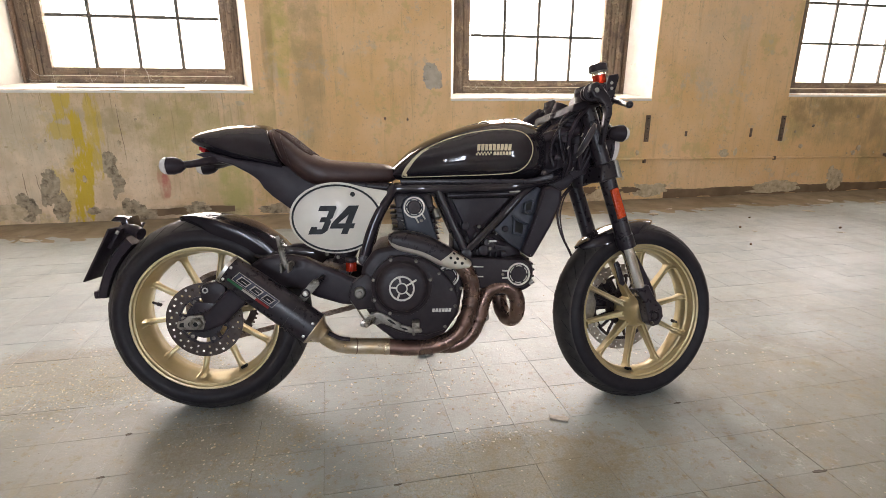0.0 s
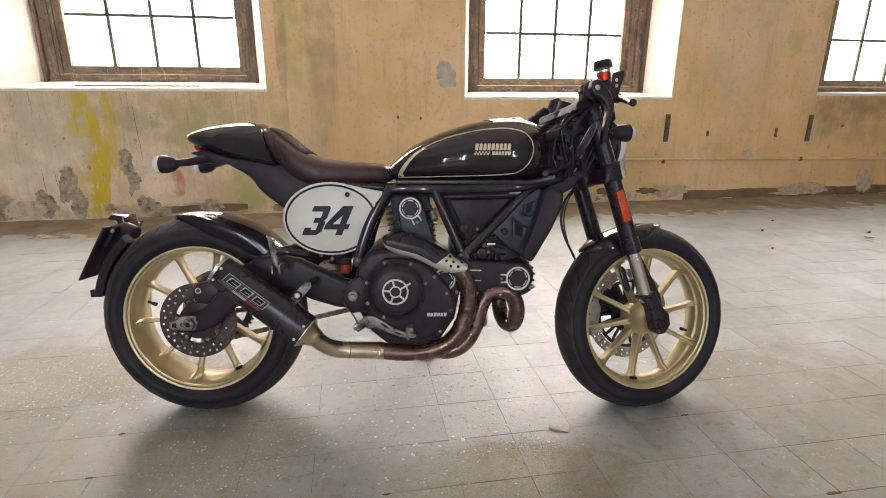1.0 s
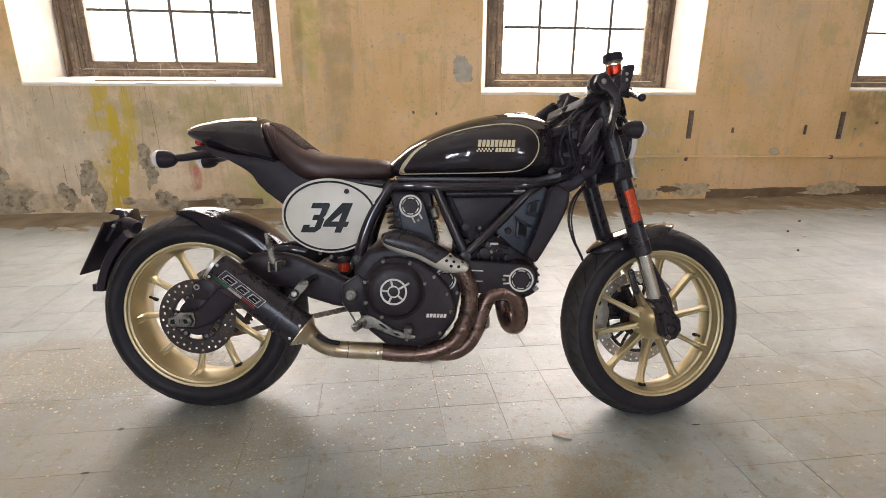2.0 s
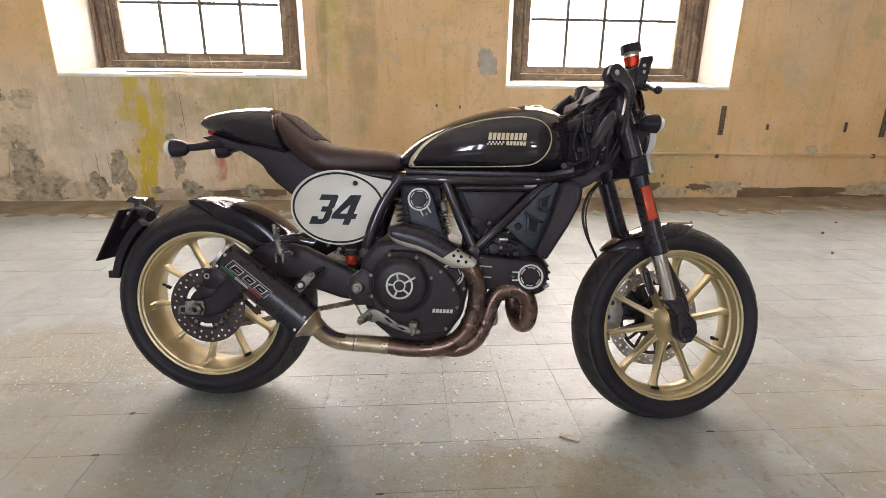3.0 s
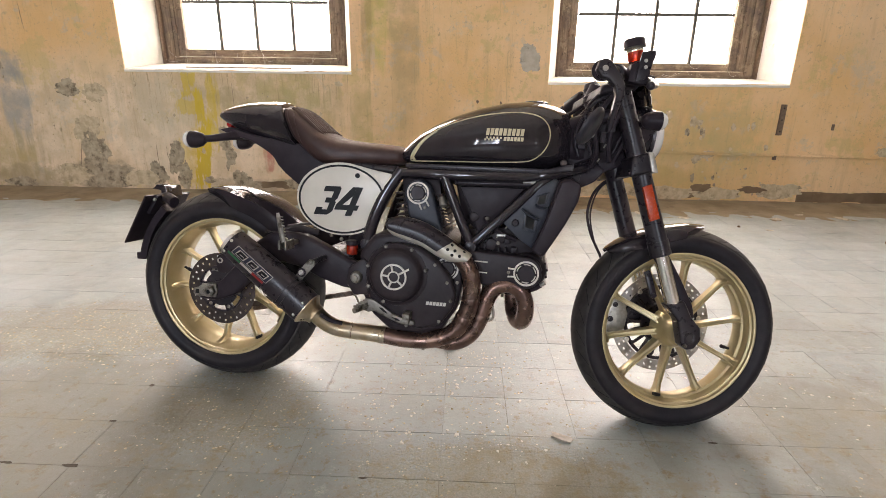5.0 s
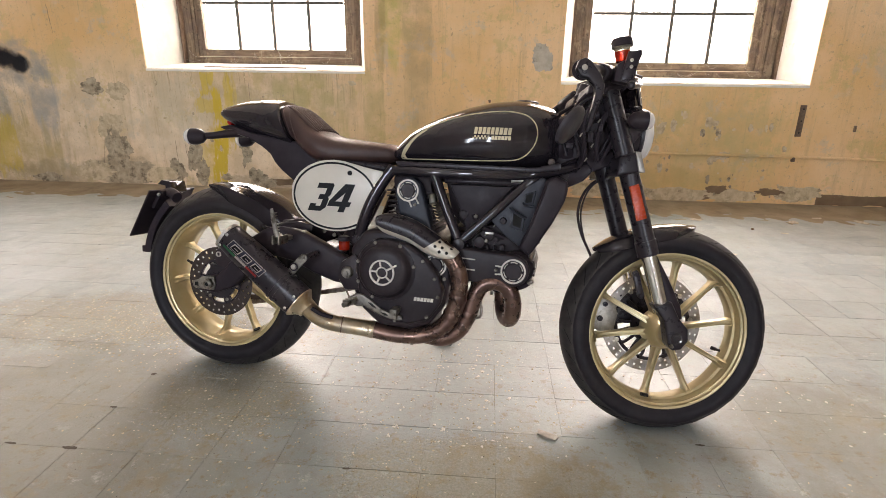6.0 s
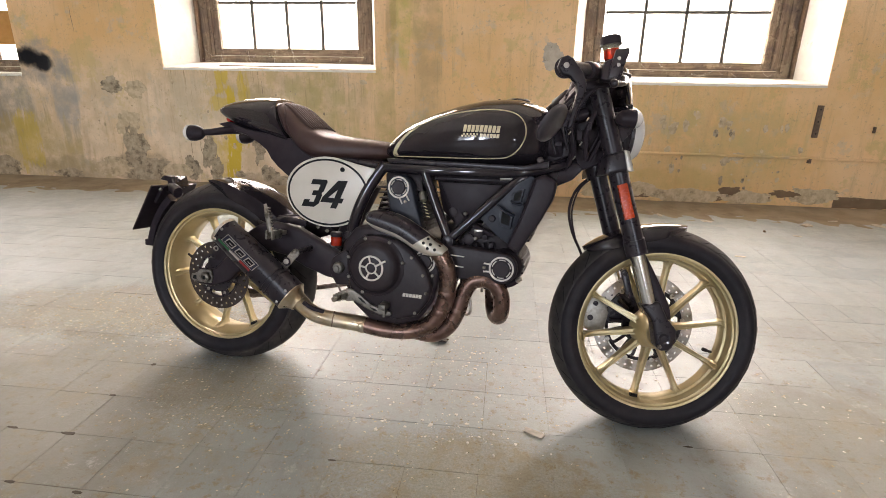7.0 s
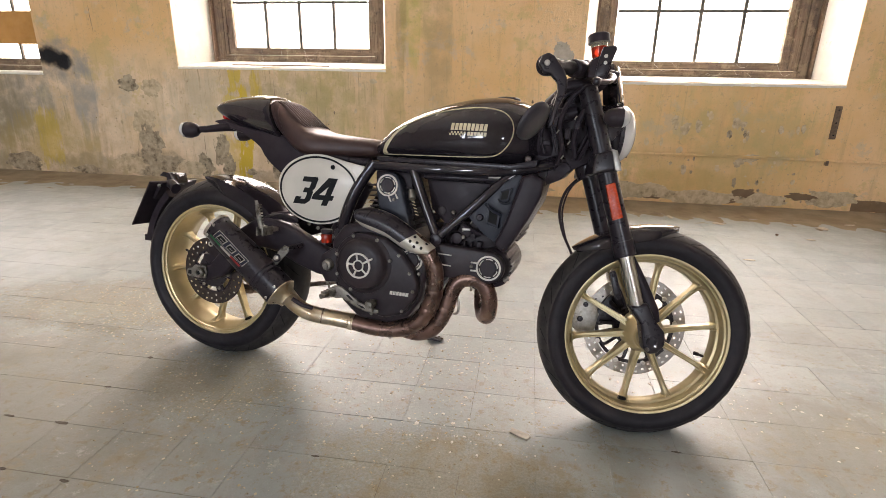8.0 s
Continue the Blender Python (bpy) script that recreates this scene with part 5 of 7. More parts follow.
for k in range(5):
    a = radians(-38 + 22 * k)
    bp("head_rib", rod((0.996 + 0.053 * math.cos(a), -0.100, 0.452 + 0.053 * math.sin(a)), (0.996 + 0.053 * math.cos(a), 0.085, 0.452 + 0.053 * math.sin(a)), 0.004, 8), engine_black, engine)
for x, z in ((0.845, 0.545), (0.870, 0.520), (0.905, 0.560), (0.930, 0.535), (0.950, 0.512)):
    bp("injector_clip", box(x - 0.008, x + 0.008, -0.104, -0.086, z - 0.009, z + 0.007, 0.003), black_plastic, engine)
for (xa, za), (xb, zb) in (((0.884, 0.578), (0.908, 0.600)), ((0.923, 0.572), (0.930, 0.582)), ((0.862, 0.560), (0.864, 0.572)), ((0.900, 0.545), (0.904, 0.552))):
    bp("bare_clip", rod((xa, -0.112, za), (xb, -0.112, zb), 0.0022, 8), aluminium, engine)
bp("fuel_hose", tube([(0.86, -0.095, 0.60), (0.885, -0.108, 0.575), (0.92, -0.108, 0.555), (0.955, -0.10, 0.540)], 0.007, 10, 4), black_plastic, engine)

# cooler shroud in front of the airbox
shroud = prism([(1.062, 0.716), (1.090, 0.728), (1.124, 0.712), (1.123, 0.684), (1.119, 0.662), (1.090, 0.598), (1.036, 0.503), (1.024, 0.503), (0.999, 0.520), (1.030, 0.598)], -0.143, -0.072, 0.011, None, 3)
shr = bp("cooler_shroud", shroud, black_plastic, None, "matt black plastic cooler shroud with open pockets", 40)
bp("shroud_recess", prism([(1.052, 0.722), (1.072, 0.712), (1.034, 0.600), (1.004, 0.520), (0.964, 0.546), (0.908, 0.597), (0.962, 0.650), (1.008, 0.692)], -0.119, -0.095, 0.004), sky_tinted_plastic, shr, "dark inner face of the shroud, blue sky reflection in its colour")
for (xa, za), (xb, zb), (xc, zc), (xd, zd) in (((1.008, 0.672), (1.038, 0.684), (1.032, 0.646), (1.005, 0.641)), ((0.974, 0.628), (1.012, 0.612), (1.008, 0.567), (0.973, 0.577))):
    bp("pocket", prism([(xa, za), (xb, zb), (xc, zc), (xd, zd)], -0.137, -0.117, 0.003), sky_tinted_plastic, shr)
    mx, mz = (xa + xb + xc + xd) / 4, (za + zb + zc + zd) / 4
    inset = [(mx + (x - mx) * 0.66, mz + (z - mz) * 0.70 + 0.002) for x, z in ((xa, za), (xb, zb), (xc, zc), (xd, zd))]
    # proud dark face in place of the pocket's shaded hollow
    bp("pocket_hollow", prism(inset, -0.1378, -0.1355), dark_hole, shr)
bp("shroud_lip", tube([(0.968, -0.137, 0.634), (0.985, -0.148, 0.622), (1.004, -0.150, 0.612), (1.016, -0.142, 0.608)], 0.0036, 8, 4), sky_tinted_plastic, shr)
bp("shroud_lip", tube([(1.004, -0.137, 0.648), (1.014, -0.145, 0.642), (1.026, -0.146, 0.640), (1.036, -0.140, 0.642)], 0.0032, 8, 4), sky_tinted_plastic, shr)
bp("shroud_knob", lathe([(0, -0.128), (0.008, -0.128), (0.010, -0.125), (0.010, -0.115), (0, -0.115)], (0.951, 0, 0.593), 20), black_plastic, shr)
bp("shroud_crease", tube([(1.070, -0.1425, 0.712), (1.048, -0.1435, 0.640), (1.012, -0.1435, 0.540)], 0.0022, 8, 4), black_plastic, shr)
bp("cooler_core", prism([(1.095, 0.735), (1.125, 0.735), (1.108, 0.64), (1.045, 0.52), (1.025, 0.53), (1.085, 0.65)], -0.068, 0.12, 0.004), engine_black, shr)
for k in range(10):
    q = k / 9
    x, z = 1.030 + 0.060 * q, 0.530 + 0.17 * q
    bp("cooler_fin", box(x + 0.012, x + 0.027, -0.066, 0.12, z - 0.004, z + 0.002, 0.001), engine_black, shr)
bp("cooler_shroud", prism([(1.035, 0.748), (1.115, 0.752), (1.132, 0.742), (1.108, 0.704), (1.101, 0.646), (1.040, 0.508), (1.003, 0.508), (0.940, 0.560), (1.0, 0.70)], 0.125, 0.142, 0.006), black_plastic)

# -- exhaust --
header1 = [(0.600, -0.120, 0.560), (0.650, -0.150, 0.560), (0.72, -0.168, 0.535), (0.785, -0.170, 0.508), (0.822, -0.168, 0.472), (0.839, -0.162, 0.425), (0.838, -0.156, 0.365), (0.821, -0.152, 0.307), (0.786, -0.150, 0.260),
           (0.727, -0.149, 0.233), (0.65, -0.150, 0.2265), (0.58, -0.152, 0.234)]
exhaust = bp("exhaust_header", tube(header1, 0.0255, 20, 5), exhaust_brown, None, "heat-browned steel exhaust header pipe", 60)
header2 = [(0.72, -0.112, 0.222), (0.79, -0.120, 0.222), (0.838, -0.124, 0.252), (0.866, -0.124, 0.305), (0.880, -0.124, 0.358), (0.902, -0.122, 0.399), (0.942, -0.119, 0.412), (0.977, -0.116, 0.396), (0.994, -0.112, 0.357),
           (0.994, -0.102, 0.317), (0.984, -0.082, 0.293), (0.968, -0.052, 0.292), (0.955, -0.02, 0.325), (0.95, 0.0, 0.40)]
hook = bp("exhaust_header", tube(header2, 0.0250, 20, 5), exhaust_brown, None, "heat-browned hooked front exhaust pipe", 60)
bp("pipe_flange", prism([(0.915, 0.372), (0.930, 0.384), (0.972, 0.382), (0.985, 0.368), (0.970, 0.362), (0.930, 0.362)], -0.045, 0.040, 0.004), engine_black, hook, "black flange under the front cylinder")
for x in (0.922, 0.978):
    bp("flange_stud", rod((x, -0.04, 0.352), (x, -0.04, 0.385), 0.005, 8), steel, hook)
for at, rr in ((7, 0.0270), (6, 0.0266)):
    p, q = Vector(header1[at]), Vector(header1[at - 1])
    d = (q - p).normalized()
    bp("pipe_clamp", rod(p - d * 0.012, p + d * 0.012, rr, 20), exhaust_brown, exhaust)
p = Vector((0.862, -0.124, 0.297))
bp("pipe_clamp", rod(p, p + Vector((0.008, 0, 0.022)), 0.0266, 20), exhaust_brown, exhaust)
bp("link_pipe", tube([(0.585, -0.153, 0.2335), (0.53, -0.158, 0.238), (0.475, -0.170, 0.244), (0.435, -0.186, 0.256), (0.405, -0.202, 0.280), (0.386, -0.216, 0.308), (0.374, -0.224, 0.322)], [0.0252, 0.0250, 0.0245, 0.0242, 0.0245, 0.0258, 0.0285], 24, 5), exhaust_steel, None, "straw-coloured stainless link pipe", 60)
bp("weld_band", rod((0.585, -0.153, 0.2335), (0.566, -0.155, 0.2352), 0.0266, 24), exhaust_steel)
bp("weld_band", rod((0.485, -0.1675, 0.2428), (0.480, -0.169, 0.2434), 0.0254, 24), exhaust_brown, None, "rusty weld ring on the link pipe")
bp("exhaust_spring", tube([(0.412, -0.232, 0.306), (0.438, -0.222, 0.288), (0.468, -0.206, 0.276)], 0.0062, 10, 3), black_plastic, None, "black sleeved exhaust spring")
# silencer
S0, S1 = Vector((0.130, -0.222, 0.503)), Vector((0.371, -0.226, 0.317))
sd = (S1 - S0).normalized()
su = Vector((0, 1, 0))
su = (su - sd * su.dot(sd)).normalized()
sw = sd.cross(su)


def can_loop(t, r, n=2.5, seg=36, squash=0.92):
    c0 = S0.lerp(S1, t)
    out = []
    for a in np.linspace(0, 2 * math.pi, seg, endpoint=False):
        ca, sa = math.cos(a), math.sin(a)
        out.append(c0 + su * (r * squash * math.copysign(abs(ca) ** (2 / n), ca)) + sw * (r * math.copysign(abs(sa) ** (2 / n), sa)))
    return out


can = bp("silencer", loft([can_loop(t, r) for t, r in ((0.02, 0.0395), (0.03, 0.0415), (0.20, 0.0445), (0.55, 0.0475), (0.90, 0.0485), (0.985, 0.0482), (0.99, 0.0460))]), black_satin, None, "matt black oval silencer with steel end caps", 40)
bp("end_cap", loft([can_loop(t, r) for t, r in ((0.0, 0.0415), (0.0, 0.0435), (0.03, 0.0435), (0.03, 0.0405))], caps=False, closed=True), steel, can, "bare steel rim of the silencer outlet")
bp("outlet", loft([can_loop(t, r) for t, r in ((0.022, 0.030), (0.0185, 0.030), (0.0185, 0.002))]), dark_hole, can)
bp("end_cap", loft([can_loop(t, r) for t, r in ((0.984, 0.0494), (0.994, 0.0494), (1.000, 0.0475), (1.045, 0.0340), (1.075, 0.0278), (1.10, 0.0265), (1.10, 0.022), (0.984, 0.030))], caps=False, closed=True), exhaust_steel, can, "bare steel inlet flange of the silencer")
for t0 in (0.715, 0.765):
    bp("strap", loft([can_loop(t, r) for t, r in ((t0, 0.0470), (t0, 0.0508), (t0 + 0.022, 0.0510), (t0 + 0.022, 0.0470))], caps=False, closed=True), black_satin, can, "black band clamp")


def on_can(t, v, off=0.0):
    """A point on the silencer's outer side: share along it, metres across it."""
    r = np.interp(t, (0.03, 0.2, 0.55, 0.9), (0.0415, 0.0445, 0.0475, 0.0485))
    q = max(0.0, 1 - (abs(v) / r) ** 2.5) ** (1 / 2.5)
    return S0.lerp(S1, t) - su * (r * 0.92 * q + off) + sw * v


up_sign = 1 if sw.z > 0 else -1


def can_patch(t0, t1, v0, v1, mat, name, off=0.0008, skew=0.0):
    bm = bmesh.new()
    n = 8
    g = [[bm.verts.new(on_can(t0 + (t1 - t0) * i / n + skew * j / 2, up_sign * (v0 + (v1 - v0) * j / 2), off)) for j in range(3)] for i in range(n + 1)]
    for i in range(n):
        for j in range(2):
            bm.faces.new((g[i][j], g[i + 1][j], g[i + 1][j + 1], g[i][j + 1]))
    bmesh.ops.solidify(bm, geom=bm.faces[:], thickness=0.0006)
    return bp(name, bm, mat, can)


can_patch(0.085, 0.245, -0.0150, -0.0075, green_mark, "stripe")
can_patch(0.246, 0.395, -0.0150, -0.0075, white_mark, "stripe")
can_patch(0.396, 0.54, -0.0150, -0.0075, red_mark, "stripe")
can_patch(0.115, 0.565, -0.0055, 0.0235, white_mark, "badge_plate", 0.0006, 0.02)
can_patch(0.121, 0.559, -0.0042, 0.0222, badge_blue, "badge_plate", 0.0012, 0.02)
for k, (t0, t1) in enumerate(((0.155, 0.265), (0.30, 0.40), (0.43, 0.53))):
    can_patch(t0, t1, -0.0005, 0.0185, white_mark, "badge_loop", 0.0018, 0.02)
    can_patch(t0 + 0.011, t1 - 0.011, 0.0015, 0.0165, black_mark, "badge_loop", 0.0024, 0.02)
    can_patch(t0 + 0.045, t1 - 0.011, 0.0075, 0.0095, white_mark, "badge_bar", 0.0030, 0.0)
for t, v in ((0.05, 0.02), (0.05, -0.02), (0.95, 0.024), (0.95, -0.022)):
    p = on_can(t, v)
    bp("rivet", rod(p + su * 0.002, p - su * 0.0028, 0.0045, 10), steel, can)
bp("silencer_hanger", prism([(0.319, 0.402), (0.336, 0.388), (0.362, 0.418), (0.387, 0.446), (0.386, 0.458), (0.372, 0.463), (0.360, 0.453)], -0.214, -0.209, 0.0012), dark_alloy, None, "grey steel silencer hanger with two bolts")
bp("hanger_arm", tube([(0.374, -0.208, 0.452), (0.386, -0.17, 0.456), (0.388, -0.12, 0.456)], 0.008, 10, 3), black_satin)
bp("hanger_washer", rod((0.347, -0.2142, 0.422), (0.347, -0.2175, 0.422), 0.0135, 20), black_plastic)
bolt(0.347, -0.2175, 0.422, 0.0085, None, steel, "bolt", 0.006)
bolt(0.375, -0.214, 0.453, 0.007, None, dark_alloy, "bolt", 0.006)

# heat shield: pale shell with a dark insert and a row of holes
SHIELD_TOP = [(0.588, 0.588), (0.612, 0.596), (0.640, 0.598), (0.702, 0.583), (0.766, 0.549), (0.812, 0.519), (0.838, 0.500)]
SHIELD_LOW = [(0.588, 0.568), (0.600, 0.550), (0.622, 0.536), (0.690, 0.515), (0.740, 0.489), (0.782, 0.477), (0.824, 0.482)]
shield_t = smooth_path([(x, 0, z) for x, z in SHIELD_TOP], 6)
shield_l = smooth_path([(x, 0, z) for x, z in SHIELD_LOW], 6)


def on_shield(s, v, off=0.0):
    """A point on the shield: share along it, share across it from the top edge."""
    k = min(s * (len(shield_t) - 1), len(shield_t) - 1.0001)
    i = int(k)
    p = shield_t[i].lerp(shield_t[i + 1], k - i).lerp(shield_l[i].lerp(shield_l[i + 1], k - i), v)
    bulge = 0.040 * max(0.0, 1 - abs(2 * v - 1) ** 2.6) ** 0.5 * min(1.0, 0.45 + 4.5 * s)
    return Vector((p.x, -0.166 - bulge - off, p.z))


def shield_sheet(s0, s1, v0, v1, off, thick, slant=0.0, ns=36, nv=14):
    bm = bmesh.new()
    rows = []
    for i in range(ns + 1):
        row = []
        for j in range(nv + 1):
            v = v0 + (v1 - v0) * j / nv
            row.append(bm.verts.new(on_shield(s0 + (s1 - slant * j / nv - s0) * i / ns, v, off)))
        rows.append(row)
    for i in range(ns):
        for j in range(nv):
            bm.faces.new((rows[i][j], rows[i + 1][j], rows[i + 1][j + 1], rows[i][j + 1]))
    bmesh.ops.recalc_face_normals(bm, faces=bm.faces)
    bmesh.ops.solidify(bm, geom=bm.faces[:], thickness=thick)
    return bm


shield = bp("heat_shield", shield_sheet(0.0, 1.0, 0.0, 1.0, 0.0, 0.0025), cream_metal, None, "cream-silver heat shield with dark insert and drilled tip", 60)
bp("shield_insert", shield_sheet(0.01, 0.725, 0.0, 0.70, 0.0035, 0.003, 0.075), black_satin, shield, "dark brown-black insert of the heat shield", 60)
for hx_, hz_ in ((0.783, 0.530), (0.806, 0.524), (0.772, 0.518), (0.795, 0.514), (0.818, 0.510), (0.786, 0.503), (0.807, 0.501)):
    s, v = min(((a / 80, b / 40) for a in range(40, 81) for b in range(41)), key=lambda q: (on_shield(*q).x - hx_) ** 2 + (on_shield(*q).z - hz_) ** 2)
    p = on_shield(s, v)
    nrm = (on_shield(min(1, s + 0.02), v) - on_shield(s - 0.02, v)).cross(on_shield(s, min(1, v + 0.03)) - on_shield(s, v - 0.03)).normalized()
    nrm = nrm if nrm.y < 0 else -nrm
    bp("shield_hole", rod(p - nrm * 0.002, p + nrm * 0.0007, 0.0046, 14), dark_hole, shield)
p = on_shield(0.52, 0.30, 0.0035)
bolt(p.x, p.y, p.z, 0.0045, shield, black_plastic, "bolt", 0.003)

# -- swing arm, chain, foot controls --
for sgn in (-1, 1):
    arm = prism([(0.528, 0.432), (0.470, 0.452), (0.400, 0.486), (0.335, 0.516), (0.262, 0.528), (0.205, 0.518), (0.150, 0.482), (0.090, 0.412), (0.030, 0.350), (-0.035, 0.336), (-0.050, 0.326), (-0.050, 0.300), (-0.035, 0.291),
                 (0.020, 0.288), (0.084, 0.312), (0.142, 0.370), (0.190, 0.414), (0.240, 0.432), (0.305, 0.420), (0.370, 0.390), (0.440, 0.368), (0.528, 0.358)], min(sgn * 0.100, sgn * 0.142), max(sgn * 0.100, sgn * 0.142), 0.013, None, 3)
    bp("swing_arm", arm, black_plastic, None, "curved satin black swing arm", 50)
    side = lambda a, b: (min(sgn * a, sgn * b), max(sgn * a, sgn * b))
    ad = bp("chain_adjuster", prism([(-0.053, 0.311), (-0.051, 0.327), (-0.030, 0.334), (-0.018, 0.345), (0.026, 0.347), (0.031, 0.325), (0.024, 0.302), (-0.042, 0.303)], *side(0.143, 0.150), 0.002), dark_alloy, None, "dull grey chain adjuster plate with two openings")
    bp("adjuster_slot", prism([(-0.045, 0.312), (-0.043, 0.324), (-0.031, 0.326), (-0.031, 0.311)], *side(0.1495, 0.1507)), dark_hole, ad)
    bp("adjuster_slot", lathe([(0, sgn * 0.1507), (0.0065, sgn * 0.1507), (0.0065, sgn * 0.1495), (0, sgn * 0.1495)], (-0.013, 0, 0.320), 16), dark_hole, ad)
    bp("axle_nut", lathe([(0.0085, sgn * 0.1635), (0.012, sgn * 0.1635), (0.0185, sgn * 0.161), (0.020, sgn * 0.158), (0.020, sgn * 0.150), (0.0085, sgn * 0.150)], (0.007, 0, 0.322), 6), dark_alloy, ad, "dull hexagonal rear axle nut", 20)
    bp("axle_end", lathe([(0, sgn * 0.158), (0.009, sgn * 0.158), (0.009, sgn * 0.150), (0, sgn * 0.150)], (0.007, 0, 0.322), 16), dark_hole, ad)
bp("swing_arm_bridge", box(0.36, 0.46, -0.12, 0.12, 0.43, 0.475, 0.015), black_satin)
bp("pivot_plate", prism([(0.475, 0.44), (0.52, 0.47), (0.56, 0.43), (0.545, 0.36), (0.49, 0.355), (0.465, 0.395)], -0.172, -0.13, 0.008), engine_black)
bp("pivot_bolt", lathe([(0, -0.192), (0.007, -0.192), (0.008, -0.187), (0.014, -0.186), (0.0165, -0.182), (0.0185, -0.176), (0.019, -0.168), (0, -0.168)], (0.500, 0, 0.411), 24), dark_alloy)
bp("axle", rod((0.004, -0.13, 0.316), (0.004, 0.13, 0.316), 0.010, 12), steel)
cal = prism([(0.016, 0.378), (0.060, 0.372), (0.090, 0.395), (0.088, 0.430), (0.058, 0.446), (0.020, 0.436), (0.010, 0.416)], -0.124, -0.072, 0.009)
calip = bp("rear_caliper", cal, engine_black, None, "black rear brake caliper")
bp("caliper_ring", lathe([(0.0055, -0.1275), (0.009, -0.1275), (0.009, -0.122), (0.0055, -0.122)], (0.029, 0, 0.418), 20), aluminium, calip)
bp("caliper_bracket", prism([(-0.02, 0.33), (0.05, 0.335), (0.07, 0.375), (-0.01, 0.38)], -0.115, -0.10, 0.003), black_satin)
# chain and sprocket on the far side
ch = bmesh.new()
loop = [(0.004 + 0.118 * math.cos(a), 0.316 + 0.118 * math.sin(a)) for a in np.linspace(radians(95), radians(275), 20)]
loop += [(x, 0.193 + 0.235 * x) for x in np.linspace(0.02, 0.50, 30)]
loop += [(0.52 + 0.042 * math.cos(a), 0.352 + 0.042 * math.sin(a)) for a in np.linspace(radians(-80), radians(90), 6)]
loop += [(x, 0.434 - 0.08 * x) for x in np.linspace(0.50, 0.0, 30)]
cum = [0]
for i in range(1, len(loop)):
    cum.append(cum[-1] + math.dist(loop[i], loop[i - 1]))
nl = int(cum[-1] / 0.0159)
lx = np.interp(np.linspace(0, cum[-1], nl), cum, [p[0] for p in loop])
lz = np.interp(np.linspace(0, cum[-1], nl), cum, [p[1] for p in loop])
for i in range(nl - 1):
    w = 0.0085 if i % 2 else 0.0055
    for sgn in (-1, 1):
        prism(capsule((lx[i], lz[i]), (lx[i + 1], lz[i + 1]), 0.0072, 0.0072, 5), 0.098 + sgn * w, 0.098 + sgn * w + 0.0018, 0, ch)
    rod((lx[i], 0.088, lz[i]), (lx[i], 0.108, lz[i]), 0.004, 8, ch)
bp("chain", ch, chain_steel, None, "oily steel drive chain")
sprk = lathe([(0.092, 0.0955), (0.114, 0.0955), (0.114, 0.1005), (0.092, 0.1005)], (0.004, 0, 0.316), 72)
for k in range(45):
    a = 2 * math.pi * k / 45
    u, s = Vector((math.cos(a), 0, math.sin(a))), Vector((-math.sin(a), 0, math.cos(a)))
    c0 = Vector((0.004, 0.098, 0.316))
    loft([[c0 + u * r + s * w * q + Vector((0, h * 0.002, 0)) for q, h in ((-1, -1), (1, -1), (1, 1), (-1, 1))] for r, w in ((0.112, 0.0055), (0.121, 0.0022))], sprk)
spr = bp("sprocket", sprk, disc_steel, None, "steel rear sprocket")
for k in range(5):
    a = radians(72 * k + 30)
    bp("sprocket_arm", rod((0.004 + 0.03 * math.cos(a), 0.098, 0.316 + 0.03 * math.sin(a)), (0.004 + 0.095 * math.cos(a), 0.098, 0.316 + 0.095 * math.sin(a)), 0.008, 8), disc_steel, spr)

ped = bp("brake_pedal", prism([(0.527, 0.340), (0.536, 0.352), (0.550, 0.359), (0.567, 0.355), (0.586, 0.344), (0.604, 0.331), (0.626, 0.317), (0.655, 0.308), (0.684, 0.303), (0.686, 0.294), (0.676, 0.290), (0.648, 0.292), (0.619, 0.301), (0.590, 0.313), (0.566, 0.324), (0.548, 0.319), (0.533, 0.324)], -0.210, -0.198, 0.003), dark_alloy, None, "dull grey aluminium rear brake pedal with slots")
bp("pedal_slot", prism([(0.580, 0.336), (0.594, 0.324), (0.607, 0.319), (0.603, 0.325), (0.590, 0.336)], -0.2108, -0.204), dark_hole, ped)
bp("pedal_slot", prism([(0.617, 0.311), (0.634, 0.302), (0.645, 0.301), (0.636, 0.308)], -0.2108, -0.205), dark_hole, ped)
bp("pedal_tip", box(0.655, 0.677, -0.238, -0.196, 0.312, 0.331, 0.004), dark_alloy, ped)
bp("pedal_tip", box(0.660, 0.672, -0.222, -0.204, 0.296, 0.314, 0.003), dark_alloy, ped)
bp("pedal_rod", tube([(0.470, -0.16, 0.385), (0.497, -0.168, 0.350), (0.520, -0.178, 0.312)], 0.003, 8, 2), dark_alloy)
bp("rod_end", rod((0.508, -0.175, 0.318), (0.508, -0.190, 0.318), 0.010, 12), steel)
peg = tube([(0.548, -0.175, 0.345), (0.535, -0.225, 0.338), (0.522, -0.255, 0.333)], [0.009, 0.0095, 0.008], 10, 3)
peg_ob = bp("foot_peg", peg, dark_alloy, None, "serrated grey foot peg")
for k in range(6):
    q = 0.2 + 0.13 * k
    c0 = Vector((0.548, -0.175, 0.345)).lerp(Vector((0.522, -0.255, 0.333)), q)
    bp("peg_tooth", box(c0.x - 0.010, c0.x + 0.010, c0.y - 0.0025, c0.y + 0.0025, c0.z + 0.005, c0.z + 0.0115, 0.001), dark_alloy, peg_ob)
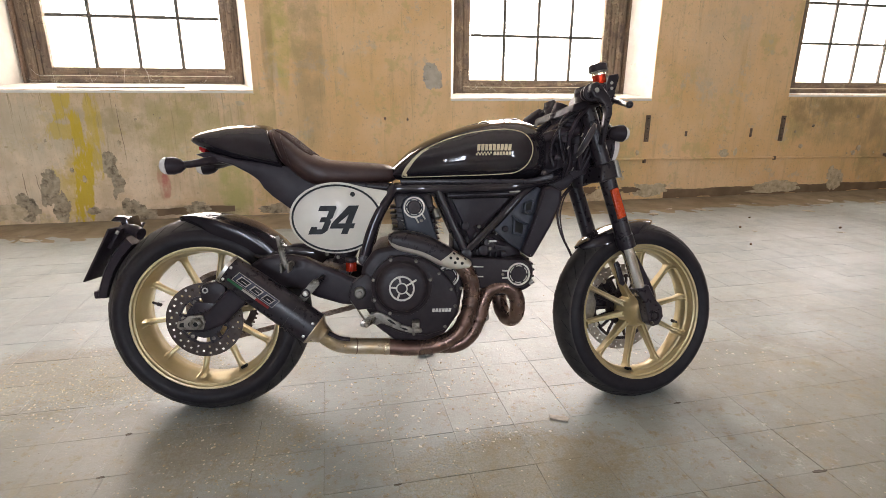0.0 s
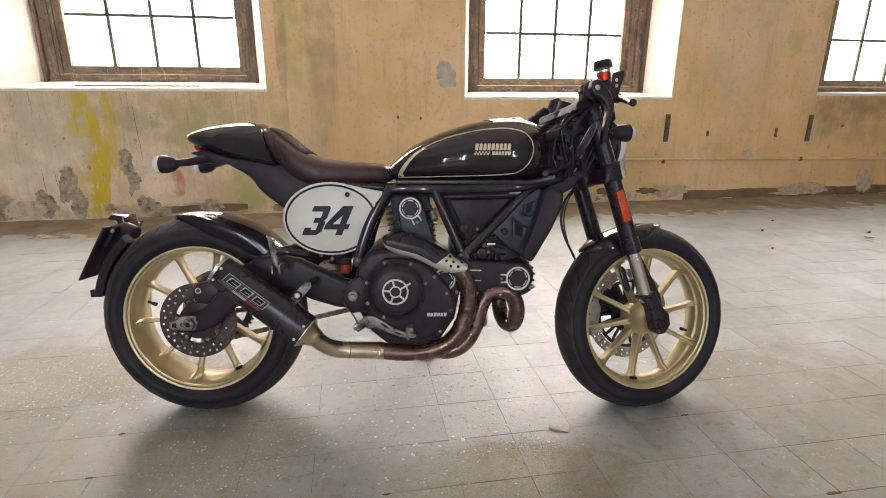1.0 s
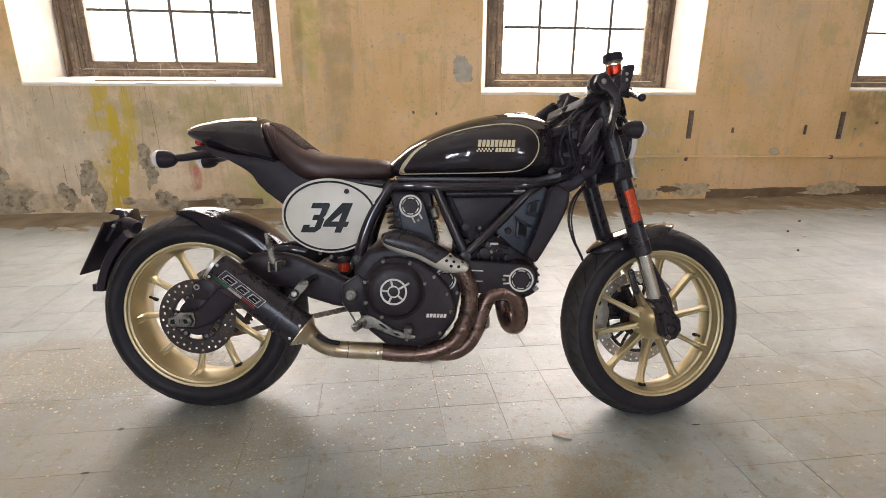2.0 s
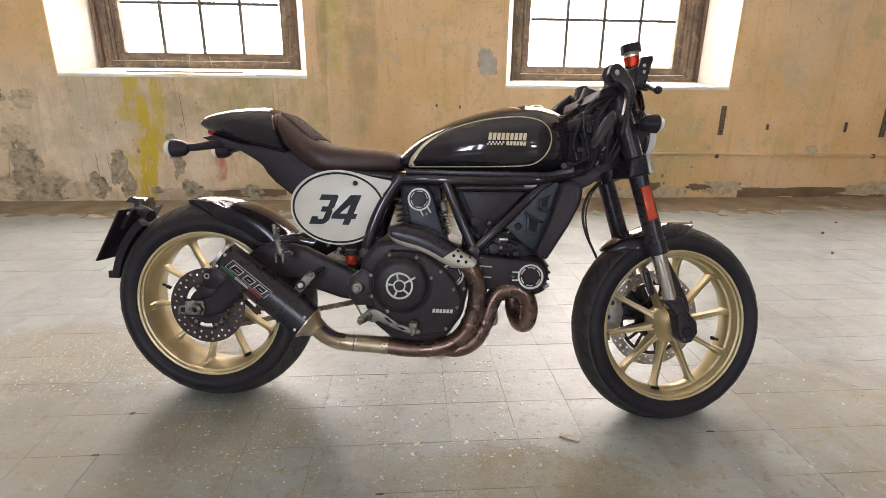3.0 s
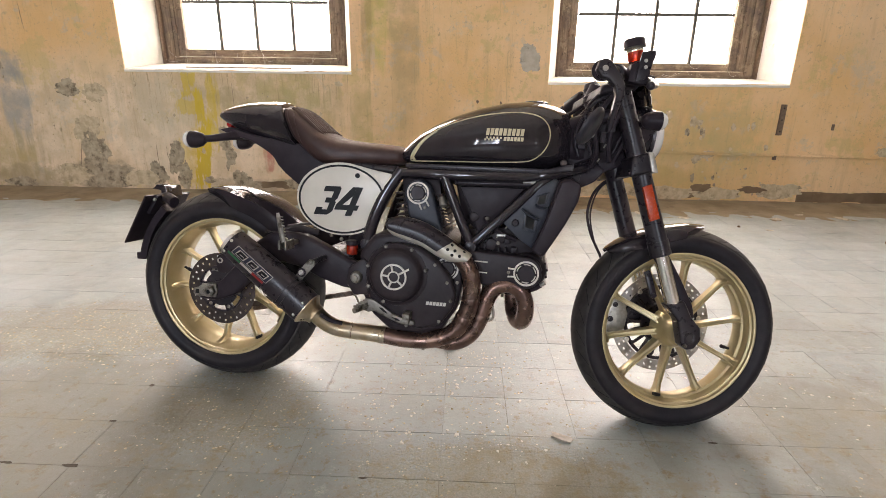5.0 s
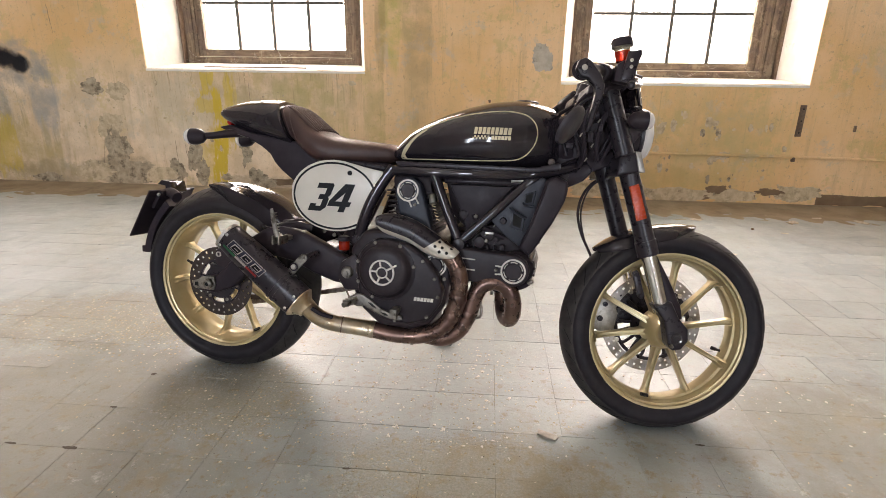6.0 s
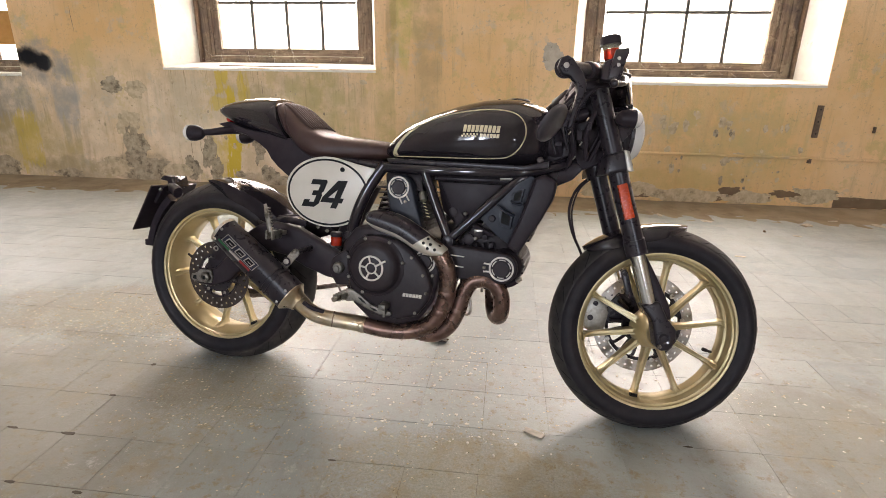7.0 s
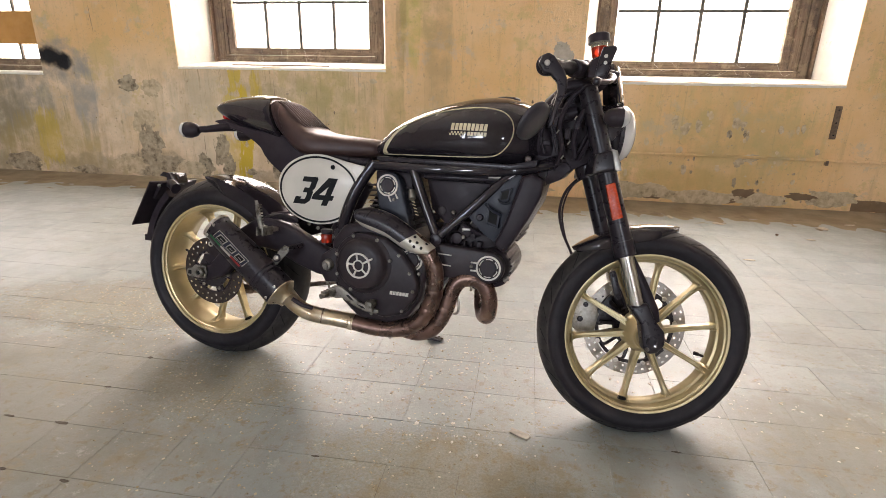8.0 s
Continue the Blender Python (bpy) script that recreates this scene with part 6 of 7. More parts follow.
pas = bp("passenger_peg", tube([(0.274, -0.215, 0.592), (0.280, -0.216, 0.565), (0.288, -0.216, 0.525), (0.292, -0.215, 0.508)], [0.005, 0.0075, 0.008, 0.0085], 10, 3, flat=0.6), dark_alloy, None, "folded serrated steel passenger foot peg")
for k in range(8):
    q = k / 7
    x, z = 0.279 + 0.010 * q, 0.580 - 0.06 * q
    bp("peg_tooth", box(x + 0.003, x + 0.0095, -0.222, -0.208, z - 0.002, z + 0.002, 0.0008), dark_alloy, pas)
for dx in (-0.010, 0.010):
    bp("peg_bracket", box(0.291 + dx - 0.003, 0.291 + dx + 0.003, -0.224, -0.170, 0.485, 0.512, 0.002), dark_alloy, pas)
bp("peg_bracket", box(0.278, 0.304, -0.195, -0.120, 0.492, 0.505, 0.003), dark_alloy, pas)
bp("fluid_cup", rod((0.473, -0.138, 0.472), (0.473, -0.138, 0.500), 0.017, 20), orange_cup, None, "orange rear brake fluid cup")
bp("cup_cap", rod((0.473, -0.138, 0.500), (0.473, -0.138, 0.514), 0.018, 20), black_plastic)
bp("shock_body", rod((0.42, 0.03, 0.46), (0.52, 0.03, 0.66), 0.032, 20), engine_black)
bp("brake_hose", tube([(0.46, -0.10, 0.50), (0.41, -0.105, 0.53), (0.38, -0.11, 0.535), (0.33, -0.10, 0.55), (0.25, -0.10, 0.54)], 0.0042, 8, 4), black_plastic)
bolt(0.398, -0.115, 0.522, 0.006)
bolt(0.432, -0.118, 0.512, 0.006)

# side stand
bp("side_stand", tube([(0.60, 0.14, 0.25), (0.64, 0.19, 0.18), (0.70, 0.295, 0.062), (0.705, 0.305, 0.052)], [0.012, 0.011, 0.010, 0.010], 12, 3), black_satin, None, "black side stand")
bp("stand_foot", prism([(0.680, 0.0475), (0.740, 0.0475), (0.745, 0.052), (0.705, 0.060), (0.680, 0.054)], 0.285, 0.325, 0.002), black_satin)
bp("drain_hook", tube([(0.896, -0.10, 0.352), (0.902, -0.10, 0.308), (0.894, -0.10, 0.293), (0.883, -0.10, 0.297), (0.878, -0.10, 0.320)], 0.0042, 8, 4), steel)
bolt(0.70, -0.14, 0.202, 0.007, None, steel)

# rear hugger, plate carrier
hug = []
for q in np.linspace(0, 1, 26):
    a = radians(103 - 66 * q)
    w = 0.030 + 0.066 * min(1, q * 3.2) ** 0.6
    drop = 0.012 + 0.075 * min(1, q * 2.2)
    r = 0.333 + 0.008 * q
    lp = []
    half_sec = [(0.86, -drop), (0.93, -drop * 0.82), (0.98, -drop * 0.62), (1.0, -drop * 0.42), (0.96, -drop * 0.24), (0.86, -0.018), (0.66, -0.009), (0.36, -0.0025)]
    sec = [(-w * s, d) for s, d in half_sec] + [(0, 0.0)] + [(w * s, d) for s, d in reversed(half_sec)]
    inner = [(y * 0.94, d - 0.004 if abs(y) < w * 0.84 else d) for y, d in reversed(sec)]
    for y, d in sec + inner:
        lp.append(Vector((0.004 + (r + d) * math.cos(a), y, 0.315 + (r + d) * math.sin(a))))
    hug.append(lp)
hugger = bp("rear_hugger", loft(hug), hugger_black, None, "glossy black rear tyre hugger", 45)
bp("hugger_arm", tube([(0.175, -0.100, 0.520), (0.215, -0.112, 0.512), (0.28, -0.118, 0.535), (0.36, -0.118, 0.528)], [0.006, 0.010, 0.012, 0.010], 10, 4, flat=0.5), black_paint, hugger)
car = []
for q in np.linspace(0, 1, 14):
    a = radians(132 + 36 * q)
    w = 0.050 - 0.012 * q
    r = 0.336
    sec = [(-w, -0.016), (-w, 0.008), (-w * 0.7, 0.016), (w * 0.7, 0.016), (w, 0.008), (w, -0.016)]
    car.append([Vector((0.004 + (r + d) * math.cos(a), y, 0.315 + (r + d) * math.sin(a))) for y, d in sec])
carrier_ob = bp("plate_carrier", loft(car), black_plastic, None, "black plastic plate carrier behind the rear tyre", 40)
bp("carrier_arm", tube([(-0.18, -0.05, 0.585), (-0.215, -0.03, 0.598), (-0.262, 0, 0.598)], [0.02, 0.018, 0.014], 12, 3, flat=0.8), black_plastic, carrier_ob)
pl = prism([(-0.252, 0.606), (-0.257, 0.608), (-0.345, 0.446), (-0.340, 0.444)], -0.090, 0.135, 0.0015)
bp("registration_plate", pl, black_plastic, carrier_ob, "dark back of the registration plate")
bp("plate_backing", prism([(-0.238, 0.603), (-0.250, 0.608), (-0.288, 0.545), (-0.276, 0.540)], -0.05, 0.10, 0.003), black_plastic, carrier_ob)
bp("plate_lamp", prism([(-0.290, 0.624), (-0.272, 0.640), (-0.240, 0.636), (-0.232, 0.598), (-0.255, 0.598), (-0.258, 0.620)], -0.012, 0.068, 0.003), black_paint, carrier_ob, "black registration plate lamp")
for y in (-0.055, 0.055):
    bp("bolt", rod((-0.252, y, 0.594), (-0.246, y, 0.590), 0.006, 10), steel, carrier_ob)
bp("rear_reflector", box(-0.352, -0.318, -0.028, 0.028, 0.378, 0.402, 0.003), black_plastic, carrier_ob)

# -- fork and front end, turned to the left --


def fork_x(z):
    return 1.334 - 0.331 * (z - 0.515)


for sgn in (-1, 1):
    y = sgn * 0.100
    leg = bp("fork_leg", tube([(fork_x(1.005), y, 1.005), (fork_x(0.80), y, 0.80), (fork_x(0.525), y, 0.525)], [0.0255, 0.0262, 0.0268], 24, 1), black_satin, None, "black upside-down fork leg", 50, True)
    bp("fork_collar", tube([(fork_x(0.555), y, 0.555), (fork_x(0.515), y, 0.515)], [0.0290, 0.0290], 24, 1), black_satin, leg, "", 35, True)
    bp("fork_slider", tube([(fork_x(0.52), y, 0.52), (fork_x(0.36), y, 0.36)], 0.0205, 24, 1), chrome, leg, "polished steel fork slider", 50, True)
    foot = prism([(fork_x(0.385) - 0.025, 0.378), (fork_x(0.385) + 0.026, 0.392), (1.428, 0.345), (1.456, 0.315), (1.460, 0.282), (1.442, 0.256), (1.420, 0.252), (1.404, 0.264), (1.396, 0.300), (1.388, 0.335)], min(y - 0.022, y + 0.022), max(y - 0.022, y + 0.022), 0.008, None, 3)
    bp("fork_foot", foot, black_satin, leg, "black cast fork foot", 40, True)
    bp("axle_end", lathe([(0.010, y + sgn * 0.024), (0.0155, y + sgn * 0.025), (0.0165, y + sgn * 0.020), (0.010, y + sgn * 0.020)], (1.424, 0, FZ - 0.003), 24), black_paint, leg, "", 35, True)
    bp("foot_bolt", lathe([(0, y + sgn * 0.028), (0.005, y + sgn * 0.028), (0.006, y + sgn * 0.02), (0, y + sgn * 0.02)], (1.412, 0, 0.266), 12), dark_alloy, leg, "", 35, True)
    bp("fork_cap", tube([(fork_x(1.005), y, 1.005), (fork_x(1.018), y, 1.018)], [0.024, 0.018], 20, 1), black_satin, leg, "", 35, True)
    if sgn < 0:
        rf = prism([(fork_x(0.70) - 0.018, 0.699), (fork_x(0.70) + 0.006, 0.708), (fork_x(0.615) + 0.008, 0.617), (fork_x(0.615) - 0.018, 0.607)], y - 0.0325, y - 0.022, 0.002)
        bp("side_reflector", rf, orange, leg, "orange side reflector strip", 35, True)
        bp("fork_guard", tube([(fork_x(0.52) + 0.022, y + 0.012, 0.510), (fork_x(0.44) + 0.032, y + 0.012, 0.44), (fork_x(0.37) + 0.040, y + 0.010, 0.37), (fork_x(0.335) + 0.042, y + 0.010, 0.335)], [0.010, 0.015, 0.020, 0.015], 12, 4, flat=0.5), black_plastic, leg, "", 35, True)
        strap = bp("hose_bracket", prism([(fork_x(0.46) - 0.050, 0.462), (fork_x(0.46) - 0.036, 0.470), (fork_x(0.46) - 0.029, 0.460), (fork_x(0.39) - 0.031, 0.395), (fork_x(0.39) - 0.040, 0.386), (fork_x(0.39) - 0.051, 0.393)], y + 0.022, y + 0.030, 0.003), black_satin, leg, "", 35, True)
        for zz, xo in ((0.456, -0.040), (0.398, -0.041)):
            bp("bracket_bolt", rod((fork_x(zz) + xo, y + 0.023, zz), (fork_x(zz) + xo, y + 0.017, zz), 0.006, 12), black_plastic, leg, "", 35, True)
bp("front_axle", rod((1.426, -0.122, FZ - 0.002), (1.430, 0.122, FZ), 0.011, 14), black_satin, None, "", 35, True)
low = prism([(fork_x(0.75) - 0.040, 0.722), (fork_x(0.75) - 0.036, 0.778), (fork_x(0.75) + 0.014, 0.794), (fork_x(0.75) + 0.026, 0.740)], -0.135, 0.135, 0.010, None, 3)
clamp = bp("lower_fork_clamp", low, black_satin, None, "black lower fork clamp", 40, True)
bp("clamp_plate", prism([(fork_x(0.77) + 0.010, 0.793), (fork_x(0.77) + 0.026, 0.791), (fork_x(0.745) + 0.034, 0.738), (fork_x(0.745) + 0.016, 0.738)], -0.1385, -0.095, 0.003), aluminium, clamp, "pale clamp face with two bolts", 35, True)
for z in (0.782, 0.754):
    bp("clamp_bolt", rod((fork_x(z) + 0.024, -0.116, z), (fork_x(z) + 0.037, -0.116, z + 0.004), 0.006, 12), black_mark, clamp, "", 35, True)
bp("upper_fork_clamp", prism([(fork_x(0.96) - 0.065, 0.935), (fork_x(0.96) - 0.06, 0.962), (fork_x(0.96) + 0.028, 0.984), (fork_x(0.96) + 0.034, 0.958)], -0.130, 0.130, 0.008, None, 3), black_plastic, None, "black upper fork clamp", 40, True)

# front mudguard
fen = []
for q in np.linspace(0, 1, 26):
    a = radians(134 - 58 * q)
    w = 0.066 * (1 - abs(2 * q - 0.95) ** 3.5 * 0.75)
    r = 0.309 + 0.010 * abs(2 * q - 1) ** 2
    drop = 0.030 * (1 - abs(2 * q - 1) ** 3)
    sec = [(-w, -0.012 - drop), (-w * 0.96, -0.008 - drop * 0.4), (-w * 0.78, -0.005), (-w * 0.4, 0.0), (0, 0.002), (w * 0.4, 0.0), (w * 0.78, -0.005), (w * 0.96, -0.008 - drop * 0.4), (w, -0.012 - drop)]
    lp = [Vector((1.430 + (r + d) * math.cos(a), y, FZ + (r + d) * math.sin(a))) for y, d in sec]
    lp += [Vector((1.430 + (r + d - 0.0035) * math.cos(a), y * 0.95, FZ + (r + d - 0.0035) * math.sin(a))) for y, d in reversed(sec)]
    fen.append(lp)
bp("front_mudguard", loft(fen), black_paint, None, "short glossy black front mudguard", 45, True)
for sgn in (-1, 1):
    bp("mudguard_stay", tube([(1.335, sgn * 0.066, 0.565), (1.335, sgn * 0.085, 0.548), (fork_x(0.53), sgn * 0.095, 0.53)], 0.010, 10, 3, flat=0.5), black_satin, None, "", 35, True)

# front caliper on the left leg
fcal = prism([(1.235, 0.275), (1.240, 0.335), (1.268, 0.372), (1.305, 0.360), (1.318, 0.315), (1.310, 0.268), (1.27, 0.250)], 0.048, 0.112, 0.008)
fcl = bp("front_caliper", fcal, aluminium, None, "dull grey front brake caliper", 40, True)
bp("caliper_bolt", rod((1.262, 0.044, 0.30), (1.262, 0.116, 0.30), 0.009, 14), black_satin, fcl, "", 35, True)
bp("caliper_bolt", rod((1.275, 0.044, 0.345), (1.275, 0.116, 0.345), 0.008, 14), black_satin, fcl, "", 35, True)
bp("caliper_arm", prism([(1.30, 0.27), (1.31, 0.36), (1.39, 0.40), (1.42, 0.36), (1.40, 0.29)], 0.085, 0.105, 0.005), black_satin, fcl, "", 40, True)

# headlight, indicators, dial, fly screen
hl = bp("headlight", lathe([(0, -0.085), (0.030, -0.082), (0.060, -0.066), (0.075, -0.045), (0.081, -0.015), (0.082, 0.000), (0.078, 0.004), (0, 0.004)], (1.293, 0, 0.852), 48, "x"), black_paint, None, "round black headlight with clear lens", 50, True)
bp("headlight_rim", lathe([(0.076, 0.000), (0.0835, 0.001), (0.0845, 0.008), (0.080, 0.012), (0.075, 0.008)], (1.293, 0, 0.852), 48, "x"), black_satin, hl, "", 40, True)
bp("headlight_lens", lathe([(0, 0.056), (0.020, 0.055), (0.045, 0.050), (0.064, 0.041), (0.0765, 0.026), (0.079, 0.010), (0.079, 0.006), (0.076, 0.006), (0.0735, 0.025), (0.062, 0.038), (0.044, 0.047), (0.02, 0.052), (0, 0.053)], (1.293, 0, 0.852), 48, "x"), clear_lens, hl, "clear domed headlight lens", 60, True)
bp("headlight_reflector", lathe([(0, 0.0045), (0.074, 0.0045), (0.074, 0.010), (0.06, 0.007), (0.0, 0.0055)], (1.293, 0, 0.852), 48, "x"), chrome, hl, "", 40, True)
bp("headlight_bracket", prism([(fork_x(0.83) - 0.02, 0.80), (fork_x(0.83) - 0.02, 0.88), (1.27, 0.885), (1.30, 0.86), (1.27, 0.82)], -0.094, -0.088, 0.002), black_satin, hl, "", 35, True)
bp("headlight_bracket", prism([(fork_x(0.83) - 0.02, 0.80), (fork_x(0.83) - 0.02, 0.88), (1.27, 0.885), (1.30, 0.86), (1.27, 0.82)], 0.088, 0.094, 0.002), black_satin, hl, "", 35, True)
for sgn in (-1, 1):
    fi = bp("front_indicator", tube([(1.238, sgn * 0.09, 0.864), (1.244, sgn * 0.12, 0.868), (1.250, sgn * 0.155, 0.869)], [0.010, 0.010, 0.012], 12, 3), black_plastic, None, "black front indicator with clear lens", 35, True)
    bp("indicator_body", lathe([(0, -0.034), (0.010, -0.033), (0.020, -0.022), (0.0250, -0.002), (0.0255, 0.012), (0, 0.012)], (1.258, sgn * 0.165, 0.869), 24, "x"), black_plastic, fi, "", 45, True)
    bp("indicator_reflector", lathe([(0, 0.0122), (0.0235, 0.0122), (0.0235, 0.0128), (0, 0.0128)], (1.258, sgn * 0.165, 0.869), 24, "x"), chrome, fi, "", 45, True)
    bp("indicator_lens", lathe([(0, 0.034), (0.010, 0.032), (0.019, 0.026), (0.0255, 0.0132), (0, 0.0132)], (1.258, sgn * 0.165, 0.869), 24, "x"), clear_lens, fi, "clear indicator lens", 45, True)
bp("dial", tube([(1.262, 0.0, 0.985), (1.225, 0.0, 1.02)], [0.05, 0.046], 32, 1), black_plastic, None, "round black instrument housing", 35, True)
scr = []
for q in np.linspace(0, 1, 10):
    z = 0.925 + 0.105 * q
    xx = 1.312 - 0.016 * q - 0.006 * q * q
    w = 0.085 * (1 - 0.35 * q ** 2)
    arc = [(xx - 0.030 * (abs(s) ** 2), w * s, z) for s in np.linspace(-1, 1, 11)]
    scr.append([Vector(p) for p in arc] + [Vector((p[0] - 0.004, p[1], p[2])) for p in reversed(arc)])
bp("fly_screen", loft(scr), black_paint, None, "small dark fly screen above the headlight", 45, True)

# bars, grips, levers, mirrors
GE = {-1: Vector((1.046, -0.352, 0.940)), 1: Vector((1.056, 0.352, 0.896))}
for sgn in (-1, 1):
    inner = Vector((1.172, sgn * 0.128, 0.992))
    end = GE[sgn]
    bar = bp("handlebar", tube([(fork_x(0.985), sgn * 0.098, 0.985), inner, inner.lerp(end, 0.5), end], 0.0115, 14, 3), black_satin, None, "black clip-on handlebar", 50, True)
    g0 = inner.lerp(end, 0.38)
    d = (end - inner).normalized()
    grip = bmesh.new()
    prof = []
    for k in range(33):
        prof.append((0.0172 if k % 2 else 0.0160))
    tube([g0.lerp(end - d * 0.012, k / 32) for k in range(33)], prof, 18, 1, grip)
    bp("grip", grip, rubber, bar, "black rubber grip", 30, True)
    bp("bar_end", rod(end - d * 0.014, end + d * 0.004, 0.0235, 24), black_satin, bar, "", 35, True)
    bp("bar_end_bolt", rod(Vector((end.x, sgn * 0.371, end.z)), Vector((end.x, sgn * 0.3745, end.z)), 0.0065, 12), aluminium, bar, "", 35, True)
    bp("switch_block", rod(inner.lerp(end, 0.08), inner.lerp(end, 0.34), 0.022, 18), black_plastic, bar, "black switch block", 35, True)
    bp("bar_clamp", rod((fork_x(0.995) + 0.008, sgn * 0.10, 1.000), (fork_x(0.965) + 0.0, sgn * 0.10, 0.962), 0.033, 20), black_satin, bar, "", 35, True)
    # bar-end mirror on a bent arm, on the right-hand bar
    if sgn < 0:
        arm = prism([(1.034, 0.957), (1.048, 0.963), (1.061, 0.957), (1.086, 0.926), (1.094, 0.905), (1.093, 0.882), (1.080, 0.848), (1.072, 0.810), (1.062, 0.802), (1.060, 0.810), (1.069, 0.852), (1.075, 0.885), (1.072, 0.902), (1.056, 0.918), (1.040, 0.921), (1.028, 0.938)],
                    -0.372, -0.352, 0.005, None, 3)
        mir = bp("mirror", arm, black_satin, None, "black bar-end mirror on a bent arm", 40, True)
        mc = Vector((1.027, -0.345, 0.820))
        mu, mv = Vector((0.55, 0.0, 0.835)).normalized(), Vector((0.42, 0.90, -0.10)).normalized()
        mn = mu.cross(mv).normalized()
        if mn.x > 0:
            mn = -mn
        ring_of = lambda off, a_, b_: [mc + mn * off + mu * (a_ * math.cos(a)) + mv * (b_ * math.sin(a)) for a in np.linspace(0, 2 * math.pi, 32, endpoint=False)]
        shell = loft([ring_of(off, 0.0490 * sc, 0.055 * sc) for off, sc in ((0.0, 0.90), (0.0, 0.985), (-0.004, 1.0), (-0.008, 0.96), (-0.012, 0.80), (-0.014, 0.45), (-0.0145, 0.05))])
        bp("mirror_shell", shell, grey_satin, mir, "dark grey mirror shell", 50, True)
        bp("mirror_face", loft([ring_of(0.0005, 0.0425, 0.0485), ring_of(0.0015, 0.0425, 0.0485)]), mirror_glass, mir, "oval mirror glass", 50, True)
    # lever
    lev = tube([inner + Vector((0.050, sgn * 0.010, -0.012)), inner + Vector((0.058, sgn * 0.060, -0.030)), inner + Vector((0.030, sgn * 0.150, -0.062)), inner + Vector((-0.012, sgn * 0.222, -0.079))], [0.012, 0.011, 0.008, 0.0085], 10, 5, flat=0.7)
    bp("lever_ball", rod(inner + Vector((-0.008, sgn * 0.214, -0.078)), inner + Vector((-0.018, sgn * 0.232, -0.081)), 0.0095, 14, bevel=0.6), black_satin, bar, "", 50, True)
    bp("lever", lev, black_satin, bar, "black control lever", 40, True)
    bp("lever_perch", rod(inner + Vector((0.008, sgn * 0.012, 0.0)), inner + Vector((0.052, sgn * 0.022, -0.012)), 0.014, 14), black_satin, bar, "", 35, True)

# master cylinder cup
rc = (1.203, -0.150)
CUP_TILT = pose(rc[0], rc[1], 1.02) @ pose(0, 0, 0, 0, -9, 0) @ pose(-rc[0], -rc[1], -1.02)


def tilted(bm):
    bmesh.ops.transform(bm, matrix=CUP_TILT, verts=bm.verts)
    return bm


cup = bp("brake_fluid_cup", tilted(lathe([(0, 1.018), (0.018, 1.018), (0.0195, 1.022), (0.0205, 1.043), (0, 1.043)], (rc[0], rc[1], 0), 28, "z")), orange_cup, None, "orange front brake fluid cup with black cap", 40, True)
bp("cup_wall", tilted(lathe([(0, 1.043), (0.0205, 1.043), (0.0212, 1.054), (0, 1.054)], (rc[0], rc[1], 0), 28, "z")), smoke_cup, cup, "clear upper wall of the cup", 40, True)
bp("cup_cap", tilted(lathe([(0, 1.076), (0.024, 1.076), (0.0268, 1.073), (0.0275, 1.054), (0, 1.054)], (rc[0], rc[1], 0), 28, "z")), black_plastic, cup, "ribbed black screw cap", 40, True)
bp("master_cylinder", prism([(1.166, 0.956), (1.172, 1.000), (1.196, 1.012), (1.218, 1.008), (1.224, 0.980), (1.212, 0.950)], -0.200, -0.168, 0.008), black_plastic, None, "black front brake master cylinder", 40, True)
bp("cup_bracket", prism([(1.198, 1.030), (1.230, 1.036), (1.232, 1.024), (1.212, 0.965), (1.184, 0.958), (1.188, 0.99)], -0.204, -0.196, 0.0015), black_satin, cup, "", 35, True)
for z in (1.008, 0.992):
    bp("bracket_bolt", rod((1.206, -0.204, z), (1.206, -0.208, z), 0.0045, 10), steel, cup, "", 35, True)
bp("cup_neck", tube([(1.203, -0.15, 1.020), (1.205, -0.148, 1.002), (1.200, -0.145, 0.985)], [0.012, 0.008, 0.009], 12, 3), black_plastic, cup, "", 35, True)
bp("master_cylinder", rod((1.185, -0.135, 0.990), (1.255, -0.145, 0.972), 0.015, 16), black_satin, None, "black radial master cylinder", 35, True)

# hoses and cables between bars and frame
CABLES = [
    [(1.215, 0.06, 0.985), (1.180, 0.045, 0.955), (1.140, 0.03, 0.920), (1.100, 0.02, 0.895)],
    [(1.205, -0.06, 0.970), (1.160, -0.055, 0.935), (1.120, -0.045, 0.905), (1.090, -0.02, 0.885)],
    [(1.160, -0.12, 0.960), (1.125, -0.10, 0.915), (1.130, -0.09, 0.860), (1.160, -0.08, 0.800)],
    [(1.190, 0.10, 0.985), (1.150, 0.07, 0.960), (1.110, 0.03, 0.925), (1.080, 0.02, 0.905)],
    [(1.215, -0.11, 0.960), (1.235, -0.085, 0.890), (1.215, -0.075, 0.820), (1.190, -0.07, 0.770)],
    [(1.150, -0.06, 0.93), (1.140, -0.075, 0.87), (1.155, -0.08, 0.80), (1.14, -0.06, 0.74)],
]
for k, c in enumerate(CABLES):
    bp("control_cable", tube(c, 0.0045 + 0.0012 * (k % 2), 8, 6), black_plastic, None, "black control cable")
bp("front_brake_hose", tube([(1.235, 0.05, 0.728), (1.208, 0.05, 0.712), (1.182, 0.055, 0.675), (1.172, 0.06, 0.62), (1.187, 0.062, 0.56), (1.215, 0.062, 0.505), (1.26, 0.07, 0.42), (1.28, 0.075, 0.36)], 0.0042, 8, 6), black_plastic, None, "black front brake hose", 35, True)
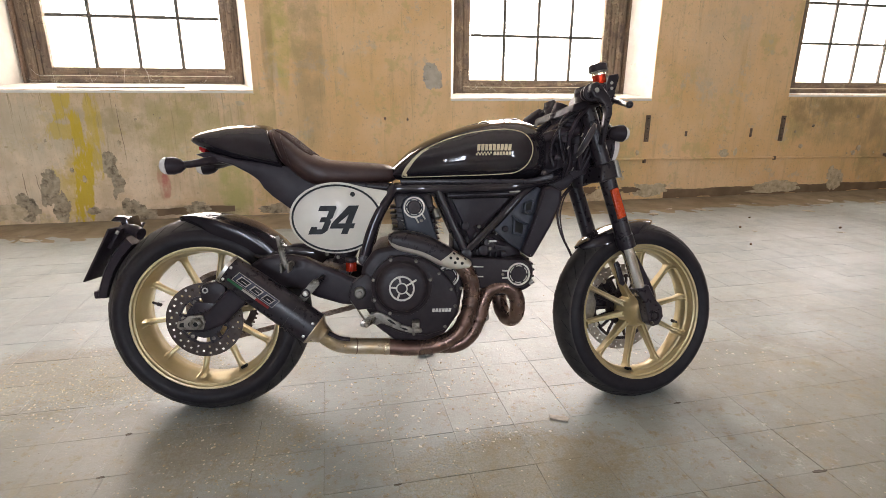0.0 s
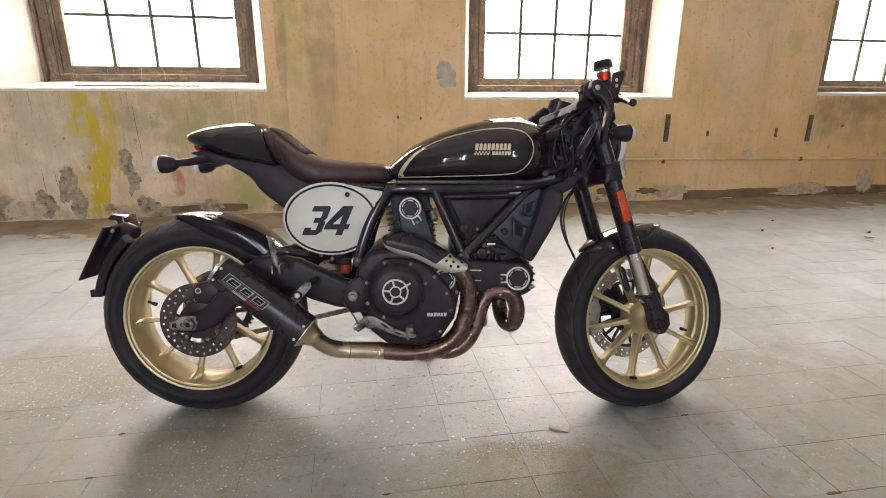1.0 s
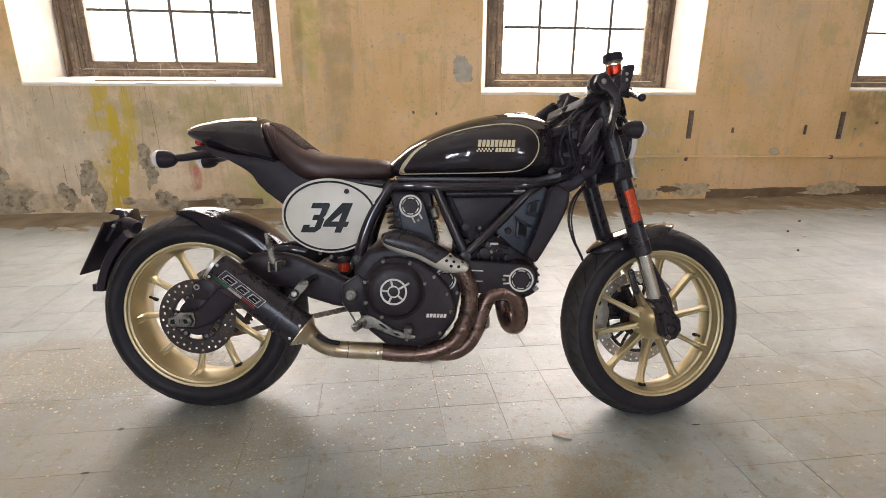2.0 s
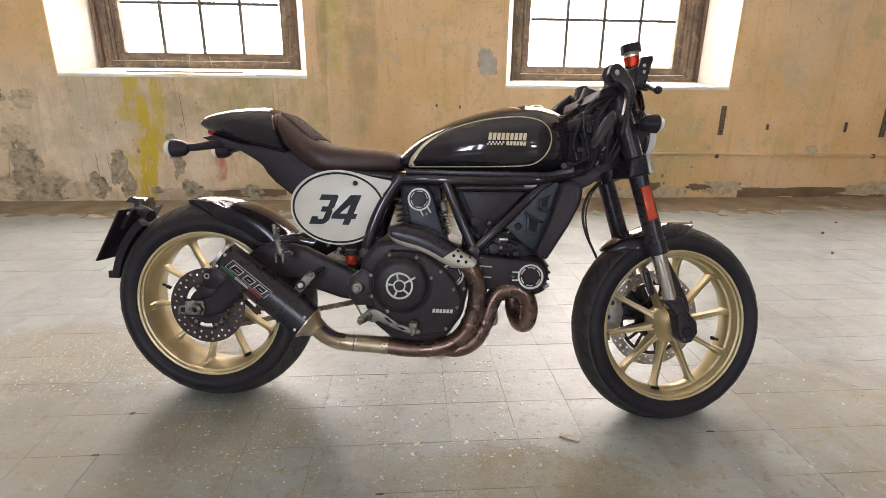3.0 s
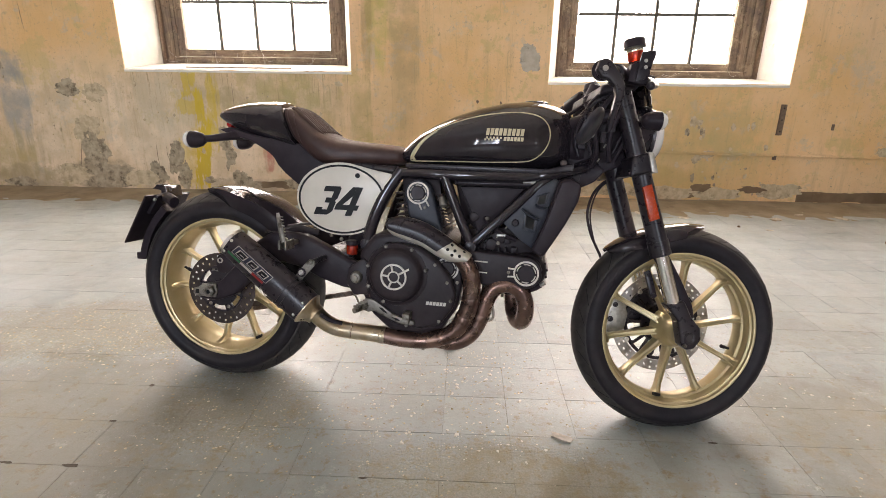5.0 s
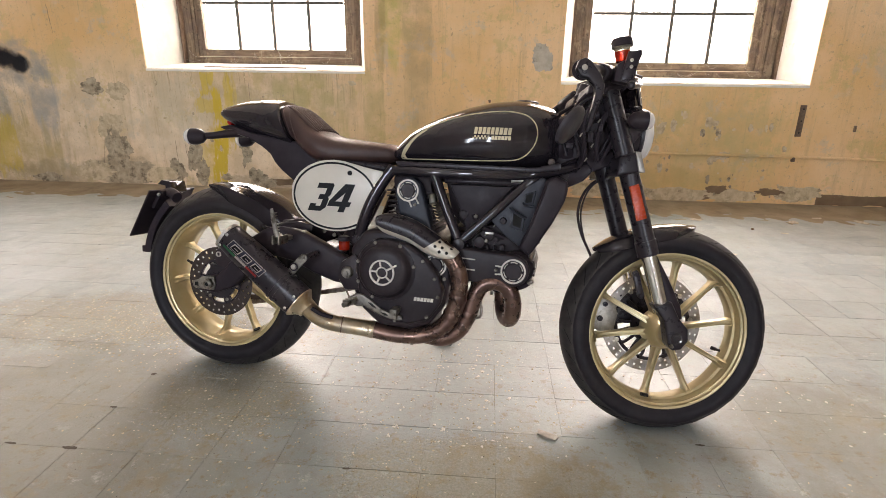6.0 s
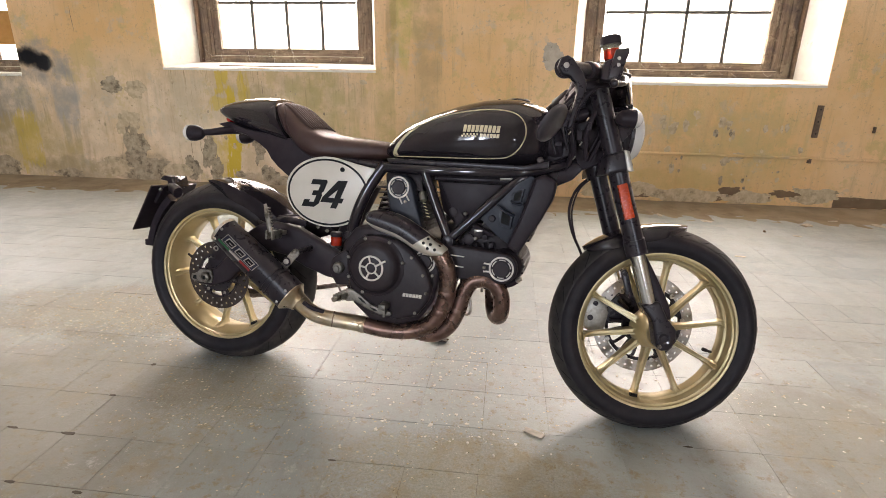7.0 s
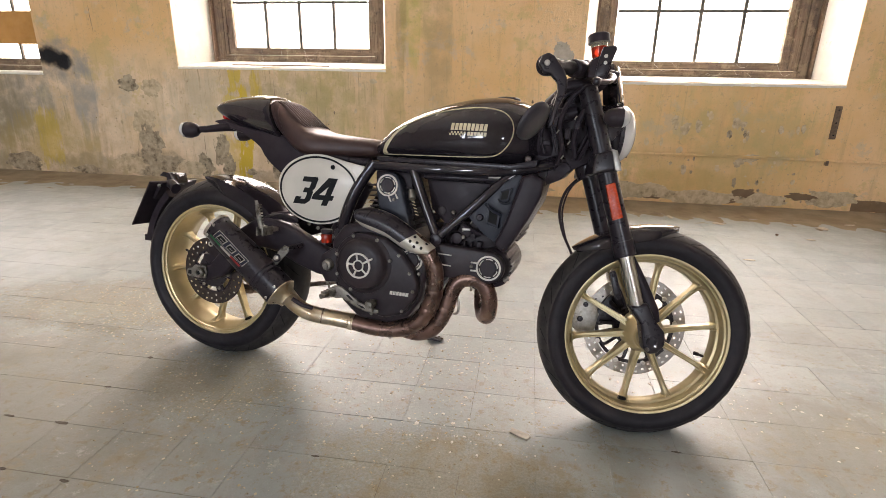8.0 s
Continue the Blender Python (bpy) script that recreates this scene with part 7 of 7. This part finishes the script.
bp("sensor_wire", tube([(1.235, 0.04, 0.728), (1.204, 0.045, 0.702), (1.186, 0.05, 0.665), (1.180, 0.055, 0.61), (1.198, 0.06, 0.54), (1.222, 0.06, 0.495)], 0.0026, 8, 6), black_plastic, None, "", 35, True)
bp("wiring_sleeve", tube([(1.09, -0.055, 0.875), (1.14, -0.075, 0.885), (1.19, -0.075, 0.90)], [0.018, 0.022, 0.016], 12, 4), black_plastic, None, "black wiring sleeve at the steering head")
loom = bmesh.new()
loom_path = smooth_path([(1.105, 0.040, 0.900), (1.128, 0.050, 0.922), (1.150, 0.058, 0.945), (1.176, 0.070, 0.968), (1.200, 0.084, 0.985)], 6)
tube(loom_path, [0.0125 + 0.0022 * math.sin(k * 0.7) for k in range(len(loom_path))], 12, 1, loom)
tube([p + Vector((0.010, 0.006, -0.022)) for p in loom_path], [0.011 + 0.002 * math.sin(k * 0.9 + 1) for k in range(len(loom_path))], 10, 1, loom)
bp("wiring_loom", loom, black_plastic, None, "black taped wiring loom from tank to bars", 30)
for k in (4, 11, 17):
    p = loom_path[k]
    bp("loom_tape", rod(p - Vector((0.004, 0.001, 0.003)), p + Vector((0.004, -0.001, 0.003)), 0.0150, 12), black_satin)
for k, c in enumerate(([(1.205, -0.118, 0.965), (1.168, -0.120, 0.920), (1.150, -0.108, 0.860), (1.160, -0.094, 0.800), (1.150, -0.080, 0.755)],
                       [(1.185, -0.110, 0.955), (1.140, -0.112, 0.925), (1.110, -0.098, 0.880), (1.100, -0.086, 0.830), (1.112, -0.080, 0.785)],
                       [(1.225, -0.098, 0.930), (1.200, -0.104, 0.880), (1.190, -0.098, 0.825), (1.196, -0.086, 0.775)],
                       [(1.150, -0.100, 0.950), (1.122, -0.104, 0.905), (1.128, -0.100, 0.850), (1.146, -0.090, 0.790)],
                       [(1.255, -0.060, 0.900), (1.242, -0.085, 0.860), (1.225, -0.085, 0.815), (1.205, -0.075, 0.770)])):
    bp("wiring_hose", tube(c, (0.0065, 0.0048, 0.0075, 0.0040, 0.0055)[k], 10, 6), (black_plastic, black_satin)[k % 2], None, "black hose beside the steering head")
for x, y, z, sx, sz in ((1.135, -0.108, 0.868, 0.008, 0.011), (1.172, -0.104, 0.838, 0.007, 0.014), (1.118, -0.094, 0.812, 0.010, 0.007), (1.196, -0.106, 0.862, 0.006, 0.010)):
    bp("connector", box(x - sx, x + sx, y - 0.009, y + 0.009, z - sz, z + sz, 0.003), black_plastic, None, "small black wiring connector")
# bare metal stubs added for white glints among the hoses
for x, y, z in ((1.146, -0.118, 0.842), (1.178, -0.116, 0.815), (1.190, -0.118, 0.880), (1.164, -0.112, 0.776)):
    bp("glint_stub", rod((x - 0.003, y, z - 0.005), (x + 0.003, y, z + 0.005), 0.0022, 6), aluminium, None, "small bright metal stub standing in for a glint")
bp("ignition_lock", rod((1.14, 0.0, 0.93), (1.16, 0.0, 0.985), 0.026, 18), black_plastic)
for k, (x, y, z) in enumerate(((1.13, 0.03, 0.905), (1.150, 0.02, 0.928), (1.170, -0.06, 0.930), (1.155, -0.092, 0.885))):
    bp("cable_clip", box(x - 0.011, x + 0.011, y - 0.008, y + 0.008, z - 0.008, z + 0.008, 0.004), black_plastic)

# ---- wall features ----
PATCHES = [  # x, z, half width, half height, material, seed
    (1.33, 1.135, 0.080, 0.105, plaster_pale, 3), (-1.19, 0.47, 0.055, 0.10, plaster, 5), (-1.165, 0.31, 0.045, 0.07, plaster, 8), (-1.10, 0.135, 0.060, 0.075, plaster, 9), (-1.02, 0.08, 0.10, 0.065, plaster, 10),
    (-0.60, 0.10, 0.10, 0.055, plaster, 12), (-1.63, 0.33, 0.065, 0.085, plaster, 14), (-1.58, 0.12, 0.055, 0.12, plaster, 15), (-1.83, 0.14, 0.075, 0.10, plaster, 18), (-1.36, 0.11, 0.05, 0.028, plaster, 19),
    (-2.50, 0.855, 0.105, 0.060, plaster, 21), (-2.26, 0.820, 0.085, 0.085, plaster_tan, 22), (-2.38, 0.50, 0.11, 0.13, plaster_tan, 23), (-2.34, 0.30, 0.13, 0.20, plaster, 24), (-2.30, 0.12, 0.26, 0.11, plaster, 25),
    (-2.62, 0.12, 0.16, 0.09, plaster_tan, 28), (-1.98, 0.10, 0.14, 0.07, plaster_tan, 31), (-1.66, 0.24, 0.05, 0.10, plaster, 32), (-3.05, 0.06, 0.14, 0.05, plaster, 33), (-3.75, 0.12, 0.2, 0.09, plaster, 35),
    (3.46, 0.115, 0.17, 0.07, plaster_tan, 41), (2.95, 0.07, 0.22, 0.055, plaster_tan, 43), (2.45, 0.08, 0.30, 0.06, plaster_tan, 44), (2.70, 0.66, 0.028, 0.045, plaster_tan, 46),
    (3.02, 0.63, 0.018, 0.03, plaster_tan, 47), (2.33, 0.62, 0.03, 0.05, plaster_tan, 48), (5.62, 0.16, 0.10, 0.11, plaster_tan, 51), (4.95, 0.10, 0.30, 0.06, plaster_tan, 53), (1.9, 0.10, 0.3, 0.07, plaster_tan, 55),
    (0.95, 0.07, 0.35, 0.06, plaster_tan, 57), (0.2, 0.08, 0.25, 0.06, plaster, 58), (4.25, 0.45, 0.05, 0.04, plaster_tan, 61), (2.85, 0.40, 0.05, 0.035, plaster_tan, 62), (0.94, 0.80, 0.009, 0.014, rusty_iron, 63), (2.42, 0.640, 0.026, 0.045, plaster_tan, 71), (2.74, 0.655, 0.024, 0.022, plaster_tan, 72), (2.79, 0.575, 0.012, 0.036, plaster_tan, 73), (3.18, 0.635, 0.016, 0.030, plaster_tan, 74), (2.36, 0.30, 0.02, 0.04, plaster_tan, 75), (2.76, 0.37, 0.035, 0.035, plaster_tan, 76), (2.85, 0.125, 0.08, 0.035, brown_band, 78), (3.25, 0.115, 0.10, 0.030, brown_band, 79),
    (1.13, 0.79, 0.008, 0.013, rusty_iron, 64), (-0.2, 0.92, 0.03, 0.02, plaster_tan, 66),
]
# small flakes of lost paint scattered below the windows
fk = random.Random(77)
for cx, cz, sx, sz, count in ((2.45, 0.58, 0.28, 0.10, 22), (2.80, 0.40, 0.30, 0.16, 24), (-2.55, 0.50, 0.35, 0.22, 14), (-1.2, 0.62, 0.55, 0.20, 26), (5.7, 0.5, 0.5, 0.2, 14), (3.2, 0.22, 0.5, 0.07, 14)):
    for k in range(count):
        s = 0.004 + 0.024 * fk.random() ** 2.5
        PATCHES.append((fk.gauss(cx, sx), max(0.03, fk.gauss(cz, sz)), s * fk.uniform(0.5, 1.0), s * fk.uniform(0.6, 1.5), fk.choice((plaster, plaster_tan, pale_paint)), 200 + len(PATCHES)))
for k, (x, z, hw, hh, mat, seed) in enumerate(PATCHES):
    part("bare_plaster_patch", prism(blob(x, z, hw, hh, seed), WALL_Y - 0.0035 - 0.00004 * k, WALL_Y + 0.002), mat, wall_north, "flaked patch of bare plaster", 0)
# worn brown skirting paint
rs = random.Random(4)
for x0, x1 in ((-0.95, -0.30), (2.05, 3.18), (3.64, 6.9)):
    top = []
    xs = np.arange(x0, x1, 0.03)
    for x in xs:
        top.append((x, 0.108 + 0.004 * math.sin(x * 9) + rs.uniform(-0.003, 0.003)))
    low = [(x, max(0.003, (0.05 if x0 < 3 else 0.018) + 0.030 * noise.noise((x * 5, 0, 1)) + rs.uniform(-0.006, 0.006))) for x in reversed(xs)]
    part("skirting_paint", prism(top + low, WALL_Y - 0.003, WALL_Y + 0.002), brown_band, wall_north, "worn brown skirting paint band", 0)
# hairline cracks and drips
for seed, (x, z, ln, lean) in enumerate(((-1.09, 0.92, 0.42, 0.02), (-2.76, 1.51, 0.22, 0.01), (-1.72, 0.40, 0.25, 0.03), (-1.64, 0.38, 0.22, 0.02), (-1.80, 0.42, 0.24, 0.0), (-2.46, 0.42, 0.30, -0.06), (4.05, 1.52, 0.05, 0.05))):
    r2 = random.Random(seed)
    pts = [(x + lean * q + r2.uniform(-0.0035, 0.0035), WALL_Y - 0.001, z - ln * q) for q in np.linspace(0, 1, 9)]
    part("wall_crack", tube(pts, [0.0008, 0.0018, 0.002, 0.0012, 0.0006], 5, 1, flat=0.6), rusty_iron, wall_north, "", 0)

# iron brackets, conduit, clips
for x, zt, zb in ((3.385, 0.812, 0.570), (4.868, 0.800, 0.555)):
    br = tagged(part("wall_bracket", box(x - 0.021, x + 0.021, WALL_Y - 0.016, WALL_Y, zb, zt, 0.003), rusty_iron), "flat rusted iron bracket fixed upright on the wall", "bracket", "wall brackets")
    for z in (zt - 0.03, (zt + zb) / 2, zb + 0.03):
        part("bracket_hole", rod((x, WALL_Y - 0.015, z), (x, WALL_Y - 0.0175, z), 0.006, 10), dark_hole, br)
for x, z, h in ((4.515, 0.64, 0.042), (3.80, 0.64, 0.024)):
    tagged(part("wall_hook", box(x - 0.007, x + 0.007, WALL_Y - 0.02, WALL_Y, z - h, z + h, 0.003), rusty_iron), "short rusty iron stub set in the plaster wall", "wall hook", "wall stubs")
conduit = tagged(part("conduit_pipe", tube([(1.6, WALL_Y - 0.014, 0.415), (3.0, WALL_Y - 0.014, 0.412), (4.6, WALL_Y - 0.014, 0.395), (6.2, WALL_Y - 0.014, 0.372), (X1, WALL_Y - 0.014, 0.35)], 0.012, 10, 4), wall_paint), "thin painted conduit pipe running along the wall", "pipe")
for x in (1.9, 3.385, 4.83, 6.2):
    part("pipe_clip", box(x - 0.010, x + 0.010, WALL_Y - 0.03, WALL_Y, 0.372, 0.408, 0.003), rusty_iron, conduit)

# ---- things on the floor ----


def flake(name, x, y, size, seed, mat, label, category, thick=0.006, aspect=0.6, tilt=6):
    r2 = random.Random(seed)
    pts = []
    for k in range(9):
        a = 2 * math.pi * k / 9
        r = size * r2.uniform(0.75, 1.1)
        pts.append((r * math.cos(a), r * aspect * math.sin(a)))
    bm = prism(pts, -thick / 2, thick / 2, thick * 0.2, None, 1)
    bmesh.ops.transform(bm, matrix=pose(0, 0, 0, 90, 0, 0), verts=bm.verts)
    bm.verts.ensure_lookup_table()
    for v in bm.verts:
        v.co.z += noise.noise(v.co * 40 + Vector((seed, 0, 0))) * thick * 0.5
    bmesh.ops.transform(bm, matrix=pose(0, 0, 0, r2.uniform(-tilt, tilt), r2.uniform(-tilt, tilt), r2.uniform(0, 360)), verts=bm.verts)
    lowest = min(v.co.z for v in bm.verts)
    bmesh.ops.translate(bm, vec=(0, 0, -lowest + 0.0006), verts=bm.verts)
    ob = part(name, bm, mat, None, "", 30)
    ob.location = (x, y, 0)
    return tagged(ob, label, category, "floor litter")


chip = prism([(-0.030, -0.011), (-0.028, 0.009), (0.004, 0.012), (0.028, 0.011), (0.031, -0.006), (0.022, -0.012)], -0.003, 0.003)
bmesh.ops.transform(chip, matrix=pose(0, 0, 0, 90, 0, 0), verts=chip.verts)
chip_ob = tagged(part("tile_chip", chip, chip_mat, None, "", 0), "broken grey tile chip lying on the floor", "chip", "floor litter")
chip_ob.matrix_world = pose(1.148, 1.262, 0.0034, 1.5, 2, -24)
LITTER = [(-1.63, 3.98, 0.13), (3.60, 3.20, 0.05), (4.22, 3.05, 0.06), (2.98, 3.585, 0.055), (2.42, 3.07, 0.05), (2.50, 3.88, 0.07), (3.19, 3.88, 0.11), (1.975, 1.570, 0.014), (1.952, 1.596, 0.012), (4.62, 3.73, 0.10),
          (3.7, 3.95, 0.09), (4.9, 3.95, 0.12), (5.6, 3.9, 0.10), (2.2, 4.0, 0.06), (3.45, 4.05, 0.07), (5.2, 4.1, 0.13), (4.2, 4.1, 0.08), (-0.3, 4.1, 0.05), (1.45, 1.62, 0.010), (2.03, 1.66, 0.011), (2.15, 1.52, 0.012)]
for k, (x, y, s) in enumerate(LITTER):
    flake("plaster_flake", x, y, s * 0.6, 70 + k, flake_mat, "pale flake of fallen wall plaster on the floor", "plaster flake", 0.002 + 0.02 * s, 0.5, 7)
for k, (x, y) in enumerate(((2.80, 3.65), (3.58, 3.33), (4.34, 3.16), (3.9, 3.6), (3.3, 2.9))):
    flake("dark_pebble", x, y, 0.011, 170 + k, rusty_iron, "small dark crumb on the floor", "pebble", 0.010, 0.8, 20)


def grit(name, spots, seed, mat, label, smin, smax):
    """Many tiny crumbs, joined."""
    r2 = random.Random(seed)
    verts, faces = [], []
    for x, y, sx, sy, count in spots:
        for _ in range(count):
            px, py = r2.gauss(x, sx), r2.gauss(y, sy)
            if not (X0 + 0.1 < px < X1 - 0.1 and Y0 + 0.1 < py < WALL_Y - 0.02):
                continue
            s = smin + (smax - smin) * r2.random() ** 2.4
            h = s * r2.uniform(0.10, 0.35)
            sq = r2.uniform(0.35, 1.0)
            a0 = r2.uniform(0, 6.28)
            b = len(verts)
            n = 5
            for k in range(n):
                q = s * r2.uniform(0.6, 1.1)
                a = a0 + 2 * math.pi * k / n
                dx, dy = q * math.cos(a), q * math.sin(a) * sq
                verts.append((px + dx * math.cos(a0) - dy * math.sin(a0), py + dx * math.sin(a0) + dy * math.cos(a0), 0.0002))
                verts.append((px + 0.7 * (dx * math.cos(a0) - dy * math.sin(a0)), py + 0.7 * (dx * math.sin(a0) + dy * math.cos(a0)), h * r2.uniform(0.6, 1.2)))
            for k in range(n):
                j = (k + 1) % n
                faces.append((b + 2 * k, b + 2 * j, b + 2 * j + 1, b + 2 * k + 1))
            faces.append(tuple(b + 2 * k + 1 for k in range(n)))
    me = bpy.data.meshes.new(name)
    me.from_pydata(verts, [], faces)
    me.materials.append(mat)
    return tagged(new(name, me), label, "grit", kind="stuff")


grit("floor_grit", [(0.75, 1.35, 0.35, 0.30, 500), (-0.5, 1.80, 0.40, 0.15, 4500), (0.18, 1.30, 0.16, 0.15, 900), (1.6, 1.35, 0.5, 0.40, 450), (0.5, 2.6, 1.8, 0.8, 500), (0.86, 1.62, 0.20, 0.16, 500), (0.62, 1.12, 0.25, 0.2, 500)], 11, grit_mat,
     "pale plaster crumbs scattered over the floor tiles", 0.0007, 0.0060)
grit("plaster_chips", [(0.92, 1.66, 0.07, 0.10, 110), (1.02, 1.30, 0.10, 0.08, 40), (0.78, 1.50, 0.12, 0.12, 50), (1.95, 1.50, 0.16, 0.12, 40), (0.58, 1.34, 0.10, 0.09, 70), (1.62, 1.60, 0.12, 0.08, 60), (0.90, 1.24, 0.07, 0.05, 40), (0.44, 1.56, 0.09, 0.08, 30)], 31, chip_white, "pale flat plaster chips scattered by the front tyre", 0.0018, 0.0095)
grit("wall_foot_rubble", [(k * 0.5 - 6, 4.33, 0.3, 0.10, 130) for k in range(29)], 12, flake_mat, "crumbled plaster along the foot of the wall", 0.002, 0.014)
grit("floor_dirt", [(-0.5, 1.75, 0.35, 0.14, 450), (0.3, 1.1, 0.4, 0.25, 250), (1.2, 1.0, 0.6, 0.3, 250)], 13, joint_dark, "dark specks of dirt on the floor tiles", 0.0006, 0.0022)
# joints broken out at tile corners
for k, (x, y, rx, ry) in enumerate(((-0.186, 1.076, 0.020, 0.006), (-0.362, 1.078, 0.016, 0.004), (-0.190, 1.266, 0.010, 0.004), (-0.181, 0.884, 0.014, 0.004), (0.014, 0.874, 0.012, 0.005), (-0.183, 1.458, 0.008, 0.006), (1.76, 0.886, 0.022, 0.005), (0.602, 1.074, 0.010, 0.003), (1.585, 1.268, 0.012, 0.003))):
    jm = prism(blob(0, 0.1, rx, ry, 400 + k, 40), -0.0006, 0.0006)
    bmesh.ops.transform(jm, matrix=Matrix(((1, 0, 0, 0), (0, 0, 1, -0.1), (0, 1, 0, 0), (0, 0, 0, 1))), verts=jm.verts)
    ob = tagged(part("joint_gap", jm, joint_dark, None, "", 0), "dark hollow of broken joint between floor tiles", "gap", "broken joints")
    ob.location = (x, y, 0.0004)
# dust bank along the wall
dv, df = [], []
nx, ny = 240, 12
for i in range(nx + 1):
    x = X0 + (X1 - X0) * i / nx
    wd = 0.55 + 0.22 * noise.noise((x * 1.3, 2, 0)) + 0.1 * noise.noise((x * 5, 4, 0))
    for j in range(ny + 1):
        q = j / ny
        y = WALL_Y - 0.001 - wd * q
        dv.append((x, y, max(-0.002, 0.022 * (1 - q) ** 2.2 + 0.0045 * noise.noise((x * 9, y * 9, 0)) + 0.0025 * noise.noise((x * 31, y * 31, 3)) - 0.0015 * q)))
for i in range(nx):
    for j in range(ny):
        a = i * (ny + 1) + j
        df.append((a, a + 1, a + ny + 2, a + ny + 1))
dm = bpy.data.meshes.new("dust_bank")
dm.from_pydata(dv, [], df)
dm.shade_smooth()
dm.materials.append(sand_mat)
tagged(new("dust_bank", dm), "bank of tan dust and rubble at the wall foot", "dust", kind="stuff")

# ---- floor tiles ----
PX, PY, TXO, TYO = 0.1965, 0.1905, -0.183, 1.267
tr = random.Random(21)
tile_kinds = []
for _ in range(24):
    gaps = [tr.choice((0.00005, 0.0001, 0.0002, 0.0004, 0.0010)) for _ in range(4)]
    tile_bm = box(-PX / 2 + gaps[0], PX / 2 - gaps[1], -PY / 2 + gaps[2], PY / 2 - gaps[3], -0.010, 0.0, 0.0005, None, 1)
    tile_me = bpy.data.meshes.new("floor_tile")
    tile_bm.to_mesh(tile_me)
    tile_bm.free()
    tile_me.materials.append(tile_mat)
    tile_kinds.append(tile_me)
tv, tf = [], []
base_v = [v.co.copy() for v in tile_me.vertices]
base_f = [tuple(p.vertices) for p in tile_me.polygons]
near = 0
for i in range(-31, 45):
    for j in range(-36, 17):
        cx, cy = TXO + PX * (i + 0.5), TYO + PY * (j + 0.5)
        if not (X0 + PX / 2 < cx < X1 - PX / 2 and Y0 + PY / 2 < cy < WALL_Y - PY / 2):
            continue
        dz, ta, tb = tr.uniform(-0.0005, 0.0), tr.uniform(-0.2, 0.2), tr.uniform(-0.2, 0.2)
        if -5 <= i < 14 and -4 <= j < 11:
            t = new("floor_tile", tr.choice(tile_kinds))
            t.parent = floor
            t.matrix_basis = pose(cx, cy, dz, ta, tb, tr.uniform(-0.12, 0.12))
            near += 1
        else:
            m = pose(cx, cy, dz, ta, tb, 0)
            b = len(tv)
            tv.extend((m @ v)[:] for v in base_v)
            tf.extend(tuple(b + q for q in f) for f in base_f)
fm = bpy.data.meshes.new("far_floor_tiles")
fm.from_pydata(tv, [], tf)
fm.materials.append(tile_mat)
far_tiles = new("far_floor_tiles", fm)
far_tiles.parent = floor
tagged(far_tiles, "worn grey cement floor tiles", kind="stuff")
